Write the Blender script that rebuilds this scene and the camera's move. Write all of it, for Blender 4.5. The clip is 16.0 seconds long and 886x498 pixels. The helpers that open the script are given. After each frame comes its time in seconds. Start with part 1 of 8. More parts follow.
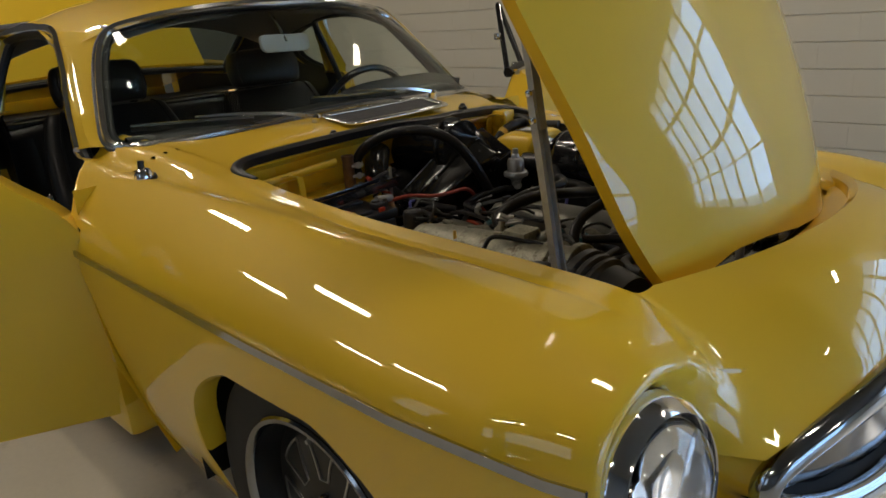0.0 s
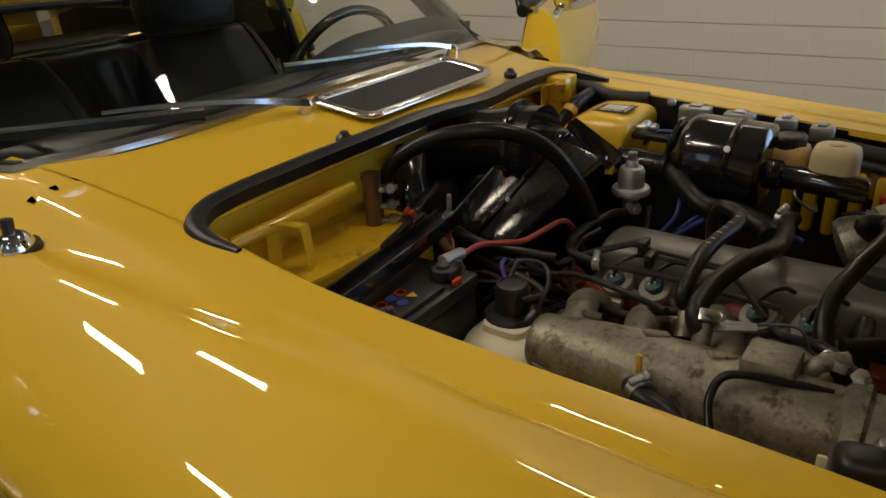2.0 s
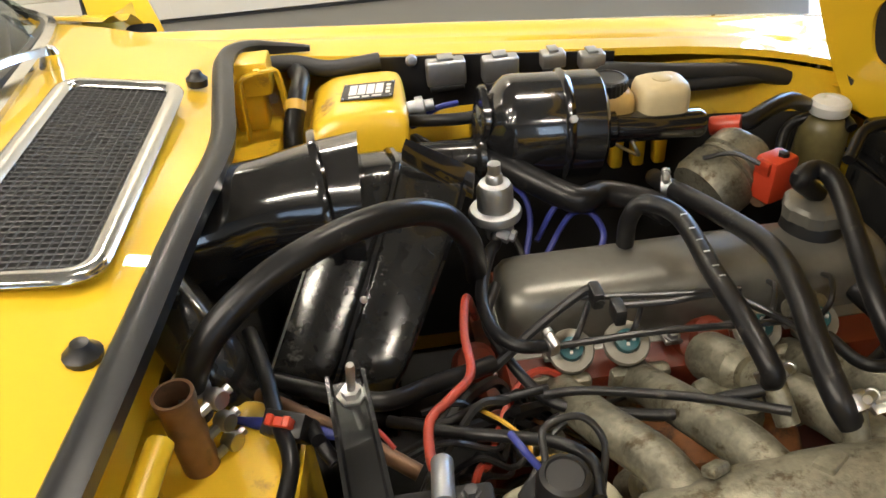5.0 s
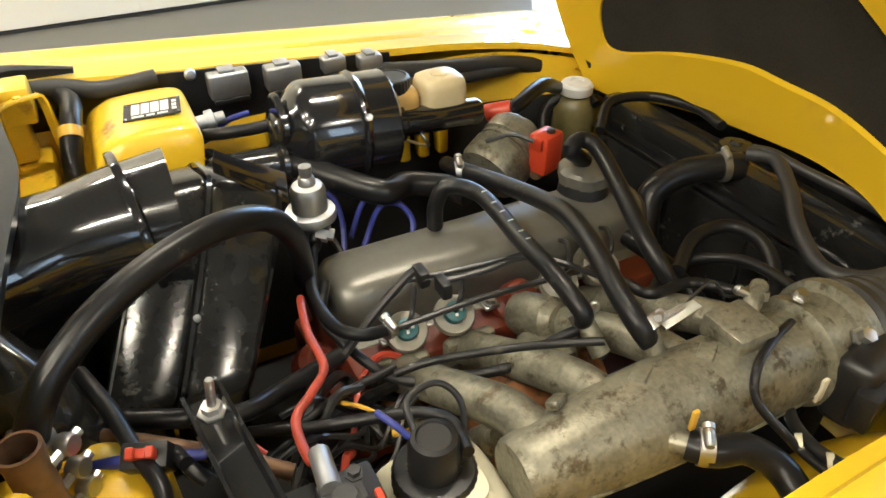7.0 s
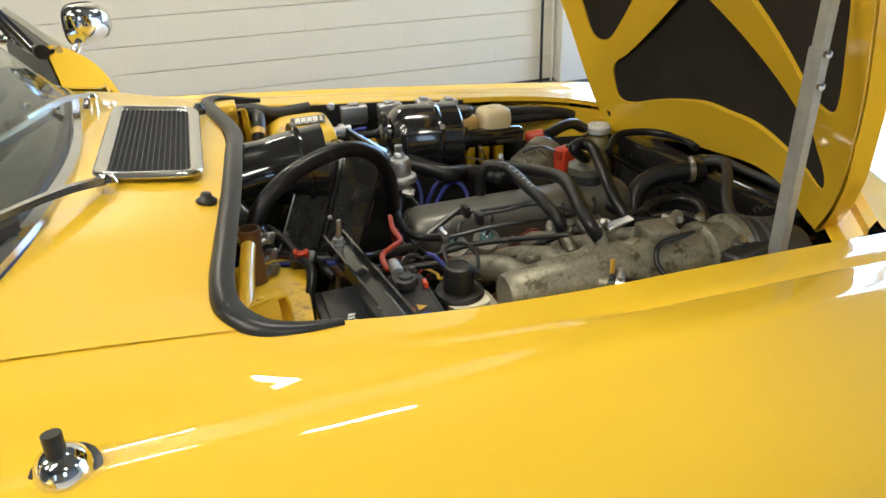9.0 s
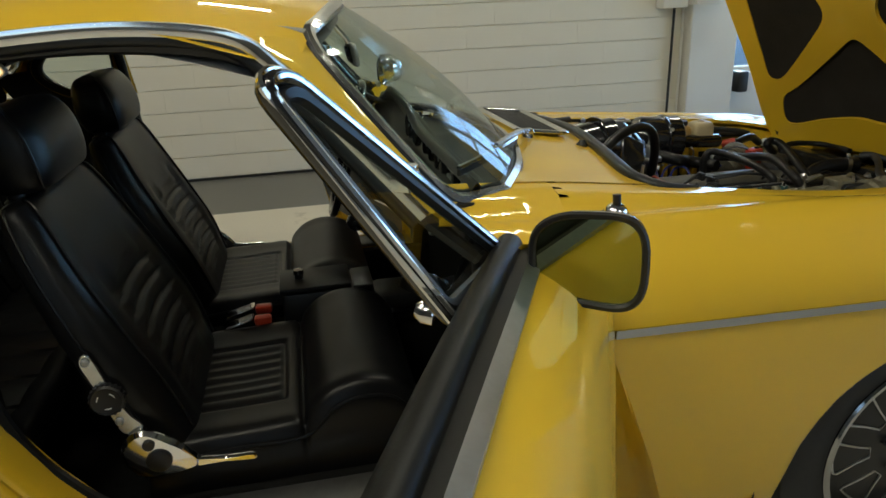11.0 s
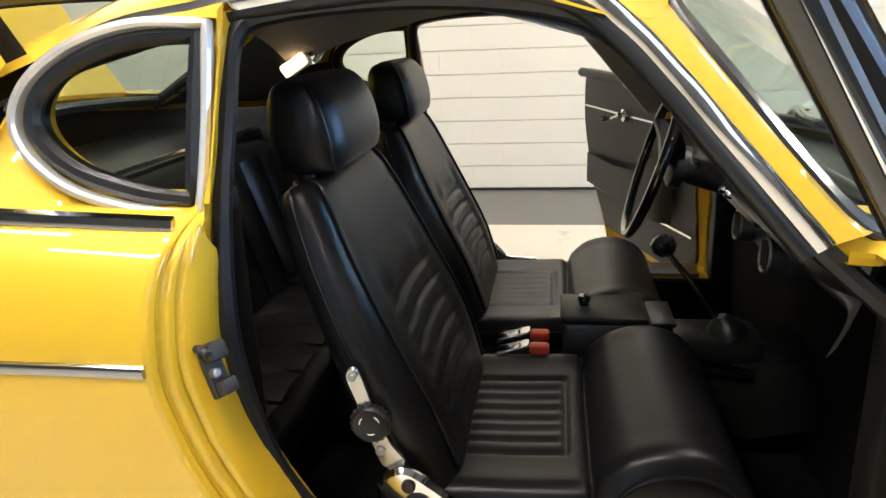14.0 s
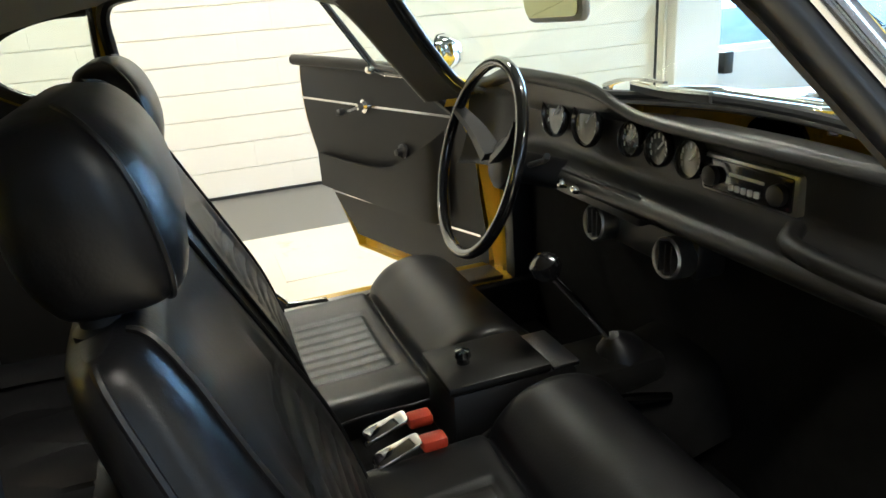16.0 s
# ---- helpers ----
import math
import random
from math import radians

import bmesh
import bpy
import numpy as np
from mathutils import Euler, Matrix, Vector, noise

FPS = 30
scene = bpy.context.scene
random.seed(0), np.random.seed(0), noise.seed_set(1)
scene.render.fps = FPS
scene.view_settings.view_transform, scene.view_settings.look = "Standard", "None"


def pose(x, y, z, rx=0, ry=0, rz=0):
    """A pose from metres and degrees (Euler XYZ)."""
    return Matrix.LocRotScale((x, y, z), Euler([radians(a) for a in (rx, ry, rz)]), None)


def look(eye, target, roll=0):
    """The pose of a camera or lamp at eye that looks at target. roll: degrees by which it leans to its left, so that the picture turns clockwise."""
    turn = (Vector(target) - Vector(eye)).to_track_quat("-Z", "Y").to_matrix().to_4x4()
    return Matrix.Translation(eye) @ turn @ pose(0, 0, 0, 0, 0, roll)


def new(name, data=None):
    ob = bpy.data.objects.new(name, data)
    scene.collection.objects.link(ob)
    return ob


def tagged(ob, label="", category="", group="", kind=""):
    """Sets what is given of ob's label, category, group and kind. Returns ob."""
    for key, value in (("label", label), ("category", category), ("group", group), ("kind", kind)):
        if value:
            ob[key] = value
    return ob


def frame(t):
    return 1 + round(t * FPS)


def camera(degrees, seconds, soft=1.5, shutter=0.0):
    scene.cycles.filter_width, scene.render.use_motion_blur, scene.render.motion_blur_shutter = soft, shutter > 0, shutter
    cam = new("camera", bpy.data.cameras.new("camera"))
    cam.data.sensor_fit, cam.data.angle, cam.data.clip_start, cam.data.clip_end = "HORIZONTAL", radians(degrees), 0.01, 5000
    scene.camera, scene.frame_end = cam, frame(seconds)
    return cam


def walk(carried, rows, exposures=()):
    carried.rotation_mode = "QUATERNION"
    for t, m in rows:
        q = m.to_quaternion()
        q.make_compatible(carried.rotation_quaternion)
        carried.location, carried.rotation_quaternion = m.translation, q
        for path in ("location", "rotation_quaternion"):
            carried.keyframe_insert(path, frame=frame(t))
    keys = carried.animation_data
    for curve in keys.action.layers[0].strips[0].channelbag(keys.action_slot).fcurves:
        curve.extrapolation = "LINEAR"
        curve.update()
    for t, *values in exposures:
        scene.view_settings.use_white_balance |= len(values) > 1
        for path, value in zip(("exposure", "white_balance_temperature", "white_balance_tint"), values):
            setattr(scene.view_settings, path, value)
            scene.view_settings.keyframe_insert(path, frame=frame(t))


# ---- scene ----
cam = camera(64.7, 16.0, soft=1.6)
PATH = [
    (0, (0.856, -1.248, 1.129), (-0.483, 0.09, 0.482), -4.2),
    (0.5, (0.651, -1.153, 1.151), (-0.631, 0.218, 0.462), -1.6),
    (1, (0.47, -1.082, 1.162), (-0.762, 0.327, 0.458), -2.7),
    (1.5, (0.321, -1.016, 1.155), (-0.826, 0.417, 0.361), -4.1),
    (2, (0.207, -0.929, 1.147), (-0.903, 0.494, 0.286), -3.9),
    (2.5, (0.096, -0.837, 1.154), (-0.93, 0.62, 0.245), -4.7),
    (3, (-0.004, -0.817, 1.158), (-0.835, 0.729, 0.199), -4.9),
    (5.5, (-0.333, -0.559, 1.176), (0.016, 0.991, -0.04), -3.2),
    (6, (-0.352, -0.562, 1.177), (0.201, 0.929, -0.036), -1.3),
    (6.5, (-0.351, -0.579, 1.179), (0.312, 0.868, -0.032), -0.4),
    (7, (-0.348, -0.603, 1.181), (0.373, 0.835, -0.007), -0.3),
    (7.5, (-0.363, -0.638, 1.187), (0.384, 0.825, 0.045), -0.4),
    (8, (-0.375, -0.719, 1.2), (0.318, 0.823, 0.132), -1.2),
    (10.3, (-0.771, -1.589, 1.183), (-0.378, 0.231, 0.455), -1.2),
    (10.5, (-0.84, -1.627, 1.19), (-0.454, 0.203, 0.481), -0.6),
    (10.8, (-1.006, -1.67, 1.189), (-0.621, 0.17, 0.505), -0.4),
    (11, (-1.118, -1.675, 1.196), (-0.755, 0.165, 0.503), -2.3),
    (11.5, (-1.225, -1.658, 1.189), (-0.924, 0.198, 0.507), -1.4),
    (12, (-1.236, -1.602, 1.172), (-1.096, 0.28, 0.51), -1.3),
    (12.5, (-1.218, -1.499, 1.13), (-1.3, 0.395, 0.492), -1.2),
    (13, (-1.215, -1.442, 1.109), (-1.485, 0.443, 0.496), -0.8),
    (13.5, (-1.214, -1.426, 1.103), (-1.535, 0.45, 0.488), -2.3),
    (14, (-1.226, -1.411, 1.107), (-1.537, 0.469, 0.501), -2.4),
    (14.5, (-1.308, -1.37, 1.11), (-1.481, 0.532, 0.518), -2.0),
    (15, (-1.435, -1.293, 1.121), (-1.295, 0.612, 0.529), -2.8),
    (15.5, (-1.479, -1.148, 1.105), (-1.126, 0.72, 0.482), -3.2),
    (16, (-1.503, -0.941, 1.099), (-0.887, 0.831, 0.403), -4.4),
]
walk(cam, [(t, look(eye, target, roll)) for t, eye, target, roll in PATH], exposures=[
    (0, -0.50, 6500, 10),
    (1.5, -0.38, 6600, 10),
    (2.5, 0.2, 6800, 15),
    (3.2, 0.62, 6500, 10),
    (5.3, 1.60, 6300, 10),
    (7, 1.75, 6300, 6),
    (8.2, 1.78, 5900, 9),
    (10.3, -0.3, 6100, 0),
    (11, -0.05, 6100, 0),
    (11.5, 0.25, 6000, 0),
    (12, 0.75, 5900, 4),
    (13, 1.56, 5900, 8),
    (14, 1.54, 5900, 11),
    (15, 1.65, 5600, 16),
    (16, 1.95, 5800, 5),
])

# ---- world and light ----
world = bpy.data.worlds.new("world")
scene.world = world
world.use_nodes = True
wn = world.node_tree
sky = wn.nodes.new("ShaderNodeTexSky")
sky.sky_type = "NISHITA"
sky.sun_disc = False
sky.sun_elevation = radians(35)
sky.sun_rotation = radians(60)
wn.links.new(sky.outputs[0], wn.nodes["Background"].inputs[0])
wn.nodes["Background"].inputs[1].default_value = 0.12


def lamp(name, kind, m, energy, color, size=(1, 1), angle=0.1):
    data = bpy.data.lights.new(name, kind)
    data.energy, data.color = energy, color
    if kind == "AREA":
        data.shape, data.size, data.size_y = "RECTANGLE", size[0], size[1]
    if kind == "SUN":
        data.angle = angle
    ob = new(name, data)
    ob.matrix_world = m
    return ob


# the sun stands behind the glazed front of the hall and only brightens what lies outside
lamp("sun", "SUN", look((0, 0, 10), (-4, -7, 4)), 2.5, (1.0, 0.95, 0.88), angle=radians(0.5))
# daylight that comes in through the glazed bays
lamp("daylight_bay", "AREA", look((4.4, 3.80, 1.85), (4.0, -3, 1.0)), 80, (0.60, 0.79, 1.0), (4.6, 2.8))
lamp("daylight_front", "AREA", look((8.55, -0.6, 1.7), (0, -0.6, 1.2)), 30, (0.48, 0.70, 1.0), (4.8, 3.2))
lamp("daylight_side", "AREA", look((0.65, -5.65, 2.4), (0.65, 0, 1.6)), 11, (0.82, 0.91, 1.0), (1.3, 1.9))
lamp("daylight_side", "AREA", look((-2.65, -5.65, 2.05), (-2.65, 0, 1.4)), 6, (0.82, 0.91, 1.0), (1.1, 2.3))
# fluorescent tubes under the ceiling
TUBES = [(-3.7, -0.2), (-3.3, -1.5), (-2.3, -0.6), (-2.5, -2.4), (-1.6, -1.9), (0.2, 0.3), (-4.4, 2.5), (-1.0, 2.7), (2.2, 2.5), (0.6, -3.4), (4.4, 0.3), (4.6, -2.6)]
for x, y in TUBES:
    lamp("tube_light", "AREA", look((x, y, 3.38), (x, y, 0)), 17, (1.0, 0.88, 0.70), (0.55, 0.13))

# ---- materials ----


def material(name, color, rough=0.5, metal=0.0, vary=0.12, scale=6.0, fine=90.0, bump=0.05, coat=0.0, dirt=None, dirt_amount=0.0, spec=0.5, rough_vary=0.08):
    """A node material: base colour with broad and fine variation, wear in the gloss and a fine relief."""
    m = bpy.data.materials.new(name)
    m.use_nodes = True
    t = m.node_tree
    b = t.nodes["Principled BSDF"]
    co = t.nodes.new("ShaderNodeTexCoord")
    n1 = t.nodes.new("ShaderNodeTexNoise")
    n2 = t.nodes.new("ShaderNodeTexNoise")
    n1.inputs["Scale"].default_value, n1.inputs["Detail"].default_value = scale, 5
    n2.inputs["Scale"].default_value, n2.inputs["Detail"].default_value = fine, 3
    for n in (n1, n2):
        t.links.new(co.outputs["Object"], n.inputs["Vector"])
    add = t.nodes.new("ShaderNodeMath")
    add.operation = "MULTIPLY_ADD"
    add.inputs[1].default_value = 0.6
    t.links.new(n1.outputs["Fac"], add.inputs[0])
    half = t.nodes.new("ShaderNodeMath")
    half.operation = "MULTIPLY"
    half.inputs[1].default_value = 0.4
    t.links.new(n2.outputs["Fac"], half.inputs[0])
    t.links.new(half.outputs[0], add.inputs[2])
    ramp = t.nodes.new("ShaderNodeValToRGB")
    lo, hi = [max(0, c * (1 - vary)) for c in color], [min(1, c * (1 + vary)) for c in color]
    ramp.color_ramp.elements[0].position, ramp.color_ramp.elements[1].position = 0.3, 0.7
    ramp.color_ramp.elements[0].color, ramp.color_ramp.elements[1].color = (*lo, 1), (*hi, 1)
    t.links.new(add.outputs[0], ramp.inputs[0])
    out = ramp.outputs[0]
    if dirt:
        mix = t.nodes.new("ShaderNodeMix")
        mix.data_type = "RGBA"
        n3 = t.nodes.new("ShaderNodeTexNoise")
        n3.inputs["Scale"].default_value, n3.inputs["Detail"].default_value, n3.inputs["Roughness"].default_value = scale * 2.3, 8, 0.7
        t.links.new(co.outputs["Object"], n3.inputs["Vector"])
        cut = t.nodes.new("ShaderNodeMapRange")
        cut.inputs["From Min"].default_value, cut.inputs["From Max"].default_value = 0.62 - 0.25 * dirt_amount, 0.72 - 0.2 * dirt_amount
        t.links.new(n3.outputs["Fac"], cut.inputs["Value"])
        t.links.new(cut.outputs[0], mix.inputs[0])
        t.links.new(out, mix.inputs[6])
        mix.inputs[7].default_value = (*dirt, 1)
        out = mix.outputs[2]
    t.links.new(out, b.inputs["Base Color"])
    rr = t.nodes.new("ShaderNodeMapRange")
    rr.inputs["To Min"].default_value, rr.inputs["To Max"].default_value = max(0.02, rough - rough_vary), min(1, rough + rough_vary)
    t.links.new(add.outputs[0], rr.inputs["Value"])
    t.links.new(rr.outputs[0], b.inputs["Roughness"])
    b.inputs["Metallic"].default_value = metal
    b.inputs["Specular IOR Level"].default_value = spec
    b.inputs["Coat Weight"].default_value = coat
    b.inputs["Coat Roughness"].default_value = 0.02
    b.inputs["Coat IOR"].default_value = 1.6
    if bump:
        bp = t.nodes.new("ShaderNodeBump")
        bp.inputs["Strength"].default_value, bp.inputs["Distance"].default_value = bump, 0.004
        t.links.new(add.outputs[0], bp.inputs["Height"])
        t.links.new(bp.outputs[0], b.inputs["Normal"])
    return m


def glass(name, tint, rough=0.0):
    m = bpy.data.materials.new(name)
    m.use_nodes = True
    t = m.node_tree
    b = t.nodes["Principled BSDF"]
    b.inputs["Base Color"].default_value = (*tint, 1)
    b.inputs["Roughness"].default_value = rough
    b.inputs["IOR"].default_value = 1.45
    b.inputs["Transmission Weight"].default_value = 1.0
    return m


def thin_glass(name, tint):
    """A thin pane: clear in the middle, mirror-like at a grazing angle."""
    m = bpy.data.materials.new(name)
    m.use_nodes = True
    t = m.node_tree
    t.nodes.remove(t.nodes["Principled BSDF"])
    tr, gl, mix, fr, pw, ma = (t.nodes.new(k) for k in ("ShaderNodeBsdfTransparent", "ShaderNodeBsdfGlossy", "ShaderNodeMixShader", "ShaderNodeLayerWeight", "ShaderNodeMath", "ShaderNodeMath"))
    tr.inputs[0].default_value = (*tint, 1)
    gl.inputs["Roughness"].default_value = 0.01
    fr.inputs[0].default_value = 0.5
    pw.operation, ma.operation = "POWER", "MULTIPLY_ADD"
    pw.inputs[1].default_value = 4.0
    ma.inputs[1].default_value, ma.inputs[2].default_value = 0.75, 0.042
    t.links.new(fr.outputs["Facing"], pw.inputs[0])
    t.links.new(pw.outputs[0], ma.inputs[0])
    t.links.new(ma.outputs[0], mix.inputs[0])
    t.links.new(tr.outputs[0], mix.inputs[1])
    t.links.new(gl.outputs[0], mix.inputs[2])
    t.links.new(mix.outputs[0], t.nodes["Material Output"].inputs[0])
    return m


def emitter(name, color, strength):
    m = bpy.data.materials.new(name)
    m.use_nodes = True
    b = m.node_tree.nodes["Principled BSDF"]
    b.inputs["Base Color"].default_value = (*color, 1)
    b.inputs["Emission Color"].default_value = (*color, 1)
    b.inputs["Emission Strength"].default_value = strength
    return m


YELLOW = material("yellow_paint", (0.74, 0.47, 0.018), 0.5, vary=0.02, scale=2, fine=500, bump=0.003, coat=1.0, rough_vary=0.03, spec=0.25)
YELLOW_BAY = material("yellow_bay_paint", (0.72, 0.46, 0.02), 0.34, vary=0.05, scale=5, fine=120, bump=0.05, coat=0.5, dirt=(0.25, 0.14, 0.03), dirt_amount=0.12)
CHROME = material("chrome", (0.80, 0.80, 0.80), 0.08, metal=1.0, vary=0.03, bump=0.01, rough_vary=0.04)
# darkened copy of chrome: the dark surroundings it mirrors are in its colour
CHROME_TRIM = material("darkened_trim_chrome", (0.40, 0.415, 0.44), 0.10, metal=1.0, vary=0.05, bump=0.01, rough_vary=0.05)
STEEL = material("brushed_steel", (0.50, 0.50, 0.49), 0.34, metal=1.0, vary=0.12, scale=14, bump=0.04)
GALVANISED = material("galvanised_steel", (0.40, 0.41, 0.41), 0.40, metal=0.45, vary=0.2, scale=30, bump=0.05)
BRIGHT_PLATE = material("bright_plated_steel", (0.55, 0.54, 0.51), 0.20, metal=0.8, vary=0.06, bump=0.02)
INJECTOR_GREY = material("injector_grey", (0.24, 0.225, 0.19), 0.5, metal=0.3, vary=0.2, scale=30, bump=0.08)
ZINC = material("zinc_plate", (0.46, 0.47, 0.48), 0.38, metal=0.9, vary=0.15, scale=20, bump=0.05)
ALU = material("cast_aluminium", (0.225, 0.214, 0.165), 0.44, metal=0.6, vary=0.45, scale=26, fine=190, bump=0.45, dirt=(0.085, 0.068, 0.040), dirt_amount=0.36)
GREY_COVER = material("grey_rocker_paint", (0.155, 0.150, 0.132), 0.38, metal=0.45, vary=0.15, scale=10, bump=0.06)
BLACK_GLOSS = material("black_enamel", (0.010, 0.010, 0.011), 0.16, vary=0.3, scale=6, fine=40, bump=0.07, coat=0.7, rough_vary=0.08)
BLACK_WORN = material("black_worn_enamel", (0.014, 0.014, 0.014), 0.16, vary=0.3, scale=10, fine=60, bump=0.12, dirt=(0.16, 0.16, 0.15), dirt_amount=0.02)
BLACK_PLASTIC = material("black_plastic", (0.011, 0.011, 0.012), 0.4, vary=0.2, scale=10, bump=0.04)
RUBBER = material("black_rubber", (0.020, 0.020, 0.021), 0.5, vary=0.25, scale=14, fine=140, bump=0.06)
RUBBER_SEAL = material("rubber_seal", (0.010, 0.011, 0.013), 0.36, vary=0.2, scale=14, fine=140, bump=0.04)
HOSE = material("hose_rubber", (0.008, 0.008, 0.009), 0.33, vary=0.3, scale=20, fine=200, bump=0.08, dirt=(0.06, 0.055, 0.05), dirt_amount=0.05, spec=0.32)
WIRE = material("wire_black", (0.015, 0.015, 0.016), 0.35, vary=0.2, bump=0.02)
WIRE_RED = material("wire_red", (0.45, 0.055, 0.03), 0.42, vary=0.15, scale=20, bump=0.04, dirt=(0.12, 0.03, 0.02), dirt_amount=0.12)
WIRE_BLUE = material("wire_blue", (0.03, 0.04, 0.22), 0.4, vary=0.2, bump=0.02)
WIRE_YELLOW = material("wire_yellow", (0.55, 0.33, 0.04), 0.4, vary=0.2, bump=0.02)
LEATHER = material("black_leather", (0.0060, 0.0060, 0.0068), 0.36, vary=0.18, scale=9, fine=320, bump=0.14, rough_vary=0.07, spec=0.30)
DASH_VINYL = material("dash_padding", (0.012, 0.012, 0.012), 0.34, vary=0.2, scale=12, fine=380, bump=0.10, spec=0.6)
VINYL = material("black_vinyl", (0.0075, 0.0073, 0.0070), 0.42, vary=0.2, scale=12, fine=380, bump=0.10, spec=0.3)
CARPET = material("black_carpet", (0.006, 0.006, 0.006), 0.95, vary=0.5, scale=40, fine=600, bump=0.4, spec=0.1)
PAD = material("bonnet_pad", (0.030, 0.027, 0.024), 0.9, vary=0.3, scale=8, fine=300, bump=0.35, spec=0.15)
HEADLINER = material("headliner", (0.30, 0.29, 0.27), 0.8, vary=0.08, fine=500, bump=0.08)
TYRE = material("tyre_rubber", (0.020, 0.020, 0.020), 0.7, vary=0.25, scale=12, bump=0.08)
SATIN = material("satin_bright_trim", (0.66, 0.64, 0.60), 0.30, metal=0.55, vary=0.04, scale=3, bump=0.01)
SCREEN_TRIM = material("screen_trim", (0.60, 0.60, 0.58), 0.15, metal=0.95, vary=0.06, scale=4, bump=0.01)
GUNMETAL = material("dark_cast_metal", (0.045, 0.045, 0.048), 0.42, metal=0.3, vary=0.3, scale=30, bump=0.12)
RIM_BLACK = material("rim_black", (0.012, 0.012, 0.012), 0.35, vary=0.2, bump=0.02)
WHITE_BLOCK = material("white_block_paint", (0.80, 0.755, 0.64), 0.55, vary=0.012, scale=3, fine=120, bump=0.06)
# dark grey for unseen walls and ceiling, set to cut bounced light
GREY_UNSEEN = material("unseen_hall_grey", (0.13, 0.128, 0.12), 0.6, vary=0.06, scale=2, fine=80, bump=0.05)
WHITE_PAINT = material("white_paint", (0.80, 0.79, 0.75), 0.5, vary=0.03, scale=2, fine=100, bump=0.05)
FLOOR = material("cream_floor_paint", (0.62, 0.57, 0.47), 0.30, vary=0.06, scale=1.6, fine=60, bump=0.03, dirt=(0.42, 0.38, 0.31), dirt_amount=0.05)
FLOOR_GREY = material("grey_floor_paint", (0.13, 0.125, 0.115), 0.4, vary=0.12, scale=2, fine=60, bump=0.05)
PLASTIC_OLIVE = material("coolant_stained_plastic", (0.13, 0.11, 0.045), 0.35, vary=0.3, scale=20, bump=0.04)
HOSE_RED = material("worn_red_sheath", (0.30, 0.040, 0.022), 0.45, vary=0.35, scale=30, fine=200, bump=0.10, dirt=(0.06, 0.02, 0.015), dirt_amount=0.25)
PLASTIC_WHITE = material("reservoir_plastic", (0.62, 0.58, 0.44), 0.42, vary=0.08, scale=8, bump=0.03)
PLASTIC_AMBER = material("brake_fluid_plastic", (0.52, 0.34, 0.11), 0.35, vary=0.15, scale=10, bump=0.02)
PLASTIC_TAN = material("yellowed_plastic", (0.56, 0.46, 0.27), 0.35, vary=0.10, scale=14, bump=0.02)
RED_PAINT = material("engine_red", (0.125, 0.020, 0.0084), 0.45, vary=0.2, scale=14, bump=0.08, dirt=(0.10, 0.03, 0.02), dirt_amount=0.3)
RED_PLASTIC = material("red_plastic", (0.50, 0.050, 0.020), 0.35, vary=0.06, bump=0.02)
RUST = material("rusty_iron", (0.24, 0.10, 0.035), 0.75, vary=0.35, scale=18, fine=120, bump=0.3, dirt=(0.07, 0.035, 0.02), dirt_amount=0.4)
COPPER = material("copper_tube", (0.20, 0.115, 0.065), 0.5, metal=0.5, vary=0.3, scale=20, bump=0.08, dirt=(0.12, 0.08, 0.05), dirt_amount=0.3)
TEAL = material("teal_plastic", (0.03, 0.12, 0.14), 0.4, vary=0.15, bump=0.02)
LABEL_BLACK = material("label_black", (0.012, 0.012, 0.012), 0.4, bump=0.0)
LABEL_WHITE = material("label_white", (0.62, 0.62, 0.60), 0.45, vary=0.05, bump=0.0)
MESH_GREY = material("grille_mesh", (0.008, 0.008, 0.008), 0.6, metal=0.0, vary=0.3, scale=40, fine=400, bump=0.5)
CAR_GLASS = thin_glass("car_glass", (0.80, 0.88, 0.84))
MIRROR_GLASS = material("mirror_glass", (0.40, 0.43, 0.24), 0.015, metal=1.0, vary=0.01, bump=0, rough_vary=0.005)
LAMP_GLASS = glass("lamp_glass", (0.92, 0.95, 0.98), 0.03)
PANE_GLASS = thin_glass("pane_glass", (0.92, 0.96, 1.0))
TUBE_GLOW = emitter("tube_glow", (1.0, 0.82, 0.56), 14.0)
LAMP_GLOW = emitter("interior_lamp_glow", (1.0, 0.62, 0.28), 1.6)
OUTSIDE = emitter("outside_sky", (0.42, 0.66, 1.0), 4.6)
# near-black used to put the shade of recesses into the colour
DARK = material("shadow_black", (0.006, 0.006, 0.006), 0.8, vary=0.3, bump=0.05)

# ---- mesh helpers ----


def thing(name, at, label="", category="", group="", kind=""):
    ob = new(name)
    ob.empty_display_size = 0.1
    ob.location = at
    tagged(ob, label, category, group, kind)
    return ob


def part(name, bm, mat, parent=None, label="", smooth=True, angle=38):
    """Links a bmesh, made in world coordinates, as ONE mesh object under a thing or a part."""
    me = bpy.data.meshes.new(name)
    bmesh.ops.recalc_face_normals(bm, faces=bm.faces)
    bm.to_mesh(me)
    bm.free()
    me.materials.append(mat)
    if smooth:
        me.shade_smooth()
        me.set_sharp_from_angle(angle=radians(angle))
    ob = new(name, me)
    if parent is not None:
        ob.parent = parent
        top = parent
        while top.parent is not None:
            top = top.parent
        ob.matrix_parent_inverse = Matrix.Translation(-Vector(top.location)) if parent is top else Matrix.Identity(4)
    if label:
        ob["label"] = label
    return ob


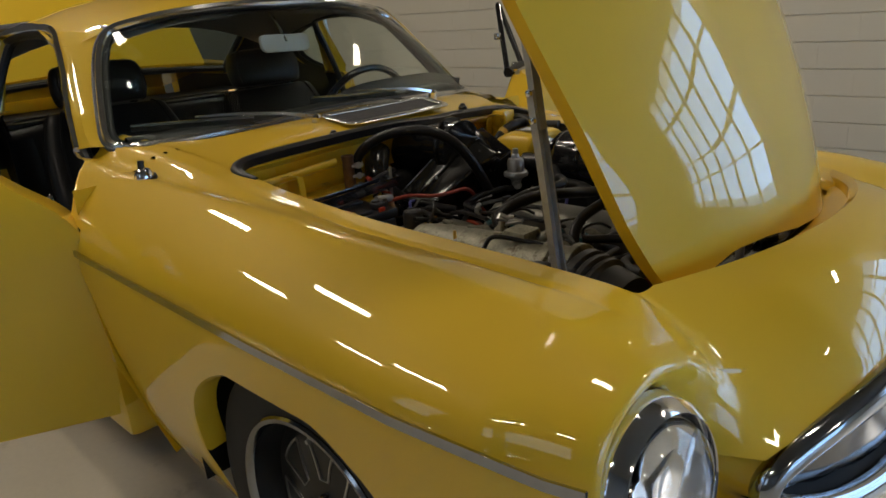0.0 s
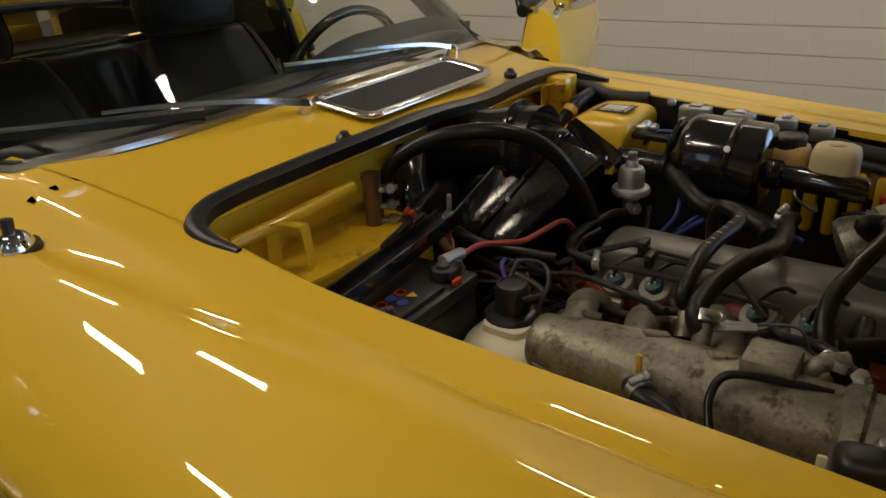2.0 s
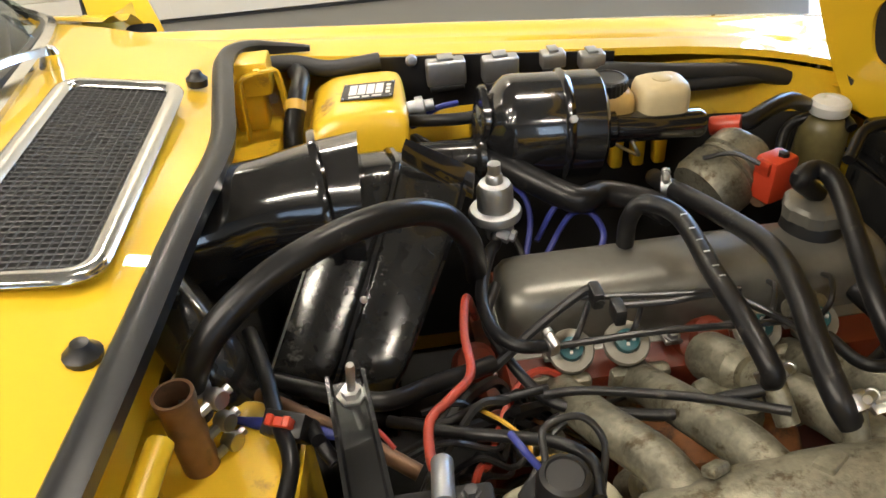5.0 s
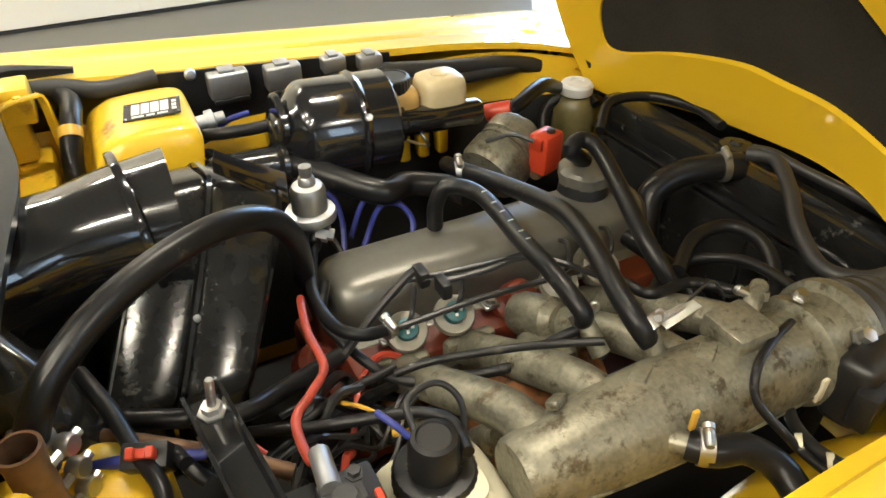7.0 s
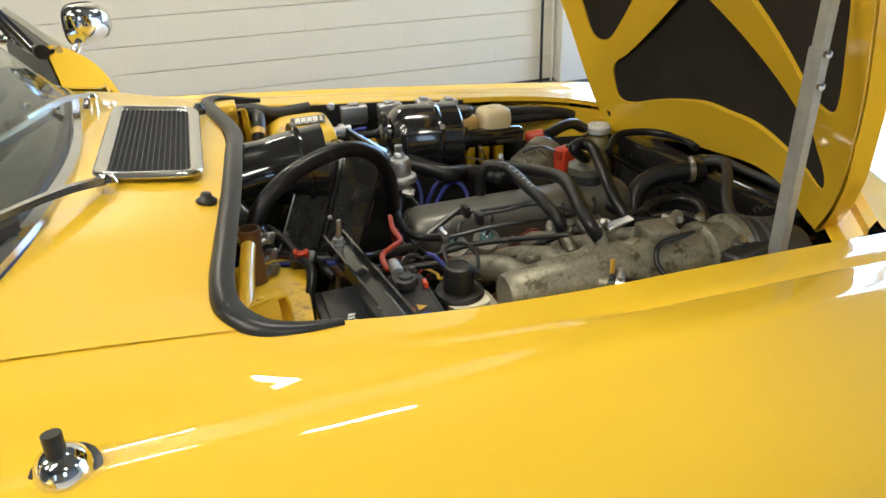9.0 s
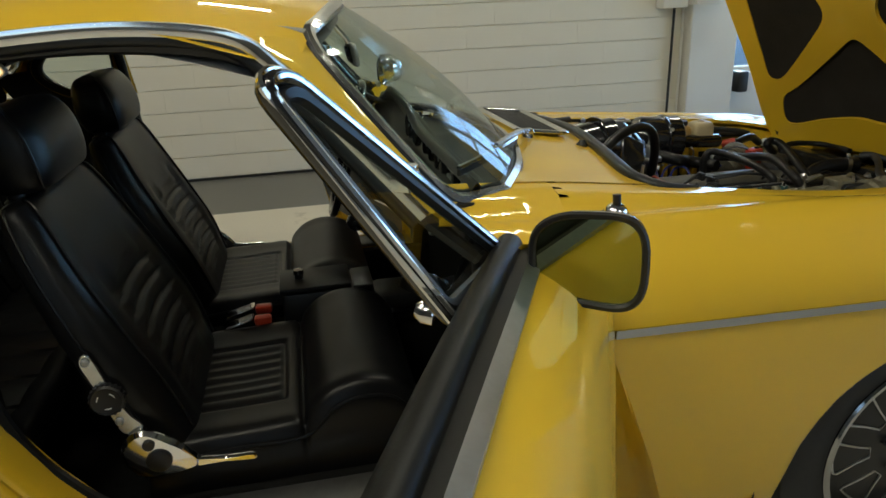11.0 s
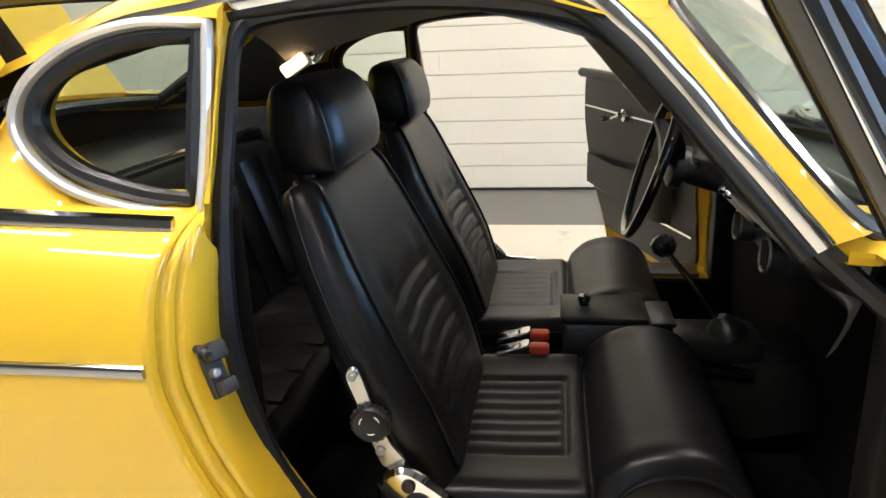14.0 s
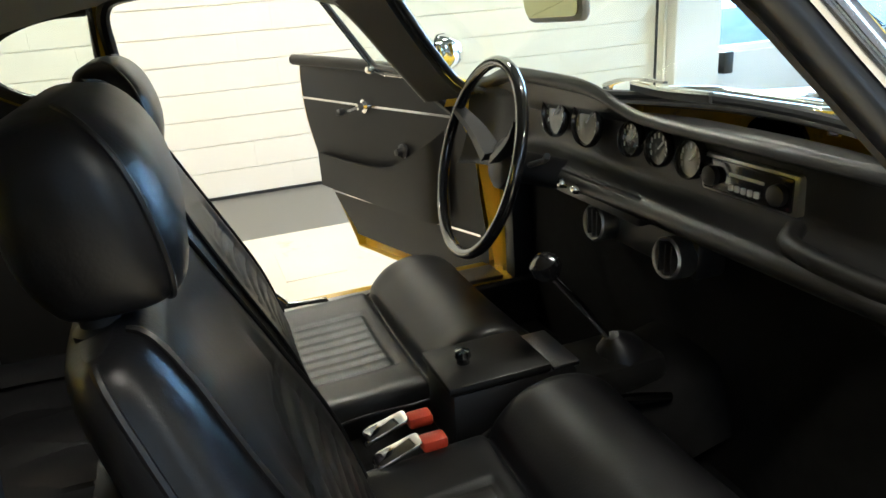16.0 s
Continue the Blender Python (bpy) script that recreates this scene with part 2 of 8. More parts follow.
def box(bm, lo, hi, bevel=0.0, seg=2, m=None):
    lo, hi = Vector(lo), Vector(hi)
    made = bmesh.ops.create_cube(bm, size=1.0)["verts"]
    for v in made:
        v.co = Vector([lo[i] + (v.co[i] + 0.5) * (hi[i] - lo[i]) for i in range(3)])
    if bevel > 0:
        edges = list({e for v in made for e in v.link_edges})
        made = [v for v in bmesh.ops.bevel(bm, geom=edges, offset=bevel, segments=seg, affect="EDGES", profile=0.5)["verts"]] + [v for v in made if v.is_valid]
        made = list(set(made))
    if m is not None:
        bmesh.ops.transform(bm, matrix=m, verts=[v for v in made if v.is_valid])
    return bm


def boxes(lo, hi, bevel=0.0, seg=2, m=None):
    return box(bmesh.new(), lo, hi, bevel, seg, m)


def spline(points, n):
    """A Catmull-Rom curve through points, at n places."""
    p = np.array(points, float)
    if len(p) == 2:
        return p[0] + (p[1] - p[0]) * np.linspace(0, 1, n)[:, None]
    q = np.vstack([2 * p[0] - p[1], p, 2 * p[-1] - p[-2]])
    s = np.linspace(0, len(p) - 1, n)
    i = np.minimum(s.astype(int), len(p) - 2)
    f = (s - i)[:, None]
    a, b, c, d = q[i], q[i + 1], q[i + 2], q[i + 3]
    return 0.5 * (2 * b + (c - a) * f + (2 * a - 5 * b + 4 * c - d) * f**2 + (3 * b - 3 * c + d - a) * f**3)


def grid(bm, rows, close=False):
    """Quads between rows of points of one length."""
    vs = [[bm.verts.new(Vector(p)) for p in r] for r in rows]
    for a, b in zip(vs, vs[1:]):
        n = len(a)
        for j in range(n if close else n - 1):
            k = (j + 1) % n
            bm.faces.new((a[j], a[k], b[k], b[j]))
    return vs


def net(ctrl, nu, nv):
    """A smooth grid of nu x nv points through a net of control points."""
    c = np.array(ctrl, float)
    rows = np.array([spline(r, nv) for r in c])
    return np.stack([spline(rows[:, j], nu) for j in range(nv)], 1)


def surf(ctrl, nu, nv, thick=0.0, bm=None):
    bm = bm or bmesh.new()
    g = net(ctrl, nu, nv)
    grid(bm, g)
    if thick:
        bmesh.ops.recalc_face_normals(bm, faces=bm.faces)
        bmesh.ops.solidify(bm, geom=bm.faces[:], thickness=thick)
    return bm


def mirror_y(bm):
    geom = bmesh.ops.duplicate(bm, geom=bm.verts[:] + bm.edges[:] + bm.faces[:])["geom"]
    for v in geom:
        if isinstance(v, bmesh.types.BMVert):
            v.co.y = -v.co.y
    bmesh.ops.reverse_faces(bm, faces=[f for f in geom if isinstance(f, bmesh.types.BMFace)])
    return bm


def frames_along(c):
    """Tangents and two normals along a curve, without twist."""
    t = np.gradient(c, axis=0)
    t /= np.linalg.norm(t, axis=1)[:, None] + 1e-12
    up = np.array([0, 0, 1.0]) if abs(t[0][2]) < 0.9 else np.array([1.0, 0, 0])
    n = np.cross(up, t[0])
    n /= np.linalg.norm(n)
    out = []
    for k in t:
        n = n - k * (n @ k)
        n /= np.linalg.norm(n) + 1e-12
        out.append((k, n, np.cross(k, n)))
    return out


def sweep(bm, curve, profile, closed=False, caps=True, scale=None):
    """A profile of (a, b) points swept along a curve."""
    c = np.array(curve, float)
    rows = []
    for i, (p, (t, n, b)) in enumerate(zip(c, frames_along(c))):
        k = 1.0 if scale is None else scale[i]
        rows.append([p + (n * u + b * v) * k for u, v in profile])
    if closed:
        rows.append(rows[0])
    vs = grid(bm, rows, close=True)
    if caps and not closed:
        bm.faces.new(vs[0][::-1])
        bm.faces.new(vs[-1])
    return bm


def ring(r, n=10):
    return [(r * math.cos(2 * math.pi * i / n), r * math.sin(2 * math.pi * i / n)) for i in range(n)]


def tube(points, r, n=28, sides=10, bm=None, scale=None):
    return sweep(bm or bmesh.new(), spline(points, n), ring(r, sides), scale=scale)


def lathe(bm, profile, at, axis=(0, 0, 1), n=24, caps=True):
    """Turns a profile of (radius, height) about an axis from at."""
    q = Vector((0, 0, 1)).rotation_difference(Vector(axis).normalized())
    rows = []
    for r, h in profile:
        rows.append([Vector(at) + q @ Vector((r * math.cos(2 * math.pi * k / n), r * math.sin(2 * math.pi * k / n), h)) for k in range(n)])
    vs = grid(bm, rows, close=True)
    for row in (vs[0], vs[-1]) if caps else ():
        if (row[0].co - row[n // 2].co).length > 1e-5:
            bm.faces.new(row)
    return bm


def lathed(profile, at, axis=(0, 0, 1), n=24, caps=True):
    return lathe(bmesh.new(), profile, at, axis, n, caps)


def rounded(points, r, n=4):
    """A closed polygon with its corners rounded."""
    p = [Vector(q) for q in points]
    out = []
    for i, b in enumerate(p):
        a, c = p[i - 1], p[(i + 1) % len(p)]
        ra = min(r, (a - b).length * 0.45)
        rc = min(r, (c - b).length * 0.45)
        s, e = b + (a - b).normalized() * ra, b + (c - b).normalized() * rc
        for k in range(n + 1):
            f = k / n
            out.append(s * (1 - f) ** 2 + b * 2 * f * (1 - f) + e * f**2)
    return out


def slab(outline, depth, bevel=0.0, bm=None):
    """A flat outline of 3D points pushed along the vector depth, with softened rims."""
    bm = bm or bmesh.new()
    d = Vector(depth)
    mid = sum((Vector(p) for p in outline), Vector()) / len(outline)
    rows = []
    if bevel:
        for f, k in ((0, 1), (0.0, 0), (1, 0), (1, 1)):
            edge = []
            for p in outline:
                p = Vector(p)
                edge.append(p + (mid - p).normalized() * bevel * k + d * f + d.normalized() * bevel * ((1 - k) * (1 if f == 0 else -1)))
            rows.append(edge)
    else:
        rows = [[Vector(p) for p in outline], [Vector(p) + d for p in outline]]
    vs = grid(bm, rows, close=True)
    bm.faces.new(vs[0][::-1])
    bm.faces.new(vs[-1])
    return bm


def moved(bm, m):
    bmesh.ops.transform(bm, matrix=m, verts=bm.verts[:])
    return bm

# ---- the hall ----
FAR = 3.38  # the painted block wall beside the car


def plain(name, lo, hi, mat, label, category, bevel=0.0):
    return tagged(part(name, boxes(lo, hi, bevel), mat, None, label, smooth=False), category=category, kind="structure")


plain("floor", (-6.5, -5.2, -0.2), (8.0, 2.49, 0.0), FLOOR, "cream painted concrete floor, slightly glossy", "floor")
plain("floor_strip", (-6.5, 2.49, -0.2), (8.0, FAR + 0.3, -0.002), FLOOR_GREY, "dark grey painted floor strip along the block wall", "floor")
hatch = plain("floor_hatch", (-1.24, 1.83, -0.001), (-0.98, 2.20, 0.003), FLOOR, "cream painted cover plate let into the floor", "floor cover", 0.001)
wall_far = plain("wall_north", (-6.5, FAR + 0.012, 0.0), (1.81, FAR + 0.3, 4.0), WHITE_BLOCK, "wall of white painted concrete blocks", "wall")
plain("wall_north_pier", (1.81, FAR - 0.10, 0.0), (2.20, FAR + 0.3, 4.0), WHITE_PAINT, "smooth white painted pier beside the glazed bay", "wall", 0.01)
plain("wall_north_end", (6.6, FAR, 0.0), (8.0, FAR + 0.3, 4.0), WHITE_PAINT, "white painted wall", "wall")
plain("wall_north_apron", (2.20, FAR + 0.05, 0.0), (6.6, FAR + 0.2, 0.49), WHITE_PAINT, "low white panel under the glazed bay", "wall")
plain("wall_north_lintel", (2.20, FAR, 3.15), (6.6, FAR + 0.3, 4.0), WHITE_PAINT, "white lintel over the glazed bay", "wall")
# south and west walls are out of view and kept dark against bounce
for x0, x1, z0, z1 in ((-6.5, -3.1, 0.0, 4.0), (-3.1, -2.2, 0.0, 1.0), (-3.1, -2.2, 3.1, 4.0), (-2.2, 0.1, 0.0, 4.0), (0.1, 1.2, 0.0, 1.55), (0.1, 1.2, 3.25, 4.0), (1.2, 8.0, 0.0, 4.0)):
    plain("wall_south", (x0, -5.5, z0), (x1, -5.2, z1), GREY_UNSEEN, "unseen wall, kept grey to limit bounced light", "wall")
plain("wall_west", (-6.8, -5.5, 0.0), (-6.5, FAR + 0.3, 4.0), GREY_UNSEEN, "unseen wall, kept grey to limit bounced light", "wall")
for y0, y1 in ((-5.5, -2.9), (1.7, FAR + 0.3)):
    plain("wall_east", (8.0, y0, 0.0), (8.3, y1, 4.0), WHITE_PAINT, "plain cream wall beside the glazed gate", "wall")
plain("wall_east_lintel", (8.0, -2.9, 3.2), (8.3, 1.7, 4.0), WHITE_PAINT, "plain cream wall over the glazed gate", "wall")
# the ceiling is out of view too, dark to throw back little light
plain("ceiling", (-6.8, -5.5, 4.0), (8.3, FAR + 0.3, 4.15), GREY_UNSEEN, "unseen flat ceiling, kept grey to limit bounced light", "ceiling")
plain("baseboard", (-6.5, FAR - 0.004, 0.0), (1.81, FAR + 0.012, 0.014), RUBBER, "thin dark sealing strip at the foot of the wall", "baseboard")
plain("ground", (-30, FAR + 0.3, -0.25), (40, 60, -0.02), material("asphalt", (0.10, 0.10, 0.10), 0.8, bump=0.2, scale=3), "pale wet asphalt outside the hall", "ground")
plain("ground_front", (8.3, -40, -0.25), (60, FAR + 0.3, -0.02), material("asphalt_front", (0.10, 0.10, 0.10), 0.8, bump=0.2, scale=3), "pale asphalt outside the gate", "ground")
plain("backdrop", (-10, 16, 0.0), (30, 16.1, 9), OUTSIDE, "bright hazy sky behind the glass", "sky")
plain("ground_side", (-30, -60, -0.25), (8.3, -5.5, -0.02), material("asphalt_side", (0.10, 0.10, 0.10), 0.8, bump=0.2, scale=3), "pale asphalt outside the hall", "ground")
plain("backdrop_front", (20, -12, 0.0), (20.1, 12, 9), OUTSIDE, "bright hazy sky behind the gate", "sky")


def window(name, x0, x1, z0, z1, cols, rows, place, label):
    """A glazed bay of cols x rows panes with bars between them. place: turns (along, out, up) into the world."""
    top = tagged(new(name), label, "window", kind="structure")
    xs, zs = np.linspace(x0, x1, cols + 1), np.linspace(z0, z1, rows + 1)
    for x in xs:
        part("window_bar", moved(boxes((x - 0.045, -0.03, z0), (x + 0.045, 0.03, z1), 0.006, 1), place), WHITE_PAINT, top)
    for z in zs:
        part("window_bar", moved(boxes((x0 + 0.045, -0.028, z - 0.028), (x1 - 0.045, 0.028, z + 0.028), 0.006, 1), place), WHITE_PAINT, top)
    for a, b in zip(xs, xs[1:]):
        for c, d in zip(zs, zs[1:]):
            p = part("pane", moved(boxes((a + 0.045, -0.004, c + 0.028), (b - 0.045, 0.004, d - 0.028)), place), PANE_GLASS, top, smooth=False)
            p.visible_shadow = False
    return top


window("window_1", 2.22, 6.58, 0.51, 3.12, 6, 4, pose(0, FAR + 0.12, 0), "large glazed bay of small panes with white bars")
window("window_2", -2.9, 1.7, 0.05, 3.15, 6, 5, pose(8.12, 0, 0, 0, 0, 90), "glazed gate of small panes with white bars")
window("window_3", 0.13, 1.17, 1.58, 3.22, 1, 2, pose(0, -5.35, 0), "tall two-pane window in the grey wall")
window("window_4", -3.07, -2.23, 1.03, 3.07, 1, 2, pose(0, -5.35, 0), "tall two-pane window in the grey wall")

# blocks of the wall, in courses with staggered joints
random.seed(4)
COURSE, LONG = 0.1555, 0.42


def block_mesh(w):
    bm = bmesh.new()
    prof = [(0.03, 0.003), (0.0016, 0.003), (0.0, 0.0046), (0.0, COURSE - 0.0046), (0.0016, COURSE - 0.003), (0.03, COURSE - 0.003)]
    grid(bm, [[(x, y, z) for x in (0.0003, w - 0.0003)] for y, z in prof])
    for x in (0.0003, w - 0.0003):
        bm.faces.new([bm.verts.new((x, y, z)) for y, z in prof])
    bmesh.ops.remove_doubles(bm, verts=bm.verts[:], dist=0.0001)
    bmesh.ops.recalc_face_normals(bm, faces=bm.faces[:])
    me = bpy.data.meshes.new("block")
    bm.to_mesh(me)
    bm.free()
    me.materials.append(WHITE_BLOCK)
    return me


BLOCK = block_mesh(LONG)
rest = bmesh.new()
for row in range(25):
    z = 0.016 + row * COURSE
    x = -6.4 + (LONG / 2 if row % 2 else 0)
    while x + LONG <= 1.82:
        jig = random.uniform(-0.0003, 0.0003)
        if row < 10:
            o = new("block", BLOCK)
            o.location = (x, FAR + jig, z)
            o.parent = wall_far
        else:
            box(rest, (x + 0.003, FAR + jig, z + 0.003), (x + LONG - 0.003, FAR + 0.03, z + COURSE - 0.003))
        x += LONG
tagged(part("upper_blocks", rest, WHITE_BLOCK, wall_far, smooth=False), kind="stuff")

# lamps under the ceiling
for x, y in TUBES:
    t = thing("ceiling_lamp", (x, y, 3.42), "long white fluorescent batten hanging under the ceiling", "ceiling lamp", "ceiling lamps")
    part("housing", boxes((x - 0.65, y - 0.06, 3.42), (x + 0.65, y + 0.06, 3.50), 0.01), WHITE_PAINT, t)
    for dx in (-0.5, 0.5):
        part("hanger", tube([(x + dx, y, 3.5), (x + dx, y, 4.0)], 0.006, 2, 6), STEEL, t)

# control box on the wall with its conduit
cb = thing("control_box", (1.80, FAR, 1.01), "grey door control box with red and yellow buttons on the wall", "control box")
part("body", boxes((1.56, FAR - 0.12, 1.01), (1.76, FAR, 1.29), 0.012), WHITE_PAINT, cb)
part("body", boxes((1.78, FAR - 0.20, 1.03), (1.98, FAR, 1.27), 0.012), WHITE_PAINT, cb)
for x, y, m in ((1.62, FAR - 0.12, RED_PLASTIC), (1.69, FAR - 0.12, WIRE_YELLOW), (1.86, FAR - 0.20, RED_PLASTIC)):
    part("button", lathed([(0.018, 0), (0.018, 0.010), (0.012, 0.018), (0.0, 0.020)], (x, y, 1.11), (0, -1, 0), 14), m, cb)
part("conduit", tube([(1.70, FAR - 0.03, 1.02), (1.695, FAR - 0.03, 0.4), (1.695, FAR - 0.03, 0.0)], 0.010, 6, 8), BLACK_PLASTIC, cb)
part("conduit", tube([(1.78, FAR - 0.02, 1.03), (1.78, FAR - 0.02, 0.0)], 0.009, 4, 8), WHITE_PAINT, cb)
bx = thing("door_handle_box", (2.28, FAR, 0.36), "small black handle box on the gate post", "handle box")
part("body", boxes((2.25, FAR - 0.10, 0.36), (2.34, FAR + 0.05, 0.52), 0.015), BLACK_PLASTIC, bx)

# ---- the car ----
car = thing("car", (0, 0, 0), "yellow two-door coupe with open bonnet and open doors", "car")


def blend(x, xs, ys):
    """A smoothed table: ys over xs at x."""
    return float(np.mean(np.interp(x + np.linspace(-0.07, 0.07, 15), xs, ys)))


def wing_inner(x, far=False):
    """The edge of the bonnet opening: y and z at x. The far wing's edge has its own table, shaped to fit the camera's
    view.
    """
    xs = [-0.95, -0.70, -0.47, -0.30, -0.10, 0.0, 0.20, 0.34, 0.42, 0.52, 0.62, 0.68]
    ys = [-0.56, -0.53, -0.510, -0.518, -0.484, -0.472, -0.466, -0.462, -0.440, -0.445, -0.465, -0.48]
    zs = [0.895, 0.872, 0.838, 0.817, 0.784, 0.775, 0.768, 0.760, 0.746, 0.722, 0.680, 0.640]
    if far:
        ys = [-0.56, -0.53, -0.505, -0.507, -0.506, -0.505, -0.495, -0.472, -0.440, -0.445, -0.465, -0.48]
        zs = [0.895, 0.872, 0.838, 0.820, 0.805, 0.797, 0.784, 0.767, 0.748, 0.722, 0.680, 0.640]
    return blend(x, xs, ys), blend(x, xs, zs)


def arch(x, cx=0.0, r=0.345, cz=0.30, flat=0.60):
    """The lower edge of the front wing at x."""
    low = 0.20
    if abs(x - cx) < r:
        low = max(low, min(flat, cz + math.sqrt(r * r - (x - cx) ** 2) * 0.92))
    return low


def wing_section(x, far=False):
    """Points from the bonnet opening over the crown down to the sill, at x."""
    yi, zi = wing_inner(x, far)
    crown_y = blend(x, [-0.95, -0.7, -0.2, 0.3, 0.5, 0.62, 0.68], [-0.665, -0.66, -0.625, -0.605, -0.61, -0.612, -0.615])
    crown_z = blend(x, [-0.95, -0.7, -0.5, -0.2, 0.2, 0.4, 0.55, 0.62, 0.68], [0.856, 0.840, 0.830, 0.815, 0.786, 0.768, 0.752, 0.735, 0.70])
    side_y = blend(x, [-0.95, -0.7, 0.0, 0.3, 0.5, 0.62, 0.68], [-0.79, -0.797, -0.800, -0.795, -0.775, -0.745, -0.71])
    tz = 0.688
    p = [(yi, zi)]
    # a pressed crease runs along the wing between its flat inner strip and the crown
    k = float(np.clip((x + 0.68) / 0.60, 0, 1) * np.clip((0.52 - x) / 0.2, 0, 1))
    w, h = crown_y - yi, crown_z - zi
    p += [(yi + w * 0.36, zi + h * (0.24 - 0.14 * k) + 0.002 - 0.001 * k), (yi + w * 0.43, zi + h * (0.31 - 0.24 * k) + 0.002 - 0.004 * k), (yi + w * 0.50, zi + h * (0.42 - 0.16 * k) + 0.002 - 0.001 * k)]
    p += [(crown_y + 0.028, crown_z - 0.003), (crown_y - 0.012, crown_z)]
    d = side_y - crown_y
    p += [(crown_y + d * 0.45, crown_z - (crown_z - tz) * 0.20), (crown_y + d * 0.74, crown_z - (crown_z - tz) * 0.45), (crown_y + d * 0.93, crown_z - (crown_z - tz) * 0.77)]
    p += [(side_y, tz - 0.02), (side_y + 0.002, 0.60), (side_y + 0.012, 0.48), (side_y + 0.04, 0.32), (side_y + 0.085, 0.20)]
    return np.array(p)


def door_line(z):
    """How far the rear edge of the wing leans forward below the trim."""
    return max(0.0, (0.70 - z)) * 0.36


def wing_rows(xs, bottom, n=50, far=False):
    rows = []
    for x in xs:
        c = spline(wing_section(x, far), 160)
        zb = bottom(x)
        below = np.where((c[:, 1] < zb) & (np.arange(160) > 60))[0]
        c = c[: below[0] + 1] if len(below) else c
        c[-1, 1] = max(c[-1, 1], zb) if len(below) else c[-1, 1]
        s = np.r_[0, np.cumsum(np.hypot(*np.diff(c, axis=0).T))]
        under = np.where((c[:, 1] < 0.665) & (np.arange(len(c)) > 60))[0]
        cut = s[under[0]] if len(under) else s[-1] * 0.8
        t = np.r_[np.linspace(0, cut, n - 12), np.linspace(cut, s[-1], 13)[1:]]
        y, z = np.interp(t, s, c[:, 0]), np.interp(t, s, c[:, 1])
        fade = np.clip((-0.25 - x) / 0.45, 0, 1)
        rows.append([(x + door_line(k) * fade, j, k) for j, k in zip(y, z)])
    return rows


LEFT_SHIFT = -0.10  # the far wing is moved in from a mirror image to fit the camera's view


def far_side(r):
    return [(p[0], -p[1] + LEFT_SHIFT, p[2] - 0.016) for p in r]


# nose between the bonnet and the grille
def bonnet_front(y):
    """Forward edge of the bonnet opening at y."""
    return 0.545 - 0.125 * (abs(y) / 0.40) ** 2.2


nose_net = []
for u in (0, 0.3, 0.6, 0.85, 1.0):
    r = []
    for y in np.linspace(-1, 1, 9):
        x0, y0 = bonnet_front(y * 0.40), y * 0.40
        z0 = 0.742 + 0.028 * (1 - abs(y) ** 2)
        x1, y1, z1 = 0.70 - 0.085 * abs(y) ** 2.5, y * 0.480, 0.628 - 0.045 * abs(y) ** 4
        b = 0.035 * math.sin(math.pi * u) * (1 - 0.75 * abs(y) ** 2)
        r.append((x0 + (x1 - x0) * u + b * 0.6, y0 + (y1 - y0) * u, z0 + (z1 - z0) * u**1.3 + b * 0.5))
    nose_net.append(r)

LAMP_AX = Vector((0.96, -0.10, 0.16))
LAMP_AT = Vector((0.530, -0.632, 0.605))


def wing_end(rows_, xs_):
    """The hollow beside the nose and the rounded end that closes in on the lamp, for the near side."""
    front_rows = [i for i in range(len(xs_)) if xs_[i] >= 0.40]
    inner_edge = [Vector(rows_[i][0]) for i in front_rows]
    nose_edge = [Vector(p) for p in net(nose_net, len(inner_edge), 40)[:, 0]]
    strips = [[a.lerp(b, u) - Vector((0, 0, 0.008 * math.sin(math.pi * u))) for a, b in zip(inner_edge, nose_edge)] for u in np.linspace(0, 1, 7)]
    end = [st[-1] for st in strips[::-1]] + [Vector(p) for p in rows_[-1] if p[2] > 0.42][1:]
    loft = []
    for u in np.linspace(0, 1, 9):
        r = []
        for p in end:
            a = math.atan2(p.z - LAMP_AT.z, p.y - LAMP_AT.y)
            goal = LAMP_AT + Vector((0.010 - 0.018 * math.sin(a), math.cos(a) * 0.108, math.sin(a) * 0.108))
            out = 0.008 * math.sin(math.pi * u) * (1 if p.z > 0.6 else 0.3)
            r.append(p.lerp(goal, u) + Vector((out, 0, out * 0.4)))
        loft.append(r)
    return strips, loft


def ease(bm, inner_y):
    """Soften the front end of a wing, where its strips meet."""
    for k in range(60):
        inner = [v for v in bm.verts if v.co.x > 0.43 and abs(v.co.y) > inner_y and not v.is_boundary]
        bmesh.ops.smooth_vert(bm, verts=inner, factor=0.5, use_axis_x=True, use_axis_y=True, use_axis_z=True)


bm = bmesh.new()
xs = np.r_[np.linspace(-0.70, -0.36, 12), np.linspace(-0.34, 0.34, 44), np.linspace(0.36, 0.555, 14)]
rows = wing_rows(xs, arch)
grid(bm, rows)
# folded lip along the wheel arch
lip = [rows[i][-1] for i in range(len(xs)) if abs(xs[i]) < 0.345]
grid(bm, [lip, [(x, y + 0.008, z - 0.006) for x, y, z in lip], [(x, y + 0.045, z - 0.002) for x, y, z in lip]])
# folded edge along the bonnet opening
edge = [rows[i][0] for i in range(len(xs)) if -0.50 < xs[i] < 0.43]
grid(bm, [edge, [(x, y + 0.006, z - 0.012) for x, y, z in edge], [(x, y + 0.020, z - 0.016) for x, y, z in edge], [(x, y + 0.020, z - 0.05) for x, y, z in edge]])
# scuttle side, back to the foot of the windscreen pillar
xs2 = np.linspace(-0.925, -0.70, 10)
grid(bm, wing_rows(xs2, lambda x: np.interp(x, [-0.95, -0.90, -0.88, -0.78, -0.70], [0.875, 0.868, 0.855, 0.79, 0.70]), 22))
strips, loft = wing_end(rows, xs)
grid(bm, strips)
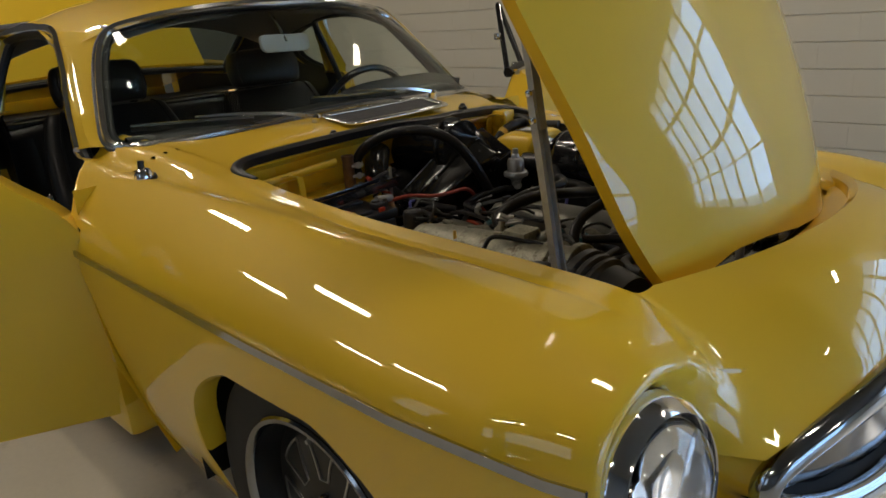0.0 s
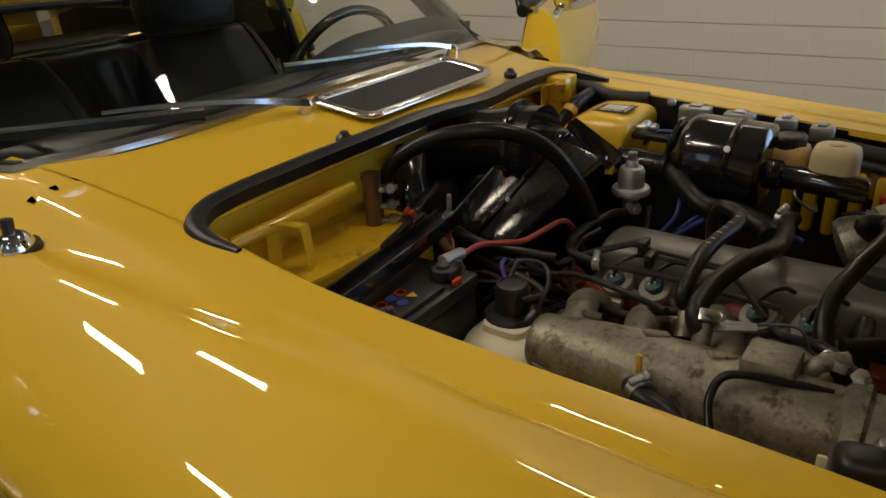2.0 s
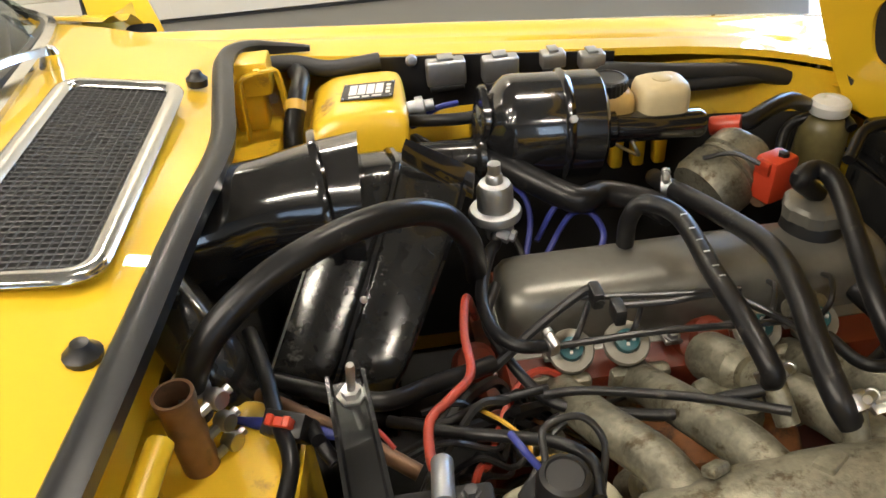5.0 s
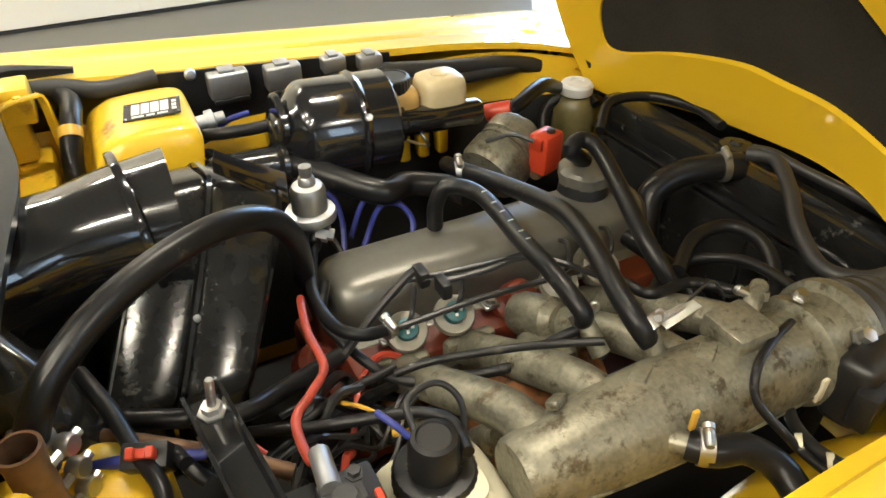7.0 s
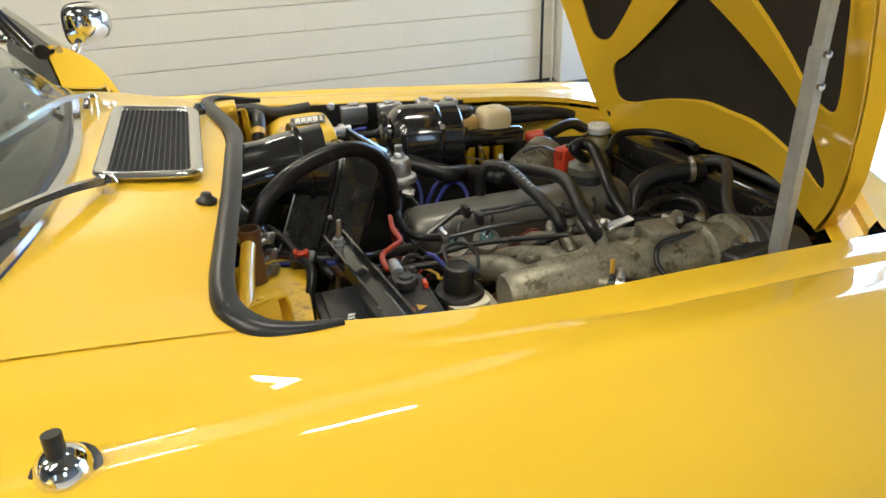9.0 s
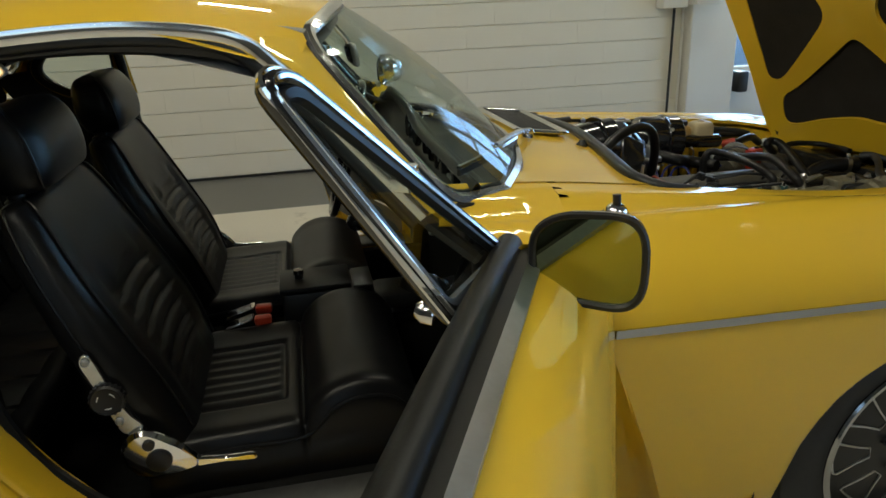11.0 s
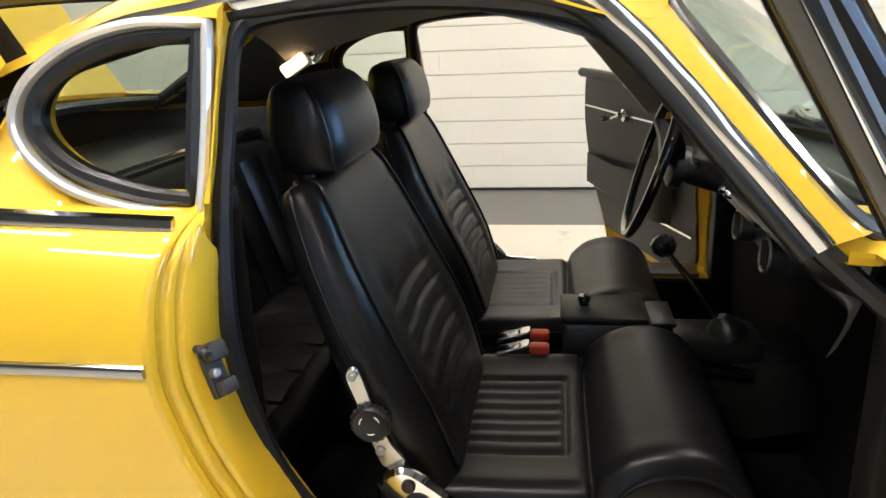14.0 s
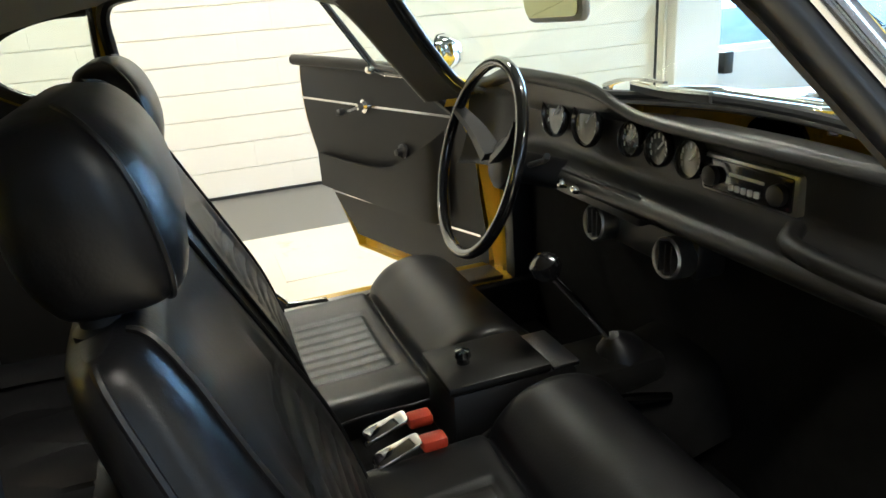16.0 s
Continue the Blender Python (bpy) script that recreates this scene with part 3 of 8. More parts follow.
grid(bm, loft)
# the nose is welded on
nose_rows = net(nose_net, len(strips[0]), 40)
grid(bm, [list(map(Vector, r)) for r in nose_rows])
bmesh.ops.remove_doubles(bm, verts=bm.verts[:], dist=0.0006)
ease(bm, 0.30)
wing = part("front_wing", bm, YELLOW, car, "glossy yellow front wing running into the nose")
rows = wing_rows(xs, arch, 50, True)
edge = [rows[i][0] for i in range(len(xs)) if -0.50 < xs[i] < 0.43]
strips, loft = wing_end(rows, xs)
bm = bmesh.new()
grid(bm, [far_side(r) for r in rows])
grid(bm, [far_side(r) for r in (lip, [(x, y + 0.008, z - 0.006) for x, y, z in lip], [(x, y + 0.045, z - 0.002) for x, y, z in lip])])
grid(bm, [far_side(r) for r in (edge, [(x, y + 0.004, z - 0.010) for x, y, z in edge], [(x, y - 0.012, z - 0.014) for x, y, z in edge])])
grid(bm, [[(x, -y, z - 0.016) for x, y, z in r] for r in wing_rows(xs2, lambda x: np.interp(x, [-0.95, -0.90, -0.88, -0.78, -0.70], [0.875, 0.868, 0.855, 0.79, 0.70]), 22)])
grid(bm, [far_side(r) for r in strips])
grid(bm, [far_side(r) for r in loft])
bmesh.ops.remove_doubles(bm, verts=bm.verts[:], dist=0.0006)
ease(bm, 0.40)
wing_left = part("front_wing", bm, YELLOW, car, "glossy yellow front wing with a crowned top")

# chrome strip along the wing
for side in (-1, 1):
    c = []
    for x in np.linspace(-0.685, 0.545, 30):
        sy = np.interp(x, [-0.95, -0.7, 0.0, 0.3, 0.5, 0.62, 0.68], [-0.79, -0.797, -0.800, -0.795, -0.775, -0.745, -0.71])
        c.append((x, -(sy - 0.003) + LEFT_SHIFT if side > 0 else sy - 0.003, np.interp(x, [-0.7, 0.6], [0.699, 0.672])))
    part("side_trim", sweep(bmesh.new(), c, [(-0.003, -0.0068), (0.002, -0.0060), (0.005, -0.003), (0.006, 0), (0.005, 0.003), (0.002, 0.0060), (-0.003, 0.0068)]), CHROME_TRIM, wing if side < 0 else wing_left, "thin chrome side strip")


bm = bmesh.new()
first = [v for v in net(nose_net, 14, 40)[0]]
grid(bm, [first, [(x - 0.012, y, z - 0.012) for x, y, z in first], [(x - 0.014, y, z - 0.06) for x, y, z in first]])
part("bonnet_channel", bm, YELLOW, car, "folded yellow edge of the nose")
# oval grille
oval = [(0.705 - 0.09 * abs(math.cos(a)) ** 2.5, 0.475 * math.cos(a) * (abs(math.cos(a)) ** -0.12 if abs(math.cos(a)) > 1e-3 else 1), 0.535 + 0.098 * math.sin(a)) for a in np.linspace(0, 2 * math.pi, 72, endpoint=False)]
g = part("grille", sweep(bmesh.new(), oval, ring(0.019, 12), closed=True), CHROME_TRIM, car, "oval chrome grille surround")
band = [[Vector((x, y, z)).lerp(Vector((0.60 + 0.06 * (x - 0.615) / 0.09, y * 0.90, 0.535 + (z - 0.535) * 0.72)), u) for x, y, z in oval] for u in (0.0, 0.35, 0.7, 1.0)]
bm = bmesh.new()
grid(bm, band[:2], close=True)
part("inner_surround", bm, CHROME_TRIM, g, "chrome band inside the grille opening")
# rear of the band and the sheet behind carry the opening's shade as near-black
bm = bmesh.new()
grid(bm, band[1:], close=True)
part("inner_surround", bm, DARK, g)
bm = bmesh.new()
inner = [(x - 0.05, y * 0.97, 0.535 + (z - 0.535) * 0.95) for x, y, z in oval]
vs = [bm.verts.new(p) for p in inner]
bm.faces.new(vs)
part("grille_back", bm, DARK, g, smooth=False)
for k in range(9):
    z = 0.46 + k * 0.0185
    h = math.sqrt(max(0, 1 - ((z - 0.535) / 0.095) ** 2)) ** 0.8 * 0.455
    pts_ = [(0.69 - 0.09 * abs(t) ** 2.5, t * h, z) for t in np.linspace(-1, 1, 21)]
    part("grille_slat", sweep(bmesh.new(), pts_, [(-0.003, -0.012), (0.003, -0.012), (0.003, 0.012), (-0.003, 0.012)]), BLACK_GLOSS, g)
# corners between the grille and the lamps
for side, far in ((-1, 0.0), (1, LEFT_SHIFT)):
    r0, r1 = [], []
    for f in np.linspace(0, 1, 15):
        a, b = radians(118 + 124 * f), radians(75 - 150 * f)
        c_ = abs(math.cos(a))
        r0.append(Vector((0.700 - 0.09 * c_**2.5, side * 0.478 * c_**0.88, 0.535 + 0.102 * math.sin(a))))
        r1.append(Vector((0.505 - 0.02 * math.sin(b), side * (0.632 - 0.106 * math.cos(b)) + far, 0.605 + 0.106 * math.sin(b))))
    bm = bmesh.new()
    grid(bm, [[p.lerp(q, u) - Vector((0.030 * math.sin(math.pi * u), 0, 0)) for p, q in zip(r0, r1)] for u in np.linspace(0, 1, 10)])
    part("nose_corner", bm, YELLOW, car)
# lower apron closing the front
bm = surf([[(0.655 - 0.05 * abs(t), t * 0.70, z0) if z0 > 0.3 else (0.60 - 0.05 * abs(t), t * 0.68, z0) for t in np.linspace(-1, 1, 9)] for z0 in (0.44, 0.36, 0.25, 0.20)], 6, 24)
part("front_apron", bm, YELLOW, car)
# headlamps in the rounded ends of the wings
for side, far in ((-1, 0.0), (1, LEFT_SHIFT)):
    at, ax = Vector((0.530, side * 0.632 + far, 0.605)), Vector((0.96, side * 0.10, 0.16))
    h = part("headlamp", lathed([(0.106, -0.07), (0.108, -0.02), (0.106, 0.016), (0.100, 0.036), (0.088, 0.046), (0.084, 0.040), (0.085, 0.014)], at, ax, 40, False), CHROME, car, "round headlamp in a chrome ring")
    part("lens", lathed([(0.085, 0.032), (0.074, 0.050), (0.052, 0.062), (0.027, 0.069), (0.0, 0.071)], at, ax, 36), LAMP_GLASS, h, "ribbed clear lens")
    part("reflector", lathed([(0.080, 0.024), (0.066, -0.006), (0.045, -0.022), (0.0, -0.03)], at, ax, 36, False), CHROME, h)
    part("front_panel", surf([[(0.50 + 0.02 * (1 - u), side * (0.46 + 0.28 * u) + far, z - 0.02 * u) for u in (0, 0.3, 0.6, 1)] for z in (0.60, 0.55, 0.45, 0.20)], 6, 8), YELLOW, car)

# ---- scuttle, windscreen, roof ----


def bay_rear(y):
    """Rear edge of the bonnet opening at y."""
    return -0.472 - 0.034 * (y / 0.45) ** 2 + 0.022 * (y / 0.5) ** 8


def screen_foot(y):
    """Foot of the windscreen: x and z at y."""
    a = abs(y)
    near = min(1.0, max(0.0, (0.25 - y) / 0.35))
    x = np.interp(a, [0, 0.2, 0.4, 0.55, 0.64], [-0.702, -0.709, -0.734, -0.780, -0.85]) + near * np.interp(a, [0, 0.2, 0.4, 0.55], [0.032, 0.032, 0.026, 0.004])
    z = np.interp(a, [0, 0.3, 0.5, 0.64], [0.885, 0.884, 0.876, 0.866]) - (0.03 * y if y > 0 else 0) + near * np.interp(a, [0.2, 0.55], [0.005, 0.0])
    return x, z


ctrl = []
for u in (0, 0.25, 0.5, 0.75, 1.0):
    r = []
    for t in np.linspace(-1, 1, 13):
        y = t * (0.505 + 0.045 * u) - (0.10 * t * (1 - u) if t > 0 else 0)
        if t < 0:
            xe = bay_rear(-0.505) + (-0.80 - bay_rear(-0.505)) * u
            y = t * (-wing_inner(xe)[0] + 0.003)
        x0, z0 = bay_rear(t * 0.505), 0.838 + 0.021 * (1 - t * t) - (0.012 * t if t > 0 else 0)
        x1, z1 = screen_foot(y)
        z = z0 + (z1 - z0) * u + 0.003 * math.sin(math.pi * u)
        x = x0 + (x1 - x0) * u
        if t < 0:
            z += (wing_inner(x)[1] + 0.0015 - z) * abs(t) ** 4
        r.append((x, y, z))
    ctrl.append(r)
bm = surf(ctrl, 12, 48)
first = net(ctrl, 12, 48)[0]
grid(bm, [first, [(x + 0.004, y, z - 0.012) for x, y, z in first], [(x - 0.03, y, z - 0.03) for x, y, z in first], [(x - 0.03, y, z - 0.10) for x, y, z in first]])
scuttle = part("scuttle", bm, YELLOW, car, "yellow scuttle panel under the windscreen")
# windscreen, its chrome frame and the rubber round it
foot = [Vector((screen_foot(y)[0], y, screen_foot(y)[1])) for y in np.linspace(-0.565, 0.565, 21)]
SCREEN_TOP = [(-1.088, -0.465, 1.140), (-1.055, -0.37, 1.163), (-1.022, -0.2, 1.180), (-1.012, 0, 1.184), (-1.022, 0.2, 1.178), (-1.055, 0.37, 1.158), (-1.088, 0.465, 1.136)]
top_edge = [Vector(p) for p in spline(SCREEN_TOP, 21)]
left_side = [Vector(p) for p in spline([(-0.848, 0.592, 0.866), (-0.892, 0.606, 0.884), (-0.932, 0.594, 0.924), (-0.985, 0.568, 0.988), (-1.032, 0.540, 1.048), (-1.068, 0.512, 1.095), (-1.088, 0.486, 1.126)], 15)]
right_side = [Vector((p.x, -p.y, p.z)) for p in left_side]
outline = foot + left_side + top_edge[::-1] + right_side[::-1]
c = spline([tuple(p) for p in outline[::2]] + [tuple(outline[0])], 120)[:-1]
bm = bmesh.new()
rows_ = []
for a, b in zip(foot, top_edge):
    rows_.append([a.lerp(b, f) + Vector((0.018, 0, 0.012)) * math.sin(math.pi * f) for f in np.linspace(0, 1, 10)])
grid(bm, rows_)
for sgn, first_row, sd in ((-1, rows_[0], right_side), (1, rows_[-1], left_side)):
    base = np.array([list(p) for p in first_row])
    line = np.stack([np.interp(np.linspace(0, 9, 15), np.arange(10), base[:, k]) for k in range(3)], 1)
    grid(bm, [[Vector(p) for p in line], sd])
ws = part("windscreen", bm, CAR_GLASS, car, "curved tinted windscreen")
ws.visible_shadow = False
part("windscreen_chrome", sweep(bmesh.new(), c, [(-0.010, -0.006), (0.0, -0.012), (0.008, -0.009), (0.010, 0.0), (0.008, 0.009), (0.0, 0.012), (-0.010, 0.006)], closed=True), SCREEN_TRIM, ws, "chrome frame round the windscreen")
mid = Vector((-0.92, 0, 1.05))
c2 = [Vector(p) + (Vector(p) - mid).normalized() * -0.018 for p in c]
part("screen_rubber", sweep(bmesh.new(), c2, ring(0.008, 8), closed=True), RUBBER_SEAL, ws)
c3 = [Vector(p) + (Vector(p) - mid).normalized() * 0.012 - Vector((0, 0, 0.003)) for p in c]
part("screen_rubber", sweep(bmesh.new(), c3, ring(0.0055, 8), closed=True), RUBBER_SEAL, ws)

# line of the drip rail, from the pillar's foot over the door and round the quarter window
RAIL = [(-0.944, -0.665, 0.872), (-1.000, -0.646, 0.938), (-1.045, -0.628, 0.990), (-1.090, -0.606, 1.044), (-1.145, -0.587, 1.102), (-1.21, -0.571, 1.145), (-1.354, -0.567, 1.162), (-1.51, -0.572, 1.156), (-1.65, -0.580, 1.138), (-1.76, -0.588, 1.120), (-1.86, -0.593, 1.078), (-1.91, -0.602, 1.022)]
rail = spline(RAIL, 80)
# roof skin
ctrl = []
for k, (x, zc, w) in enumerate([(-1.015, 1.188, 0.478), (-1.14, 1.226, 0.582), (-1.38, 1.254, 0.567), (-1.63, 1.246, 0.579), (-1.83, 1.214, 0.592), (-1.98, 1.168, 0.602)]):
    ze = np.interp(x, [-1.98, -1.86, -1.76, -1.51, -1.354, -1.14, -1.015], [1.045, 1.086, 1.124, 1.160, 1.167, 1.106, 1.136])
    bow = -0.07 if k == 0 else 0.0
    ctrl.append([(x + bow * abs(t) ** 3, t * w, ze + (zc - ze) * (1 - abs(t) ** 2.6)) for t in np.linspace(-1, 1, 11)])
roof = part("roof", surf(ctrl, 26, 40), YELLOW, car, "smooth yellow roof")
low = [[(x * 1.0, y * 0.97, z - 0.030) for x, y, z in r] for r in ctrl]
part("headliner", surf(low, 14, 20), HEADLINER, roof, "pale cloth headliner")
for side in (-1, 1):
    r = [(x, -side * y if side > 0 else y, z) for x, y, z in rail]
    part("drip_rail", sweep(bmesh.new(), r, [(-0.007, -0.010), (0.004, -0.010), (0.007, 0.0), (0.004, 0.010), (-0.007, 0.010)]), CHROME, roof, "bright metal drip rail")
    # windscreen pillar between the drip rail and the screen
    a = spline([p for p in RAIL[:6]], 14)
    b = np.array([list(p) for p in right_side])[np.linspace(1, 14, 14).round().astype(int)]
    bm = bmesh.new()
    midl = (a + b) / 2 + np.array([0.006, -0.012, 0.006])
    grid(bm, [[(x, y * (-side if side > 0 else 1), z) for x, y, z in q] for q in (a, midl, b)])
    inn = b + np.array([-0.02, 0.028, -0.01])
    a2 = a + np.array([-0.02, 0.03, -0.02])
    part("windscreen_pillar", bm, YELLOW, roof)
    bm = bmesh.new()
    grid(bm, [[(x, y * (-side if side > 0 else 1), z) for x, y, z in q] for q in (b, inn, a2, a)])
    part("pillar_lining", bm, VINYL, roof)

# rubber seal round the rear of the bonnet opening
seal_line = [(-0.395, -0.518, 0.829), (-0.44, -0.522, 0.833), (-0.475, -0.515, 0.838), (-0.497, -0.485, 0.844), (-0.502, -0.44, 0.848), (-0.494, -0.36, 0.853), (-0.478, -0.22, 0.860), (-0.466, -0.08, 0.863)]
seal_line += [(x + 0.008, -y - 0.10 * min(1, abs(y) / 0.4), z - 0.008) for x, y, z in seal_line[::-1]]
part("bonnet_seal", sweep(bmesh.new(), spline(seal_line, 110), [(-0.012, -0.009), (-0.002, -0.0125), (0.007, -0.011), (0.012, -0.005), (0.013, 0.003), (0.009, 0.010), (0.0, 0.0125), (-0.012, 0.009)], scale=list(np.interp(np.linspace(0, 1, 110), [0, 0.05, 0.14, 0.86, 0.95, 1], [0.35, 0.6, 1, 1, 0.6, 0.35]))), RUBBER_SEAL, car, "thick black rubber seal", angle=60)

# air intake grille in the scuttle
gr = [(-0.520, -0.160, 0.864), (-0.520, 0.182, 0.864), (-0.640, 0.196, 0.878), (-0.636, -0.166, 0.880)]
gr = rounded(gr, 0.024, 5)
lift = Vector((0.004, 0, 0.012))
gp = part("scuttle_grille", sweep(bmesh.new(), [p + lift for p in gr], [(0.0095 * math.cos(a), 0.0055 * math.sin(a)) for a in np.linspace(0, 2 * math.pi, 12, endpoint=False)], closed=True), SCREEN_TRIM, car, "chrome framed air intake grille")
bm = bmesh.new()
bm.faces.new([bm.verts.new(p + lift * 0.7) for p in gr])
part("grille_mesh", bm, MESH_GREY, gp, "fine dark wire mesh", smooth=False)
bm = bmesh.new()
for k in range(46):
    y = -0.195 + k * 0.0087
    a, b = Vector((-0.525, y * 0.87 + 0.011, 0.8755)), Vector((-0.632, y * 0.92 + 0.014, 0.8905))
    sweep(bm, [a, b], ring(0.0008, 4))
for k in range(15):
    f = (k + 0.5) / 15
    x, z, w = -0.525 - 0.107 * f, 0.8758 + 0.0150 * f, 0.168 + 0.010 * f
    sweep(bm, [(x, -w + 0.012, z), (x, w + 0.012, z)], ring(0.0008, 4))
part("wire_mesh", bm, GUNMETAL, gp)
# washer jets
for y in (-0.237, 0.245):
    part("washer_jet", lathed([(0.012, -0.006), (0.013, 0.003), (0.008, 0.007), (0.006, 0.012), (0.0, 0.013)], (-0.508, y * 0.96, 0.861), (0.1, 0, 1), 14), BLACK_PLASTIC, car)

# wipers lying along the foot of the screen
for hub, mid_w, tip, tail in (((-0.622, -0.192, 0.877), (-0.765, -0.440, 0.925), (-0.865, -0.556, 0.916), (-0.692, -0.325, 0.912)), ((-0.693, 0.302, 0.874), (-0.742, 0.050, 0.925), (-0.772, -0.095, 0.925), (-0.722, 0.175, 0.912))):
    arm = part("wiper", lathed([(0.013, -0.02), (0.014, 0.0), (0.011, 0.012), (0.012, 0.018), (0.008, 0.024), (0, 0.026)], hub, (0.2, 0, 1), 16), CHROME, car, "chrome wiper with a black blade")
    h, m_ = Vector(hub) + Vector((0, 0, 0.018)), Vector(mid_w)
    ends = [h, h.lerp(m_, 0.3) + Vector((0.004, 0, 0.008)), h.lerp(m_, 0.7) + Vector((0.002, 0, 0.006)), m_]
    part("arm", sweep(bmesh.new(), spline(ends, 18), [(-0.0065, -0.003), (0.0065, -0.003), (0.005, 0.004), (-0.005, 0.004)], scale=np.linspace(1.3, 0.6, 18)), SCREEN_TRIM, arm)
    bl = [Vector(tip), m_ + Vector((-0.006, -0.002, -0.010)), Vector(tail)]
    part("blade", sweep(bmesh.new(), [p - Vector((0, 0, 0.006)) for p in map(Vector, spline(bl, 16))], [(-0.003, -0.008), (0.003, -0.008), (0.003, 0.003), (-0.003, 0.003)]), RUBBER, arm)
    part("blade_spine", sweep(bmesh.new(), spline(bl, 16), [(-0.005, -0.002), (0.005, -0.002), (0.0035, 0.003), (-0.0035, 0.003)]), SCREEN_TRIM, arm)

# aerial foot on the wing
an = part("aerial", lathed([(0.020, -0.004), (0.021, 0.004), (0.017, 0.016), (0.010, 0.022), (0.0, 0.024)], (-0.622, -0.648, 0.834), (0, -0.25, 0.95), 18), CHROME, car, "chrome aerial foot on a black base")
part("aerial_base", lathed([(0.025, -0.006), (0.025, 0.002), (0.02, 0.004)], (-0.622, -0.648, 0.834), (0, -0.25, 0.95), 18), BLACK_PLASTIC, an)
part("aerial_tip", tube([(-0.622, -0.653, 0.848), (-0.622, -0.650, 0.872)], 0.007, 4, 10), BLACK_PLASTIC, an)

# ---- bonnet, open on its front hinges ----
OPEN = radians(62)
HX, HZ = 0.47, 0.722
hood_turn = Matrix.Translation((0.405, 0, 0.680)) @ Matrix.Rotation(OPEN, 4, "Y") @ Matrix.Translation((-HX, 0, -HZ))


def hood_edge(x):
    return float(np.interp(x, [-0.50, -0.47, -0.40, -0.20, 0.0, 0.2, 0.34, 0.41, 0.45], [0.40, 0.47, 0.495, 0.495, 0.478, 0.440, 0.412, 0.384, 0.358]))


def far_edge(x):
    """Half width of the bonnet on the side away from the walk."""
    return float(np.interp(x, [-0.50, -0.47, -0.40, 0.0, 0.25, 0.35, 0.41, 0.45], [0.37, 0.43, 0.452, 0.425, 0.388, 0.371, 0.352, 0.325]))


def hood_z(x, t):
    """Height of the closed bonnet at x, t of the way from its middle to its side."""
    side = float(np.interp(x, [-0.5, -0.3, 0.0, 0.2, 0.45, 0.55], [0.850, 0.830, 0.804, 0.788, 0.745, 0.735]))
    mid_ = float(np.interp(x, [-0.5, -0.2, 0.1, 0.3, 0.45, 0.55], [0.902, 0.892, 0.874, 0.852, 0.815, 0.800]))
    return side + (mid_ - side) * (1 - abs(t) ** 2.2)


def hood_rows(drop, inset, nx=40, ny=33, front=True):
    rows_ = []
    for x in np.linspace(-0.49, 0.45, nx):
        w = hood_edge(x) - inset
        r = []
        for t in np.linspace(-1, 1, ny):
            xx = x
            fwd = max(0.0, (x - 0.25) / 0.20)
            xx += fwd**2 * float(np.interp(t, [-1, -0.8, -0.6, -0.3, 0.0, 0.4, 0.85, 1], [0.004, 0.0, -0.012, -0.004, 0.012, 0.022, 0.030, 0.020]))
            shift = -0.036 + 0.030 * max(0.0, x / 0.45) ** 1.5
            y = t * (w - 0.030) + shift if t < 0 else shift + t * (far_edge(x) - inset - shift)
            r.append((xx, y, hood_z(xx, t) - drop))
        rows_.append(r)
    return rows_


bm = bmesh.new()
top_rows = hood_rows(0.0, 0.0)
low_rows = hood_rows(0.026, 0.012)
grid(bm, top_rows)
rim = lambda g: [r[0] for r in g] + g[-1][1:] + [r[-1] for r in g[::-1]][1:] + g[0][::-1][1:-1]
grid(bm, [rim(top_rows), rim(low_rows)], close=True)
moved(bm, hood_turn)
hood = part("bonnet", bm, YELLOW, car, "yellow bonnet propped wide open on its front hinges")
# pressed inner frame with openings for the pads
bm = bmesh.new()
g = np.array(hood_rows(0.030, 0.014, 180, 181))


def pad_hole(x, y):
    """True where the inner frame leaves the pad free: rounded triangles between an X of ribs."""
    a = abs(y)
    if a < 1.45 * (x - 0.125) or (a < 0.29 and x > 0.30):
        edge = float(np.interp(y, [-0.34, -0.22, -0.11, 0.05, 0.17, 0.25], [0.388, 0.378, 0.366, 0.368, 0.385, 0.402]))
        return -0.335 < y < 0.288 and x < edge
    if a < 1.45 * (-0.015 - x):
        return x > -0.42 and -0.41 < y < 0.34
    side = a > 0.088 + 1.05 * max(0.0, x - 0.075, 0.035 - x)
    return side and (y < 0.345 - 0.08 * max(0.0, x) if y > 0 else y > -0.420 + 0.25 * max(0.0, x)) and -0.36 < x < 0.262


vs = [[bm.verts.new(p) for p in r] for r in g]
for i in range(179):
    for j in range(180):
        if not pad_hole(*((g[i, j] + g[i + 1, j + 1]) / 2)[:2]):
            bm.faces.new((vs[i][j], vs[i][j + 1], vs[i + 1][j + 1], vs[i + 1][j]))
bmesh.ops.delete(bm, geom=[v for v in bm.verts if not v.link_faces], context="VERTS")
ring_of = {v: [e.other_vert(v) for e in v.link_edges if e.is_boundary] for v in bm.verts if any(e.is_boundary for e in v.link_edges)}
for _ in range(70):
    spots = {v: v.co * 0.5 + (n_[0].co + n_[1].co) * 0.25 for v, n_ in ring_of.items() if len(n_) == 2}
    for v, co in spots.items():
        v.co = co
ext = bmesh.ops.extrude_edge_only(bm, edges=[e for e in bm.edges if e.is_boundary])["geom"]
for v in ext:
    if isinstance(v, bmesh.types.BMVert):
        v.co.z += 0.016
moved(bm, hood_turn)
part("inner_frame", bm, YELLOW, hood, "pressed yellow inner frame with diagonal ribs")
part("pad", moved(surf(hood_rows(0.021, 0.03, 12, 13), 30, 30), hood_turn), PAD, hood, "dark sound-deadening felt")
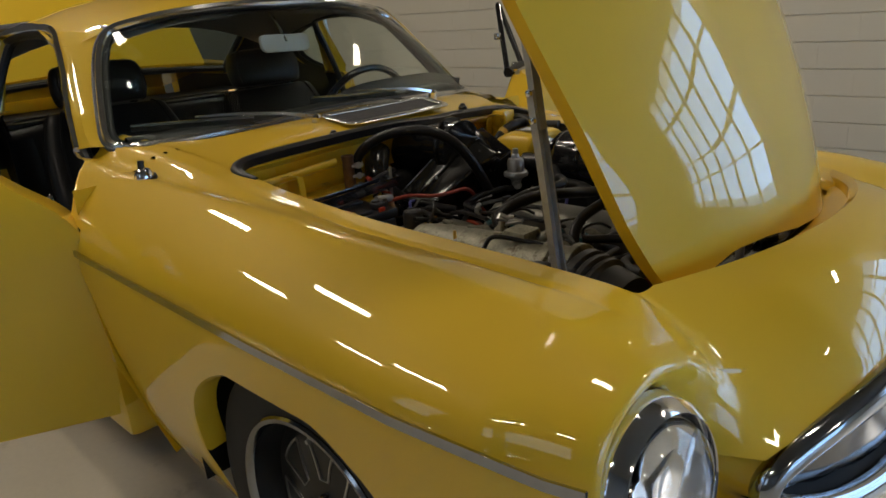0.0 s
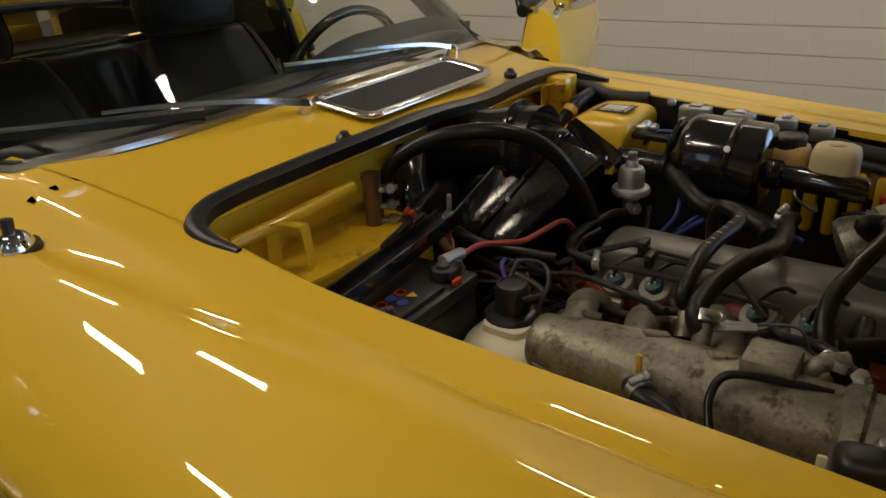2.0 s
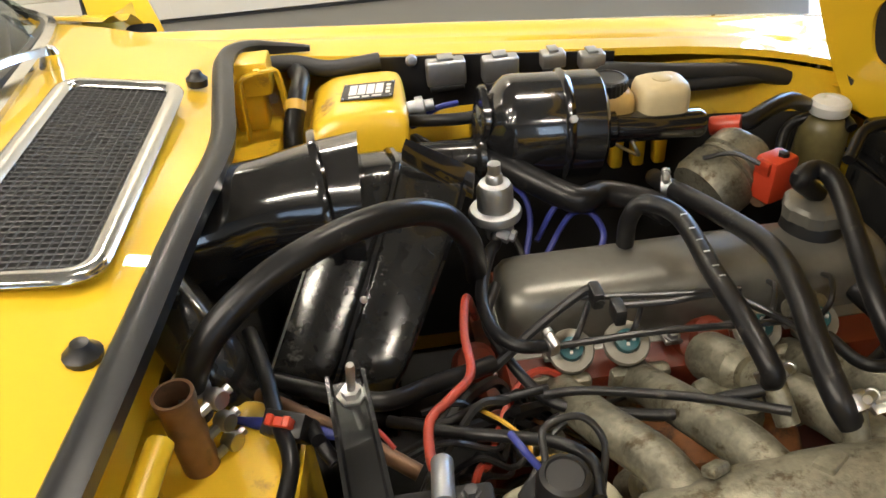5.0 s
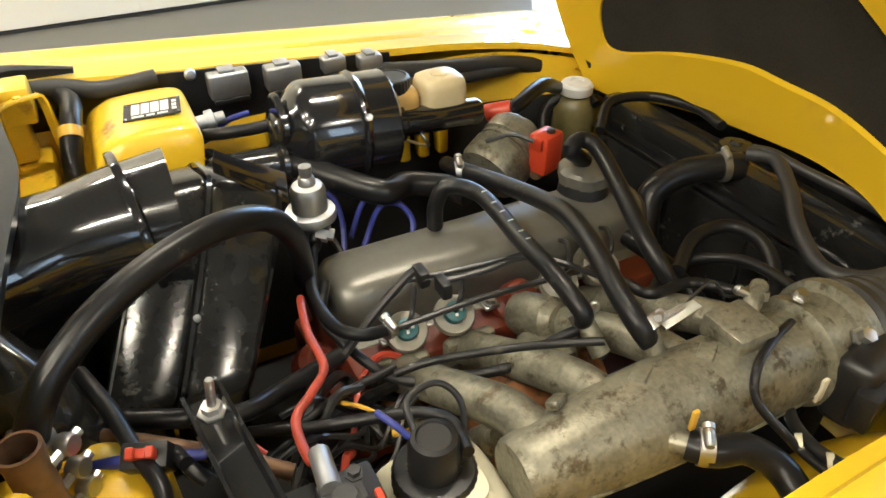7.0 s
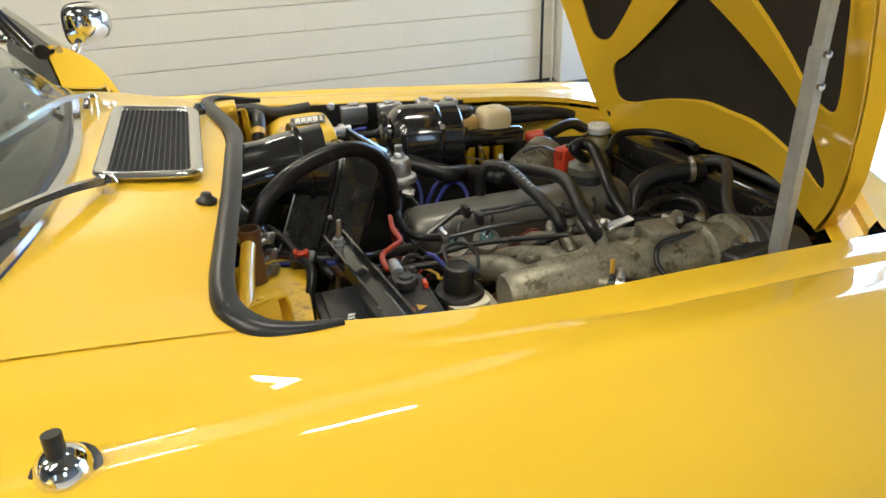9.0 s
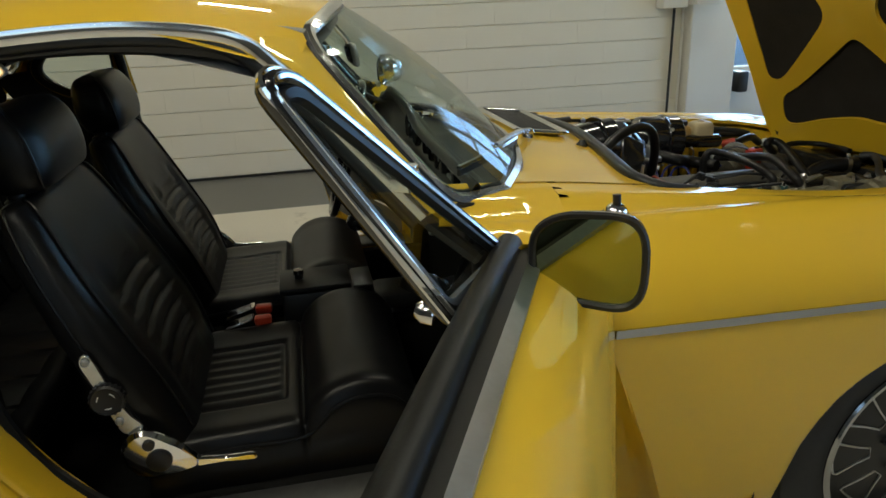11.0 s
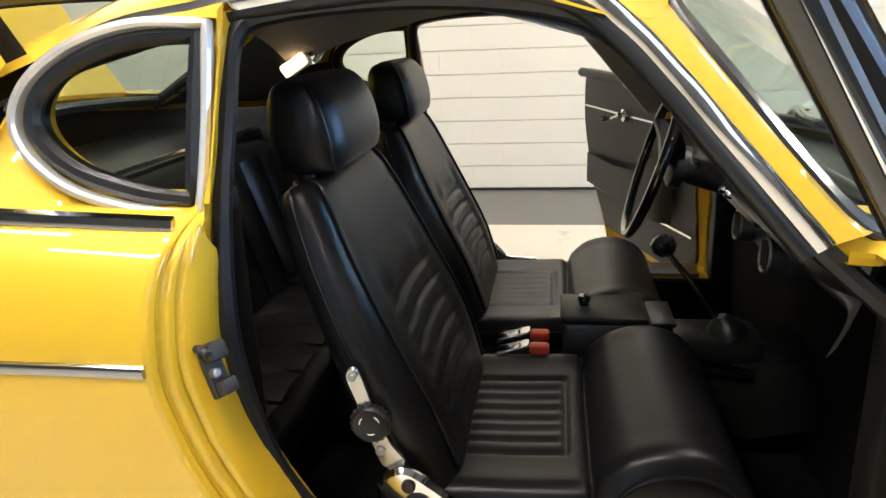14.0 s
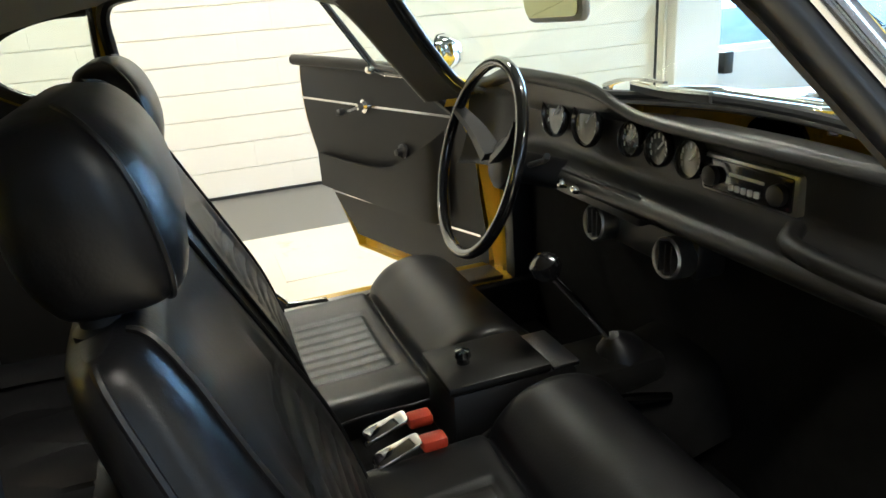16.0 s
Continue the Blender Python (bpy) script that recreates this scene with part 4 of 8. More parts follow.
for y in (-0.30, 0.30):
    part("hinge", boxes((0.455, y - 0.06, 0.60), (0.485, y - 0.04, 0.665), 0.006), YELLOW_BAY, hood)
# prop
top_hook = Vector((0.222, -0.424, 1.123))
foot_p = Vector((0.253, -0.390, 0.733))
d = (top_hook - foot_p).normalized()
prop = part("bonnet_prop", sweep(bmesh.new(), [foot_p - d * 0.05, foot_p + d * 0.28], [(-0.0115, -0.006), (0.0115, -0.006), (0.0115, 0.006), (0.008, 0.006), (0.008, -0.002), (-0.008, -0.002), (-0.008, 0.006), (-0.0115, 0.006)]), GALVANISED, car, "folding galvanised bonnet prop")
part("prop_upper", sweep(bmesh.new(), [foot_p + d * 0.22 + Vector((0, 0.002, 0)), top_hook], [(-0.0085, -0.004), (0.0085, -0.004), (0.0085, 0.007), (-0.0085, 0.007)]), GALVANISED, prop)
for k in (0.235, 0.275):
    part("rivet", lathed([(0.006, 0), (0.005, 0.004), (0, 0.005)], foot_p + d * k + Vector((0, -0.012, 0)), (0, -1, 0), 10), CHROME, prop)
part("prop_hook", lathed([(0.010, -0.004), (0.010, 0.004), (0.005, 0.006)], top_hook, (0, -1, 0), 14), GALVANISED, prop)

# ---- rear body ----


def rear_section(x):
    """From the belt line down the rear quarter to the sill."""
    fin = max(0.0, (-x - 1.7)) * 0.05
    return [(-0.612, 0.925 + fin * 0.6), (-0.70, 0.912 + fin), (-0.755, 0.885 + fin), (-0.785, 0.83 + fin * 0.5), (-0.797, 0.75), (-0.795, 0.64), (-0.785, 0.50), (-0.765, 0.36), (-0.73, 0.22)]


def rear_low(x):
    r = 0.36
    return 0.20 if abs(x + 2.45) > r else max(0.20, 0.30 + math.sqrt(r * r - (x + 2.45) ** 2))


def shut_line(z):
    """Rear edge of the door opening at height z."""
    return float(np.interp(z, [0.20, 0.34, 0.45, 0.55, 0.65, 0.75, 0.85, 0.92, 1.2], [-1.35, -1.43, -1.52, -1.585, -1.632, -1.658, -1.656, -1.640, -1.635]))


for side in (-1, 1):
    bm = bmesh.new()
    rows_ = []
    for x in np.linspace(-1.67, -3.2, 44):
        c = spline(rear_section(x), 60)
        zb = rear_low(x)
        c = c[c[:, 1] >= zb - 0.02]
        n = 26
        s = np.linspace(0, len(c) - 1, n)
        y, z = np.interp(s, np.arange(len(c)), c[:, 0]), np.interp(s, np.arange(len(c)), c[:, 1])
        taper = max(0.0, (-x - 2.5)) ** 2 * 0.25
        rows_.append([(x + (shut_line(k) + 1.67) * np.clip((x + 2.1) / 0.41, 0, 1), (j + taper) * (1 if side < 0 else -1), k) for j, k in zip(y, z)])
    grid(bm, rows_)
    # the jamb folds inwards from the shut line
    jamb = rows_[0]
    s_ = 1 if side < 0 else -1
    fold = lambda z: float(np.clip((0.915 - z) / 0.06, 0, 1))
    # two rolled steps, then the flat face that carries the striker
    steps = spline([(0, 0, 0), (0.007, 0.003, 0), (0.011, 0.009, 0), (0.009, 0.014, 0), (0.011, 0.019, 0), (0.019, 0.022, 0), (0.023, 0.028, 0), (0.022, 0.034, 0), (0.030, 0.038, 0), (0.038, 0.050, 0), (0.042, 0.075, 0), (0.043, 0.110, 0)], 40)
    grid(bm, [[(x + min(dx, 0.020) + max(0, dx - 0.020) * fold(z), y + s_ * (min(dy, 0.012) + max(0, dy - 0.012) * fold(z)), z) for x, y, z in jamb] for dx, dy, _ in steps])
    q = part("rear_quarter", bm, YELLOW, car, "glossy yellow rear quarter panel")
    part("side_trim", sweep(bmesh.new(), [(x, s_ * -0.797, 0.767) for x in np.linspace(-1.656, -2.1, 8)], [(-0.004, -0.008), (0.003, -0.006), (0.005, 0), (0.003, 0.006), (-0.004, 0.008)]), CHROME_TRIM, q, "thin chrome side strip")
    part("belt_trim", sweep(bmesh.new(), [(x, s_ * -(0.720 + (-1.68 - x) * 0.02), 0.908 + (-1.68 - x) * 0.05) for x in np.linspace(-1.642, -2.3, 10)], [(-0.005, -0.012), (0.004, -0.009), (0.007, 0), (0.004, 0.009), (-0.005, 0.012)]), CHROME_TRIM, q, "wide chrome strip under the quarter window")
    # quarter window: glass, rubber and chrome
    qw = [(-1.628, 1.113), (-1.640, 0.918), (-1.71, 0.926), (-1.79, 0.949), (-1.84, 0.984), (-1.856, 1.020), (-1.838, 1.058), (-1.785, 1.092), (-1.71, 1.112)]
    yq = lambda z: s_ * -(0.664 - (z - 0.91) * 0.24)
    o3 = [(x, yq(z), z) for x, z in qw]
    # a straight upright edge with two sharp corners, the rest one sweeping curve
    smooth_o = [Vector(p) for p in spline(o3[1:] + o3[:1], 48)] + [Vector(o3[0]).lerp(Vector(o3[1]), k / 12) for k in range(1, 12)]
    cen = sum(smooth_o, Vector()) / len(smooth_o)
    bm = bmesh.new()
    bm.faces.new([bm.verts.new(p) for p in smooth_o])
    gq = part("quarter_window", bm, CAR_GLASS, q, "tinted quarter window", smooth=False)
    gq.visible_shadow = False
    grow = lambda k, dy: [p + (p - cen).normalized() * k + Vector((0, s_ * dy, 0)) for p in smooth_o]
    part("window_rubber", sweep(bmesh.new(), grow(-0.006, -0.002), ring(0.011, 8), closed=True), RUBBER_SEAL, q)
    part("window_chrome", sweep(bmesh.new(), grow(0.013, -0.011), [(-0.006, -0.0062), (0.004, -0.0062), (0.008, -0.003), (0.008, 0.003), (0.004, 0.0062), (-0.006, 0.0062)], closed=True), SATIN, q, "chrome quarter window frame")
    # panel round the quarter window up to the drip rail
    bm = bmesh.new()
    ringp = grow(0.022, 0.0)
    outer = []
    for p in ringp:
        dirv = (p - cen)
        zo = max(0.905, min(1.16, cen.z + dirv.z * 1.35))
        xo = cen.x + dirv.x * (1.35 if dirv.x < 0 else 1.06)
        if dirv.z > 0.02:
            xr = max(-1.905, min(-1.61, xo))
            zo = float(np.interp(-xr, [1.61, 1.76, 1.86, 1.91], [1.145, 1.118, 1.076, 1.03]))
            xo = xr
            outer.append(Vector((xo, s_ * -0.590, zo)))
        else:
            outer.append(Vector((xo, s_ * -0.705, min(zo, 0.93))))
    grid(bm, [ringp, [a.lerp(b, 0.5) + Vector((0, s_ * -0.008, 0)) for a, b in zip(ringp, outer)], outer], close=True)
    inn = [p + Vector((0, s_ * 0.045, 0)) for p in grow(0.0, 0.0)]
    grid(bm, [ringp, inn], close=True)
    # pillar strip behind the door
    grid(bm, [[(-1.622, s_ * -0.580, 1.142), (-1.630, s_ * -0.63, 1.04), (-1.640, s_ * -0.675, 0.91)], [(-1.614, s_ * -0.578, 1.142), (-1.619, s_ * -0.628, 1.04), (-1.623, s_ * -0.673, 0.91)], [(-1.610, s_ * -0.545, 1.138), (-1.614, s_ * -0.59, 1.04), (-1.617, s_ * -0.64, 0.91)]])
    grid(bm, [[(-1.640, s_ * -0.675, 0.91), (-1.623, s_ * -0.673, 0.91), (-1.617, s_ * -0.64, 0.91)], [(-1.650, s_ * -0.725, 0.885), (-1.632, s_ * -0.71, 0.882), (-1.620, s_ * -0.65, 0.880)], [(-1.662, s_ * -0.757, 0.862), (-1.645, s_ * -0.735, 0.858), (-1.613, s_ * -0.655, 0.852)]])
    part("window_surround", bm, YELLOW, q)
    bm = bmesh.new()
    low_in = [Vector((min(p.x, -1.636), p.y + s_ * 0.030, p.z)) for p in grow(0.012, 0.0)]
    grid(bm, [[p + Vector((0, s_ * 0.012, 0)) for p in grow(-0.010, 0.0)], [p + Vector((0, s_ * 0.02, 0)) for p in grow(-0.012, 0.0)], low_in, [Vector((min(p.x, -1.640), p.y, p.z)) + (p - cen).normalized() * (0.08 if p.x < -1.66 and p.z < cen.z else 0.0) + Vector((0, s_ * 0.01, 0)) for p in low_in]], close=True)
    part("inner_trim", bm, VINYL, q, "black vinyl trim inside the quarter window")
    # striker
    spot = pose(-1.606, s_ * -0.742, 0.745, 0, -24, s_ * -25) @ Matrix.Scale(0.78, 4)
    st = part("door_striker", moved(boxes((-0.010, -0.016, -0.042), (0.004, 0.016, 0.040), 0.004), spot), GUNMETAL, q, "dark toothed metal door striker")
    part("striker_jaw", moved(boxes((0.003, -0.016, 0.012), (0.030, 0.016, 0.040), 0.006), spot), GUNMETAL, st)
    part("striker_jaw", moved(boxes((0.003, -0.014, -0.040), (0.024, 0.014, -0.016), 0.006), spot), GUNMETAL, st)
    for k in range(3):
        part("tooth", moved(lathed([(0.006, 0), (0.006, 0.010), (0.003, 0.013), (0, 0.013)], (0.008 + 0.008 * k, s_ * -0.012, 0.036 - 0.004 * k), (0, -s_, 0.3), 8), spot), GUNMETAL, st)
    part("tooth", moved(lathed([(0.007, 0), (0.007, 0.012), (0.004, 0.015), (0, 0.015)], (0.004, s_ * -0.008, -0.004), (1, 0, 0), 10), spot), ZINC, st)

# rear deck, boot lid standing open, rear screen
part("rear_deck", surf([[(x, t * w, z + 0.02 * (1 - t * t)) for t in np.linspace(-1, 1, 7)] for x, w, z in ((-2.42, 0.66, 0.93), (-2.7, 0.66, 0.91), (-3.2, 0.60, 0.82))], 8, 14), YELLOW, car)
part("tail_panel", surf([[(-3.2 - 0.03 * (1 - t * t), t * 0.62, z) for t in np.linspace(-1, 1, 7)] for z in (0.84, 0.6, 0.3, 0.22)], 6, 10), YELLOW, car)
bl = []
for u in np.linspace(0, 1, 6):
    bl.append([(-2.47 - 0.42 * u, t * (0.50 + 0.03 * u), 0.95 + 0.62 * u + 0.02 * (1 - t * t)) for t in np.linspace(-1, 1, 7)])
part("boot_lid", surf(bl, 12, 16, thick=0.02), YELLOW, car, "yellow boot lid standing open")
rs = [[(-2.00 - 0.40 * u, t * (0.52 + 0.05 * u), 1.165 - 0.235 * u + 0.025 * (1 - t * t)) for t in np.linspace(-1, 1, 9)] for u in (0, 0.35, 0.7, 1)]
rg = part("rear_screen", surf(rs, 10, 18), CAR_GLASS, car, "sloping rear window")
rg.visible_shadow = False
edge_r = net(rs, 10, 18)
loop = [edge_r[0][j] for j in range(18)] + [edge_r[i][-1] for i in range(1, 10)] + [edge_r[-1][j] for j in range(16, -1, -1)] + [edge_r[i][0] for i in range(8, 0, -1)]
part("screen_rubber", sweep(bmesh.new(), loop, ring(0.014, 8), closed=True), RUBBER_SEAL, rg)
for s_ in (-1, 1):
    # sail panel between the rear screen and the quarter window
    a = spline([(-1.90, s_ * 0.605, 1.085), (-1.945, s_ * 0.618, 1.03), (-1.97, s_ * 0.66, 0.95), (-2.2, s_ * 0.68, 0.935), (-2.46, s_ * 0.66, 0.935)], 16)
    b = spline([(-1.98, s_ * 0.535, 1.178), (-2.05, s_ * 0.54, 1.14), (-2.15, s_ * 0.55, 1.07), (-2.3, s_ * 0.565, 0.99), (-2.42, s_ * 0.585, 0.935)], 16)
    bm = bmesh.new()
    grid(bm, [a, (a + b) / 2 + np.array([0, s_ * 0.02, 0.01]), b])
    part("sail_panel", bm, YELLOW, car)
    bm = bmesh.new()
    grid(bm, [a + np.array([0.01, -s_ * 0.05, -0.02]), b + np.array([0.01, -s_ * 0.02, -0.03])])
    part("sail_lining", bm, VINYL, car)

# door openings: rubber seals, sills and front posts
for s_ in (-1, 1):
    line = [(-0.86, 0.655, 0.79), (-0.945, 0.645, 0.866), (-1.02, 0.622, 0.944), (-1.095, 0.593, 1.028), (-1.152, 0.572, 1.086), (-1.22, 0.556, 1.122), (-1.385, 0.550, 1.140), (-1.555, 0.556, 1.132), (-1.610, 0.570, 1.106), (-1.614, 0.614, 1.015), (-1.614, 0.664, 0.89), (-1.606, 0.694, 0.75), (-1.578, 0.694, 0.61), (-1.525, 0.690, 0.51), (-1.465, 0.678, 0.435), (-1.385, 0.675, 0.39)]
    line = [(x, s_ * y, z) for x, y, z in line]
    part("door_seal", sweep(bmesh.new(), spline(line, 90), ring(0.013, 8)), RUBBER_SEAL, car, "soft black door opening seal")
    trim_line = [(x - 0.013, s_ * (-y - 0.011), z - 0.013) for x, y, z in spline(RAIL[:9], 60)]
    part("pillar_trim", sweep(bmesh.new(), trim_line, ring(0.0135, 10)), RUBBER_SEAL, car, "black padded trim inside the pillar")
    lo, hi = sorted((s_ * 0.60, s_ * 0.765))
    sill = part("sill", boxes((-1.62, lo, 0.20), (-0.73, hi, 0.375), 0.02), YELLOW, car)
    lo, hi = sorted((s_ * 0.615, s_ * 0.70))
    part("sill_plate", boxes((-1.40, lo, 0.372), (-0.80, hi, 0.385), 0.004), STEEL, sill, "ribbed aluminium tread plate")
    # rear lower corner of the opening
    c = [(x, s_ * 0.70, z) for x, z in ((-1.66, 0.75), (-1.63, 0.62), (-1.58, 0.52), (-1.50, 0.43), (-1.41, 0.375))]
    bm = bmesh.new()
    c1 = np.array(spline(c, 14))
    grid(bm, [c1 + np.array([-0.05, s_ * 0.09, -0.03]), c1, c1 + np.array([0.0, -s_ * 0.06, 0.0])])
    part("jamb_corner", bm, YELLOW, car)
    # front post with the hinges
    bm = surf([[(-0.72, s_ * 0.765, z), (-0.735, s_ * 0.70, z), (-0.78, s_ * 0.66, z)] for z in (0.30, 0.5, 0.7, 0.82)], 8, 6)
    far = LEFT_SHIFT if s_ > 0 else 0.0
    rear_edge = [Vector((-0.697 + door_line(z), s_ * (0.795 - max(0, 0.45 - z) * 0.25) + far, z)) for z in np.linspace(0.24, 0.72, 10)]
    grid(bm, [rear_edge, [p + Vector((-0.008, s_ * -0.012, 0)) for p in rear_edge], [p + Vector((-0.012, s_ * -0.04, 0)) for p in rear_edge], [p + Vector((-0.05, s_ * -0.075, 0)) for p in rear_edge], [Vector((-0.78, s_ * 0.66, p.z)) for p in rear_edge]])
    post = part("hinge_post", bm, YELLOW, car)
    for z in (0.45, 0.70):
        lo, hi = sorted((s_ * 0.70, s_ * 0.77))
        part("hinge", boxes((-0.735, lo, z - 0.03), (-0.70, hi, z + 0.03), 0.006), YELLOW_BAY, post)

# ---- doors, swung open ----


def build_door(s, angle):
    """A door in its closed place on side s (-1: the right-hand side), then swung about its hinge."""
    turn = Matrix.Translation((-0.70, s * 0.77, 0)) @ Matrix.Rotation(-s * radians(angle), 4, "Z") @ Matrix.Translation((0.70, -s * 0.77, 0))

    def fx(bm):
        return moved(bm, turn)

    def front(z):
        return -0.695 + max(0.0, 0.70 - z) * 0.16 if z < 0.75 else -0.695 - (z - 0.75) * 1.25

    def rear(z):
        return shut_line(z) + 0.006

    def skin(z):
        return float(np.interp(z, [0.25, 0.35, 0.5, 0.64, 0.72, 0.80, 0.85, 0.88, 0.90], [0.705, 0.738, 0.778, 0.796, 0.797, 0.785, 0.765, 0.725, 0.685]))

    zs = [0.26, 0.30, 0.38, 0.48, 0.58, 0.66, 0.72, 0.78, 0.83, 0.86, 0.88, 0.895]
    outer = []
    for z in zs:
        a, b = front(z), rear(z)
        if z < 0.40:
            r = (0.40 - z) / 0.14
            a -= 0.02 * r**2
        outer.append([(a + (b - a) * u, s * (skin(z) - 0.004 * (2 * u - 1) ** 2), z) for u in np.linspace(0, 1, 12)])
    bm = surf(outer, 36, 24)
    g_ = net(outer, 36, 24)
    inner_y = s * 0.668
    for col in (0, -1):
        grid(bm, [[tuple(r[col]) for r in g_], [(r[col][0], r[col][1] * 0.3 + inner_y * 0.7, r[col][2]) for r in g_], [(r[col][0] + (-0.02 if col == 0 else 0.02), inner_y, r[col][2]) for r in g_]])
    grid(bm, [[tuple(p) for p in g_[0]], [(p[0], inner_y, p[2] + 0.01) for p in g_[0]]])
    door = part("door", fx(bm), YELLOW, car, "yellow door swung wide open")
    # inner card
    card = []
    for z in (0.315, 0.34, 0.42, 0.55, 0.70, 0.82, 0.895):
        a, b = front(z) - 0.03, rear(z) + 0.03
        if z < 0.36:
            a, b = a - 0.02, b + 0.02
        card.append([(a + (b - a) * u, s * (0.664 - 0.004 * math.sin(math.pi * u)), z) for u in np.linspace(0, 1, 8)])
    part("door_card", fx(surf(card, 20, 20)), VINYL, door, "black vinyl door card with thin bright lines")
    for z in (0.455, 0.775):
        a, b = front(z) - 0.05, rear(z) + 0.03
        part("card_strip", fx(sweep(bmesh.new(), [(a, s * 0.660, z), ((a + b) / 2, s * 0.656, z), (b, s * 0.660, z)], [(-0.002, -0.0035), (0.002, -0.0035), (0.002, 0.0035), (-0.002, 0.0035)])), CHROME, door, "thin bright strip")
    # map pocket with a raised front part
    pk = [[(x, s * (0.652 - d0), z) for x, d0 in ((-1.53, 0.0), (-1.42, 0.008), (-1.25, 0.018), (-1.05, 0.030), (-0.88, 0.03), (-0.82, 0.0))] for z in (0.47, 0.53, 0.585)]
    for k in range(6):
        up = [0.0, 0.0, 0.0, 0.02, 0.10, 0.15][k]
        pk[2][k] = (pk[2][k][0], pk[2][k][1], 0.59 + up)
        pk[1][k] = (pk[1][k][0], pk[1][k][1], 0.53 + up * 0.5)
    part("door_pocket", fx(surf(pk, 10, 22, thick=0.008)), VINYL, door, "black vinyl map pocket")
    # rolled top edge, belt strip
    part("top_roll", fx(tube([(-0.86, s * 0.655, 0.885), (-1.2, s * 0.652, 0.900), (-1.635, s * 0.655, 0.905)], 0.018, 10, 18)), VINYL, door)
    part("belt_chrome", fx(sweep(bmesh.new(), [(-0.855, s * 0.694, 0.886), (-1.2, s * 0.692, 0.898), (-1.645, s * 0.690, 0.908)], [(-0.008, -0.010), (0.008, -0.010), (0.010, 0.004), (-0.004, 0.012)])), STEEL, door, "bright metal belt strip")
    part("top_cap", fx(sweep(bmesh.new(), [(-0.86, s * 0.676, 0.884), (-1.2, s * 0.674, 0.897), (-1.640, s * 0.672, 0.905)], [(-0.014, -0.006), (0.014, -0.006), (0.014, 0.004), (-0.014, 0.004)])), VINYL, door)
    # winder and handle
    for x, z, ln in ((-1.205, 0.775, 0.075), (-1.02, 0.655, 0.0)):
        w = part("winder" if ln else "door_pull", fx(lathed([(0.022, 0), (0.022, 0.010), (0.012, 0.016), (0.010, 0.032), (0.0, 0.034)], (x, s * 0.655, z), (0, -s, 0), 16)), CHROME if ln else BLACK_PLASTIC, door, "chrome window winder" if ln else "")
        if ln:
            part("crank", fx(sweep(bmesh.new(), [(x, s * 0.628, z), (x - ln * 0.5, s * 0.622, z - 0.012), (x - ln, s * 0.618, z - 0.018)], [(-0.006, -0.004), (0.006, -0.004), (0.006, 0.004), (-0.006, 0.004)])), CHROME, w)
            part("knob", fx(lathed([(0.010, 0), (0.011, 0.018), (0.006, 0.024), (0, 0.025)], (x - ln, s * 0.616, z - 0.018), (0, -s, 0), 12)), BLACK_PLASTIC, w)
    # front vent window in its frame
    y0, y1 = s * 0.672, s * 0.598
    tri3 = [(-0.868, s * 0.652, 0.874), (-1.158, s * 0.512, 1.136), (-1.190, s * 0.506, 1.132), (-1.096, s * 0.634, 0.888)]
    o3 = rounded(tri3, 0.022, 4)
    part("vent_frame", fx(sweep(bmesh.new(), o3, [(0.010 * math.cos(a) * (1.15 - 0.15 * abs(math.sin(a))), 0.008 * math.sin(a)) for a in np.linspace(0, 2 * math.pi, 14, endpoint=False)], closed=True)), BLACK_GLOSS, door, "black vent window frame edged in chrome")
    for k_, dy in ((0.011, 0.004), (0.004, 0.009)):
        part("vent_trim", fx(sweep(bmesh.new(), [p - (sum(o3, Vector()) / len(o3) - p).normalized() * k_ + Vector((0, s * dy, 0)) for p in o3], ring(0.0035, 6), closed=True)), CHROME, door, "thin chrome edge")
    cc = sum(o3, Vector()) / len(o3)
    part("vent_rubber", fx(sweep(bmesh.new(), [p + (cc - p).normalized() * 0.016 for p in o3], ring(0.008, 6), closed=True)), RUBBER_SEAL, door)
    bm = bmesh.new()
    bm.faces.new([bm.verts.new(p) for p in o3])
    vg = part("vent_glass", fx(bm), CAR_GLASS, door, smooth=False)
    vg.visible_shadow = False
    part("vent_catch", fx(boxes((-1.028, s * 0.566 - 0.012, 1.000), (-0.992, s * 0.566 + 0.012, 1.026), 0.004)), CHROME, door, "chrome vent window catch")
    part("vent_knob", fx(lathed([(0.012, 0), (0.013, 0.012), (0.008, 0.02), (0, 0.021)], (-1.085, s * 0.612, 0.893), (0, -s, 0.2), 12)), CHROME, door)
    # mirror on the door
    mb = Vector((-0.925, s * 0.728, 0.846))
    foot_m = part("door_mirror", fx(lathed([(0.024, -0.01), (0.022, 0.008), (0.012, 0.02), (0.010, 0.05)], mb, (0.1, s * 0.5, 0.8), 16)), CHROME, door, "chrome door mirror")
    return door, foot_m, turn


door_r, mirror_foot_r, turn_r = build_door(-1, 65)
door_l, mirror_foot_l, turn_l = build_door(1, 71)


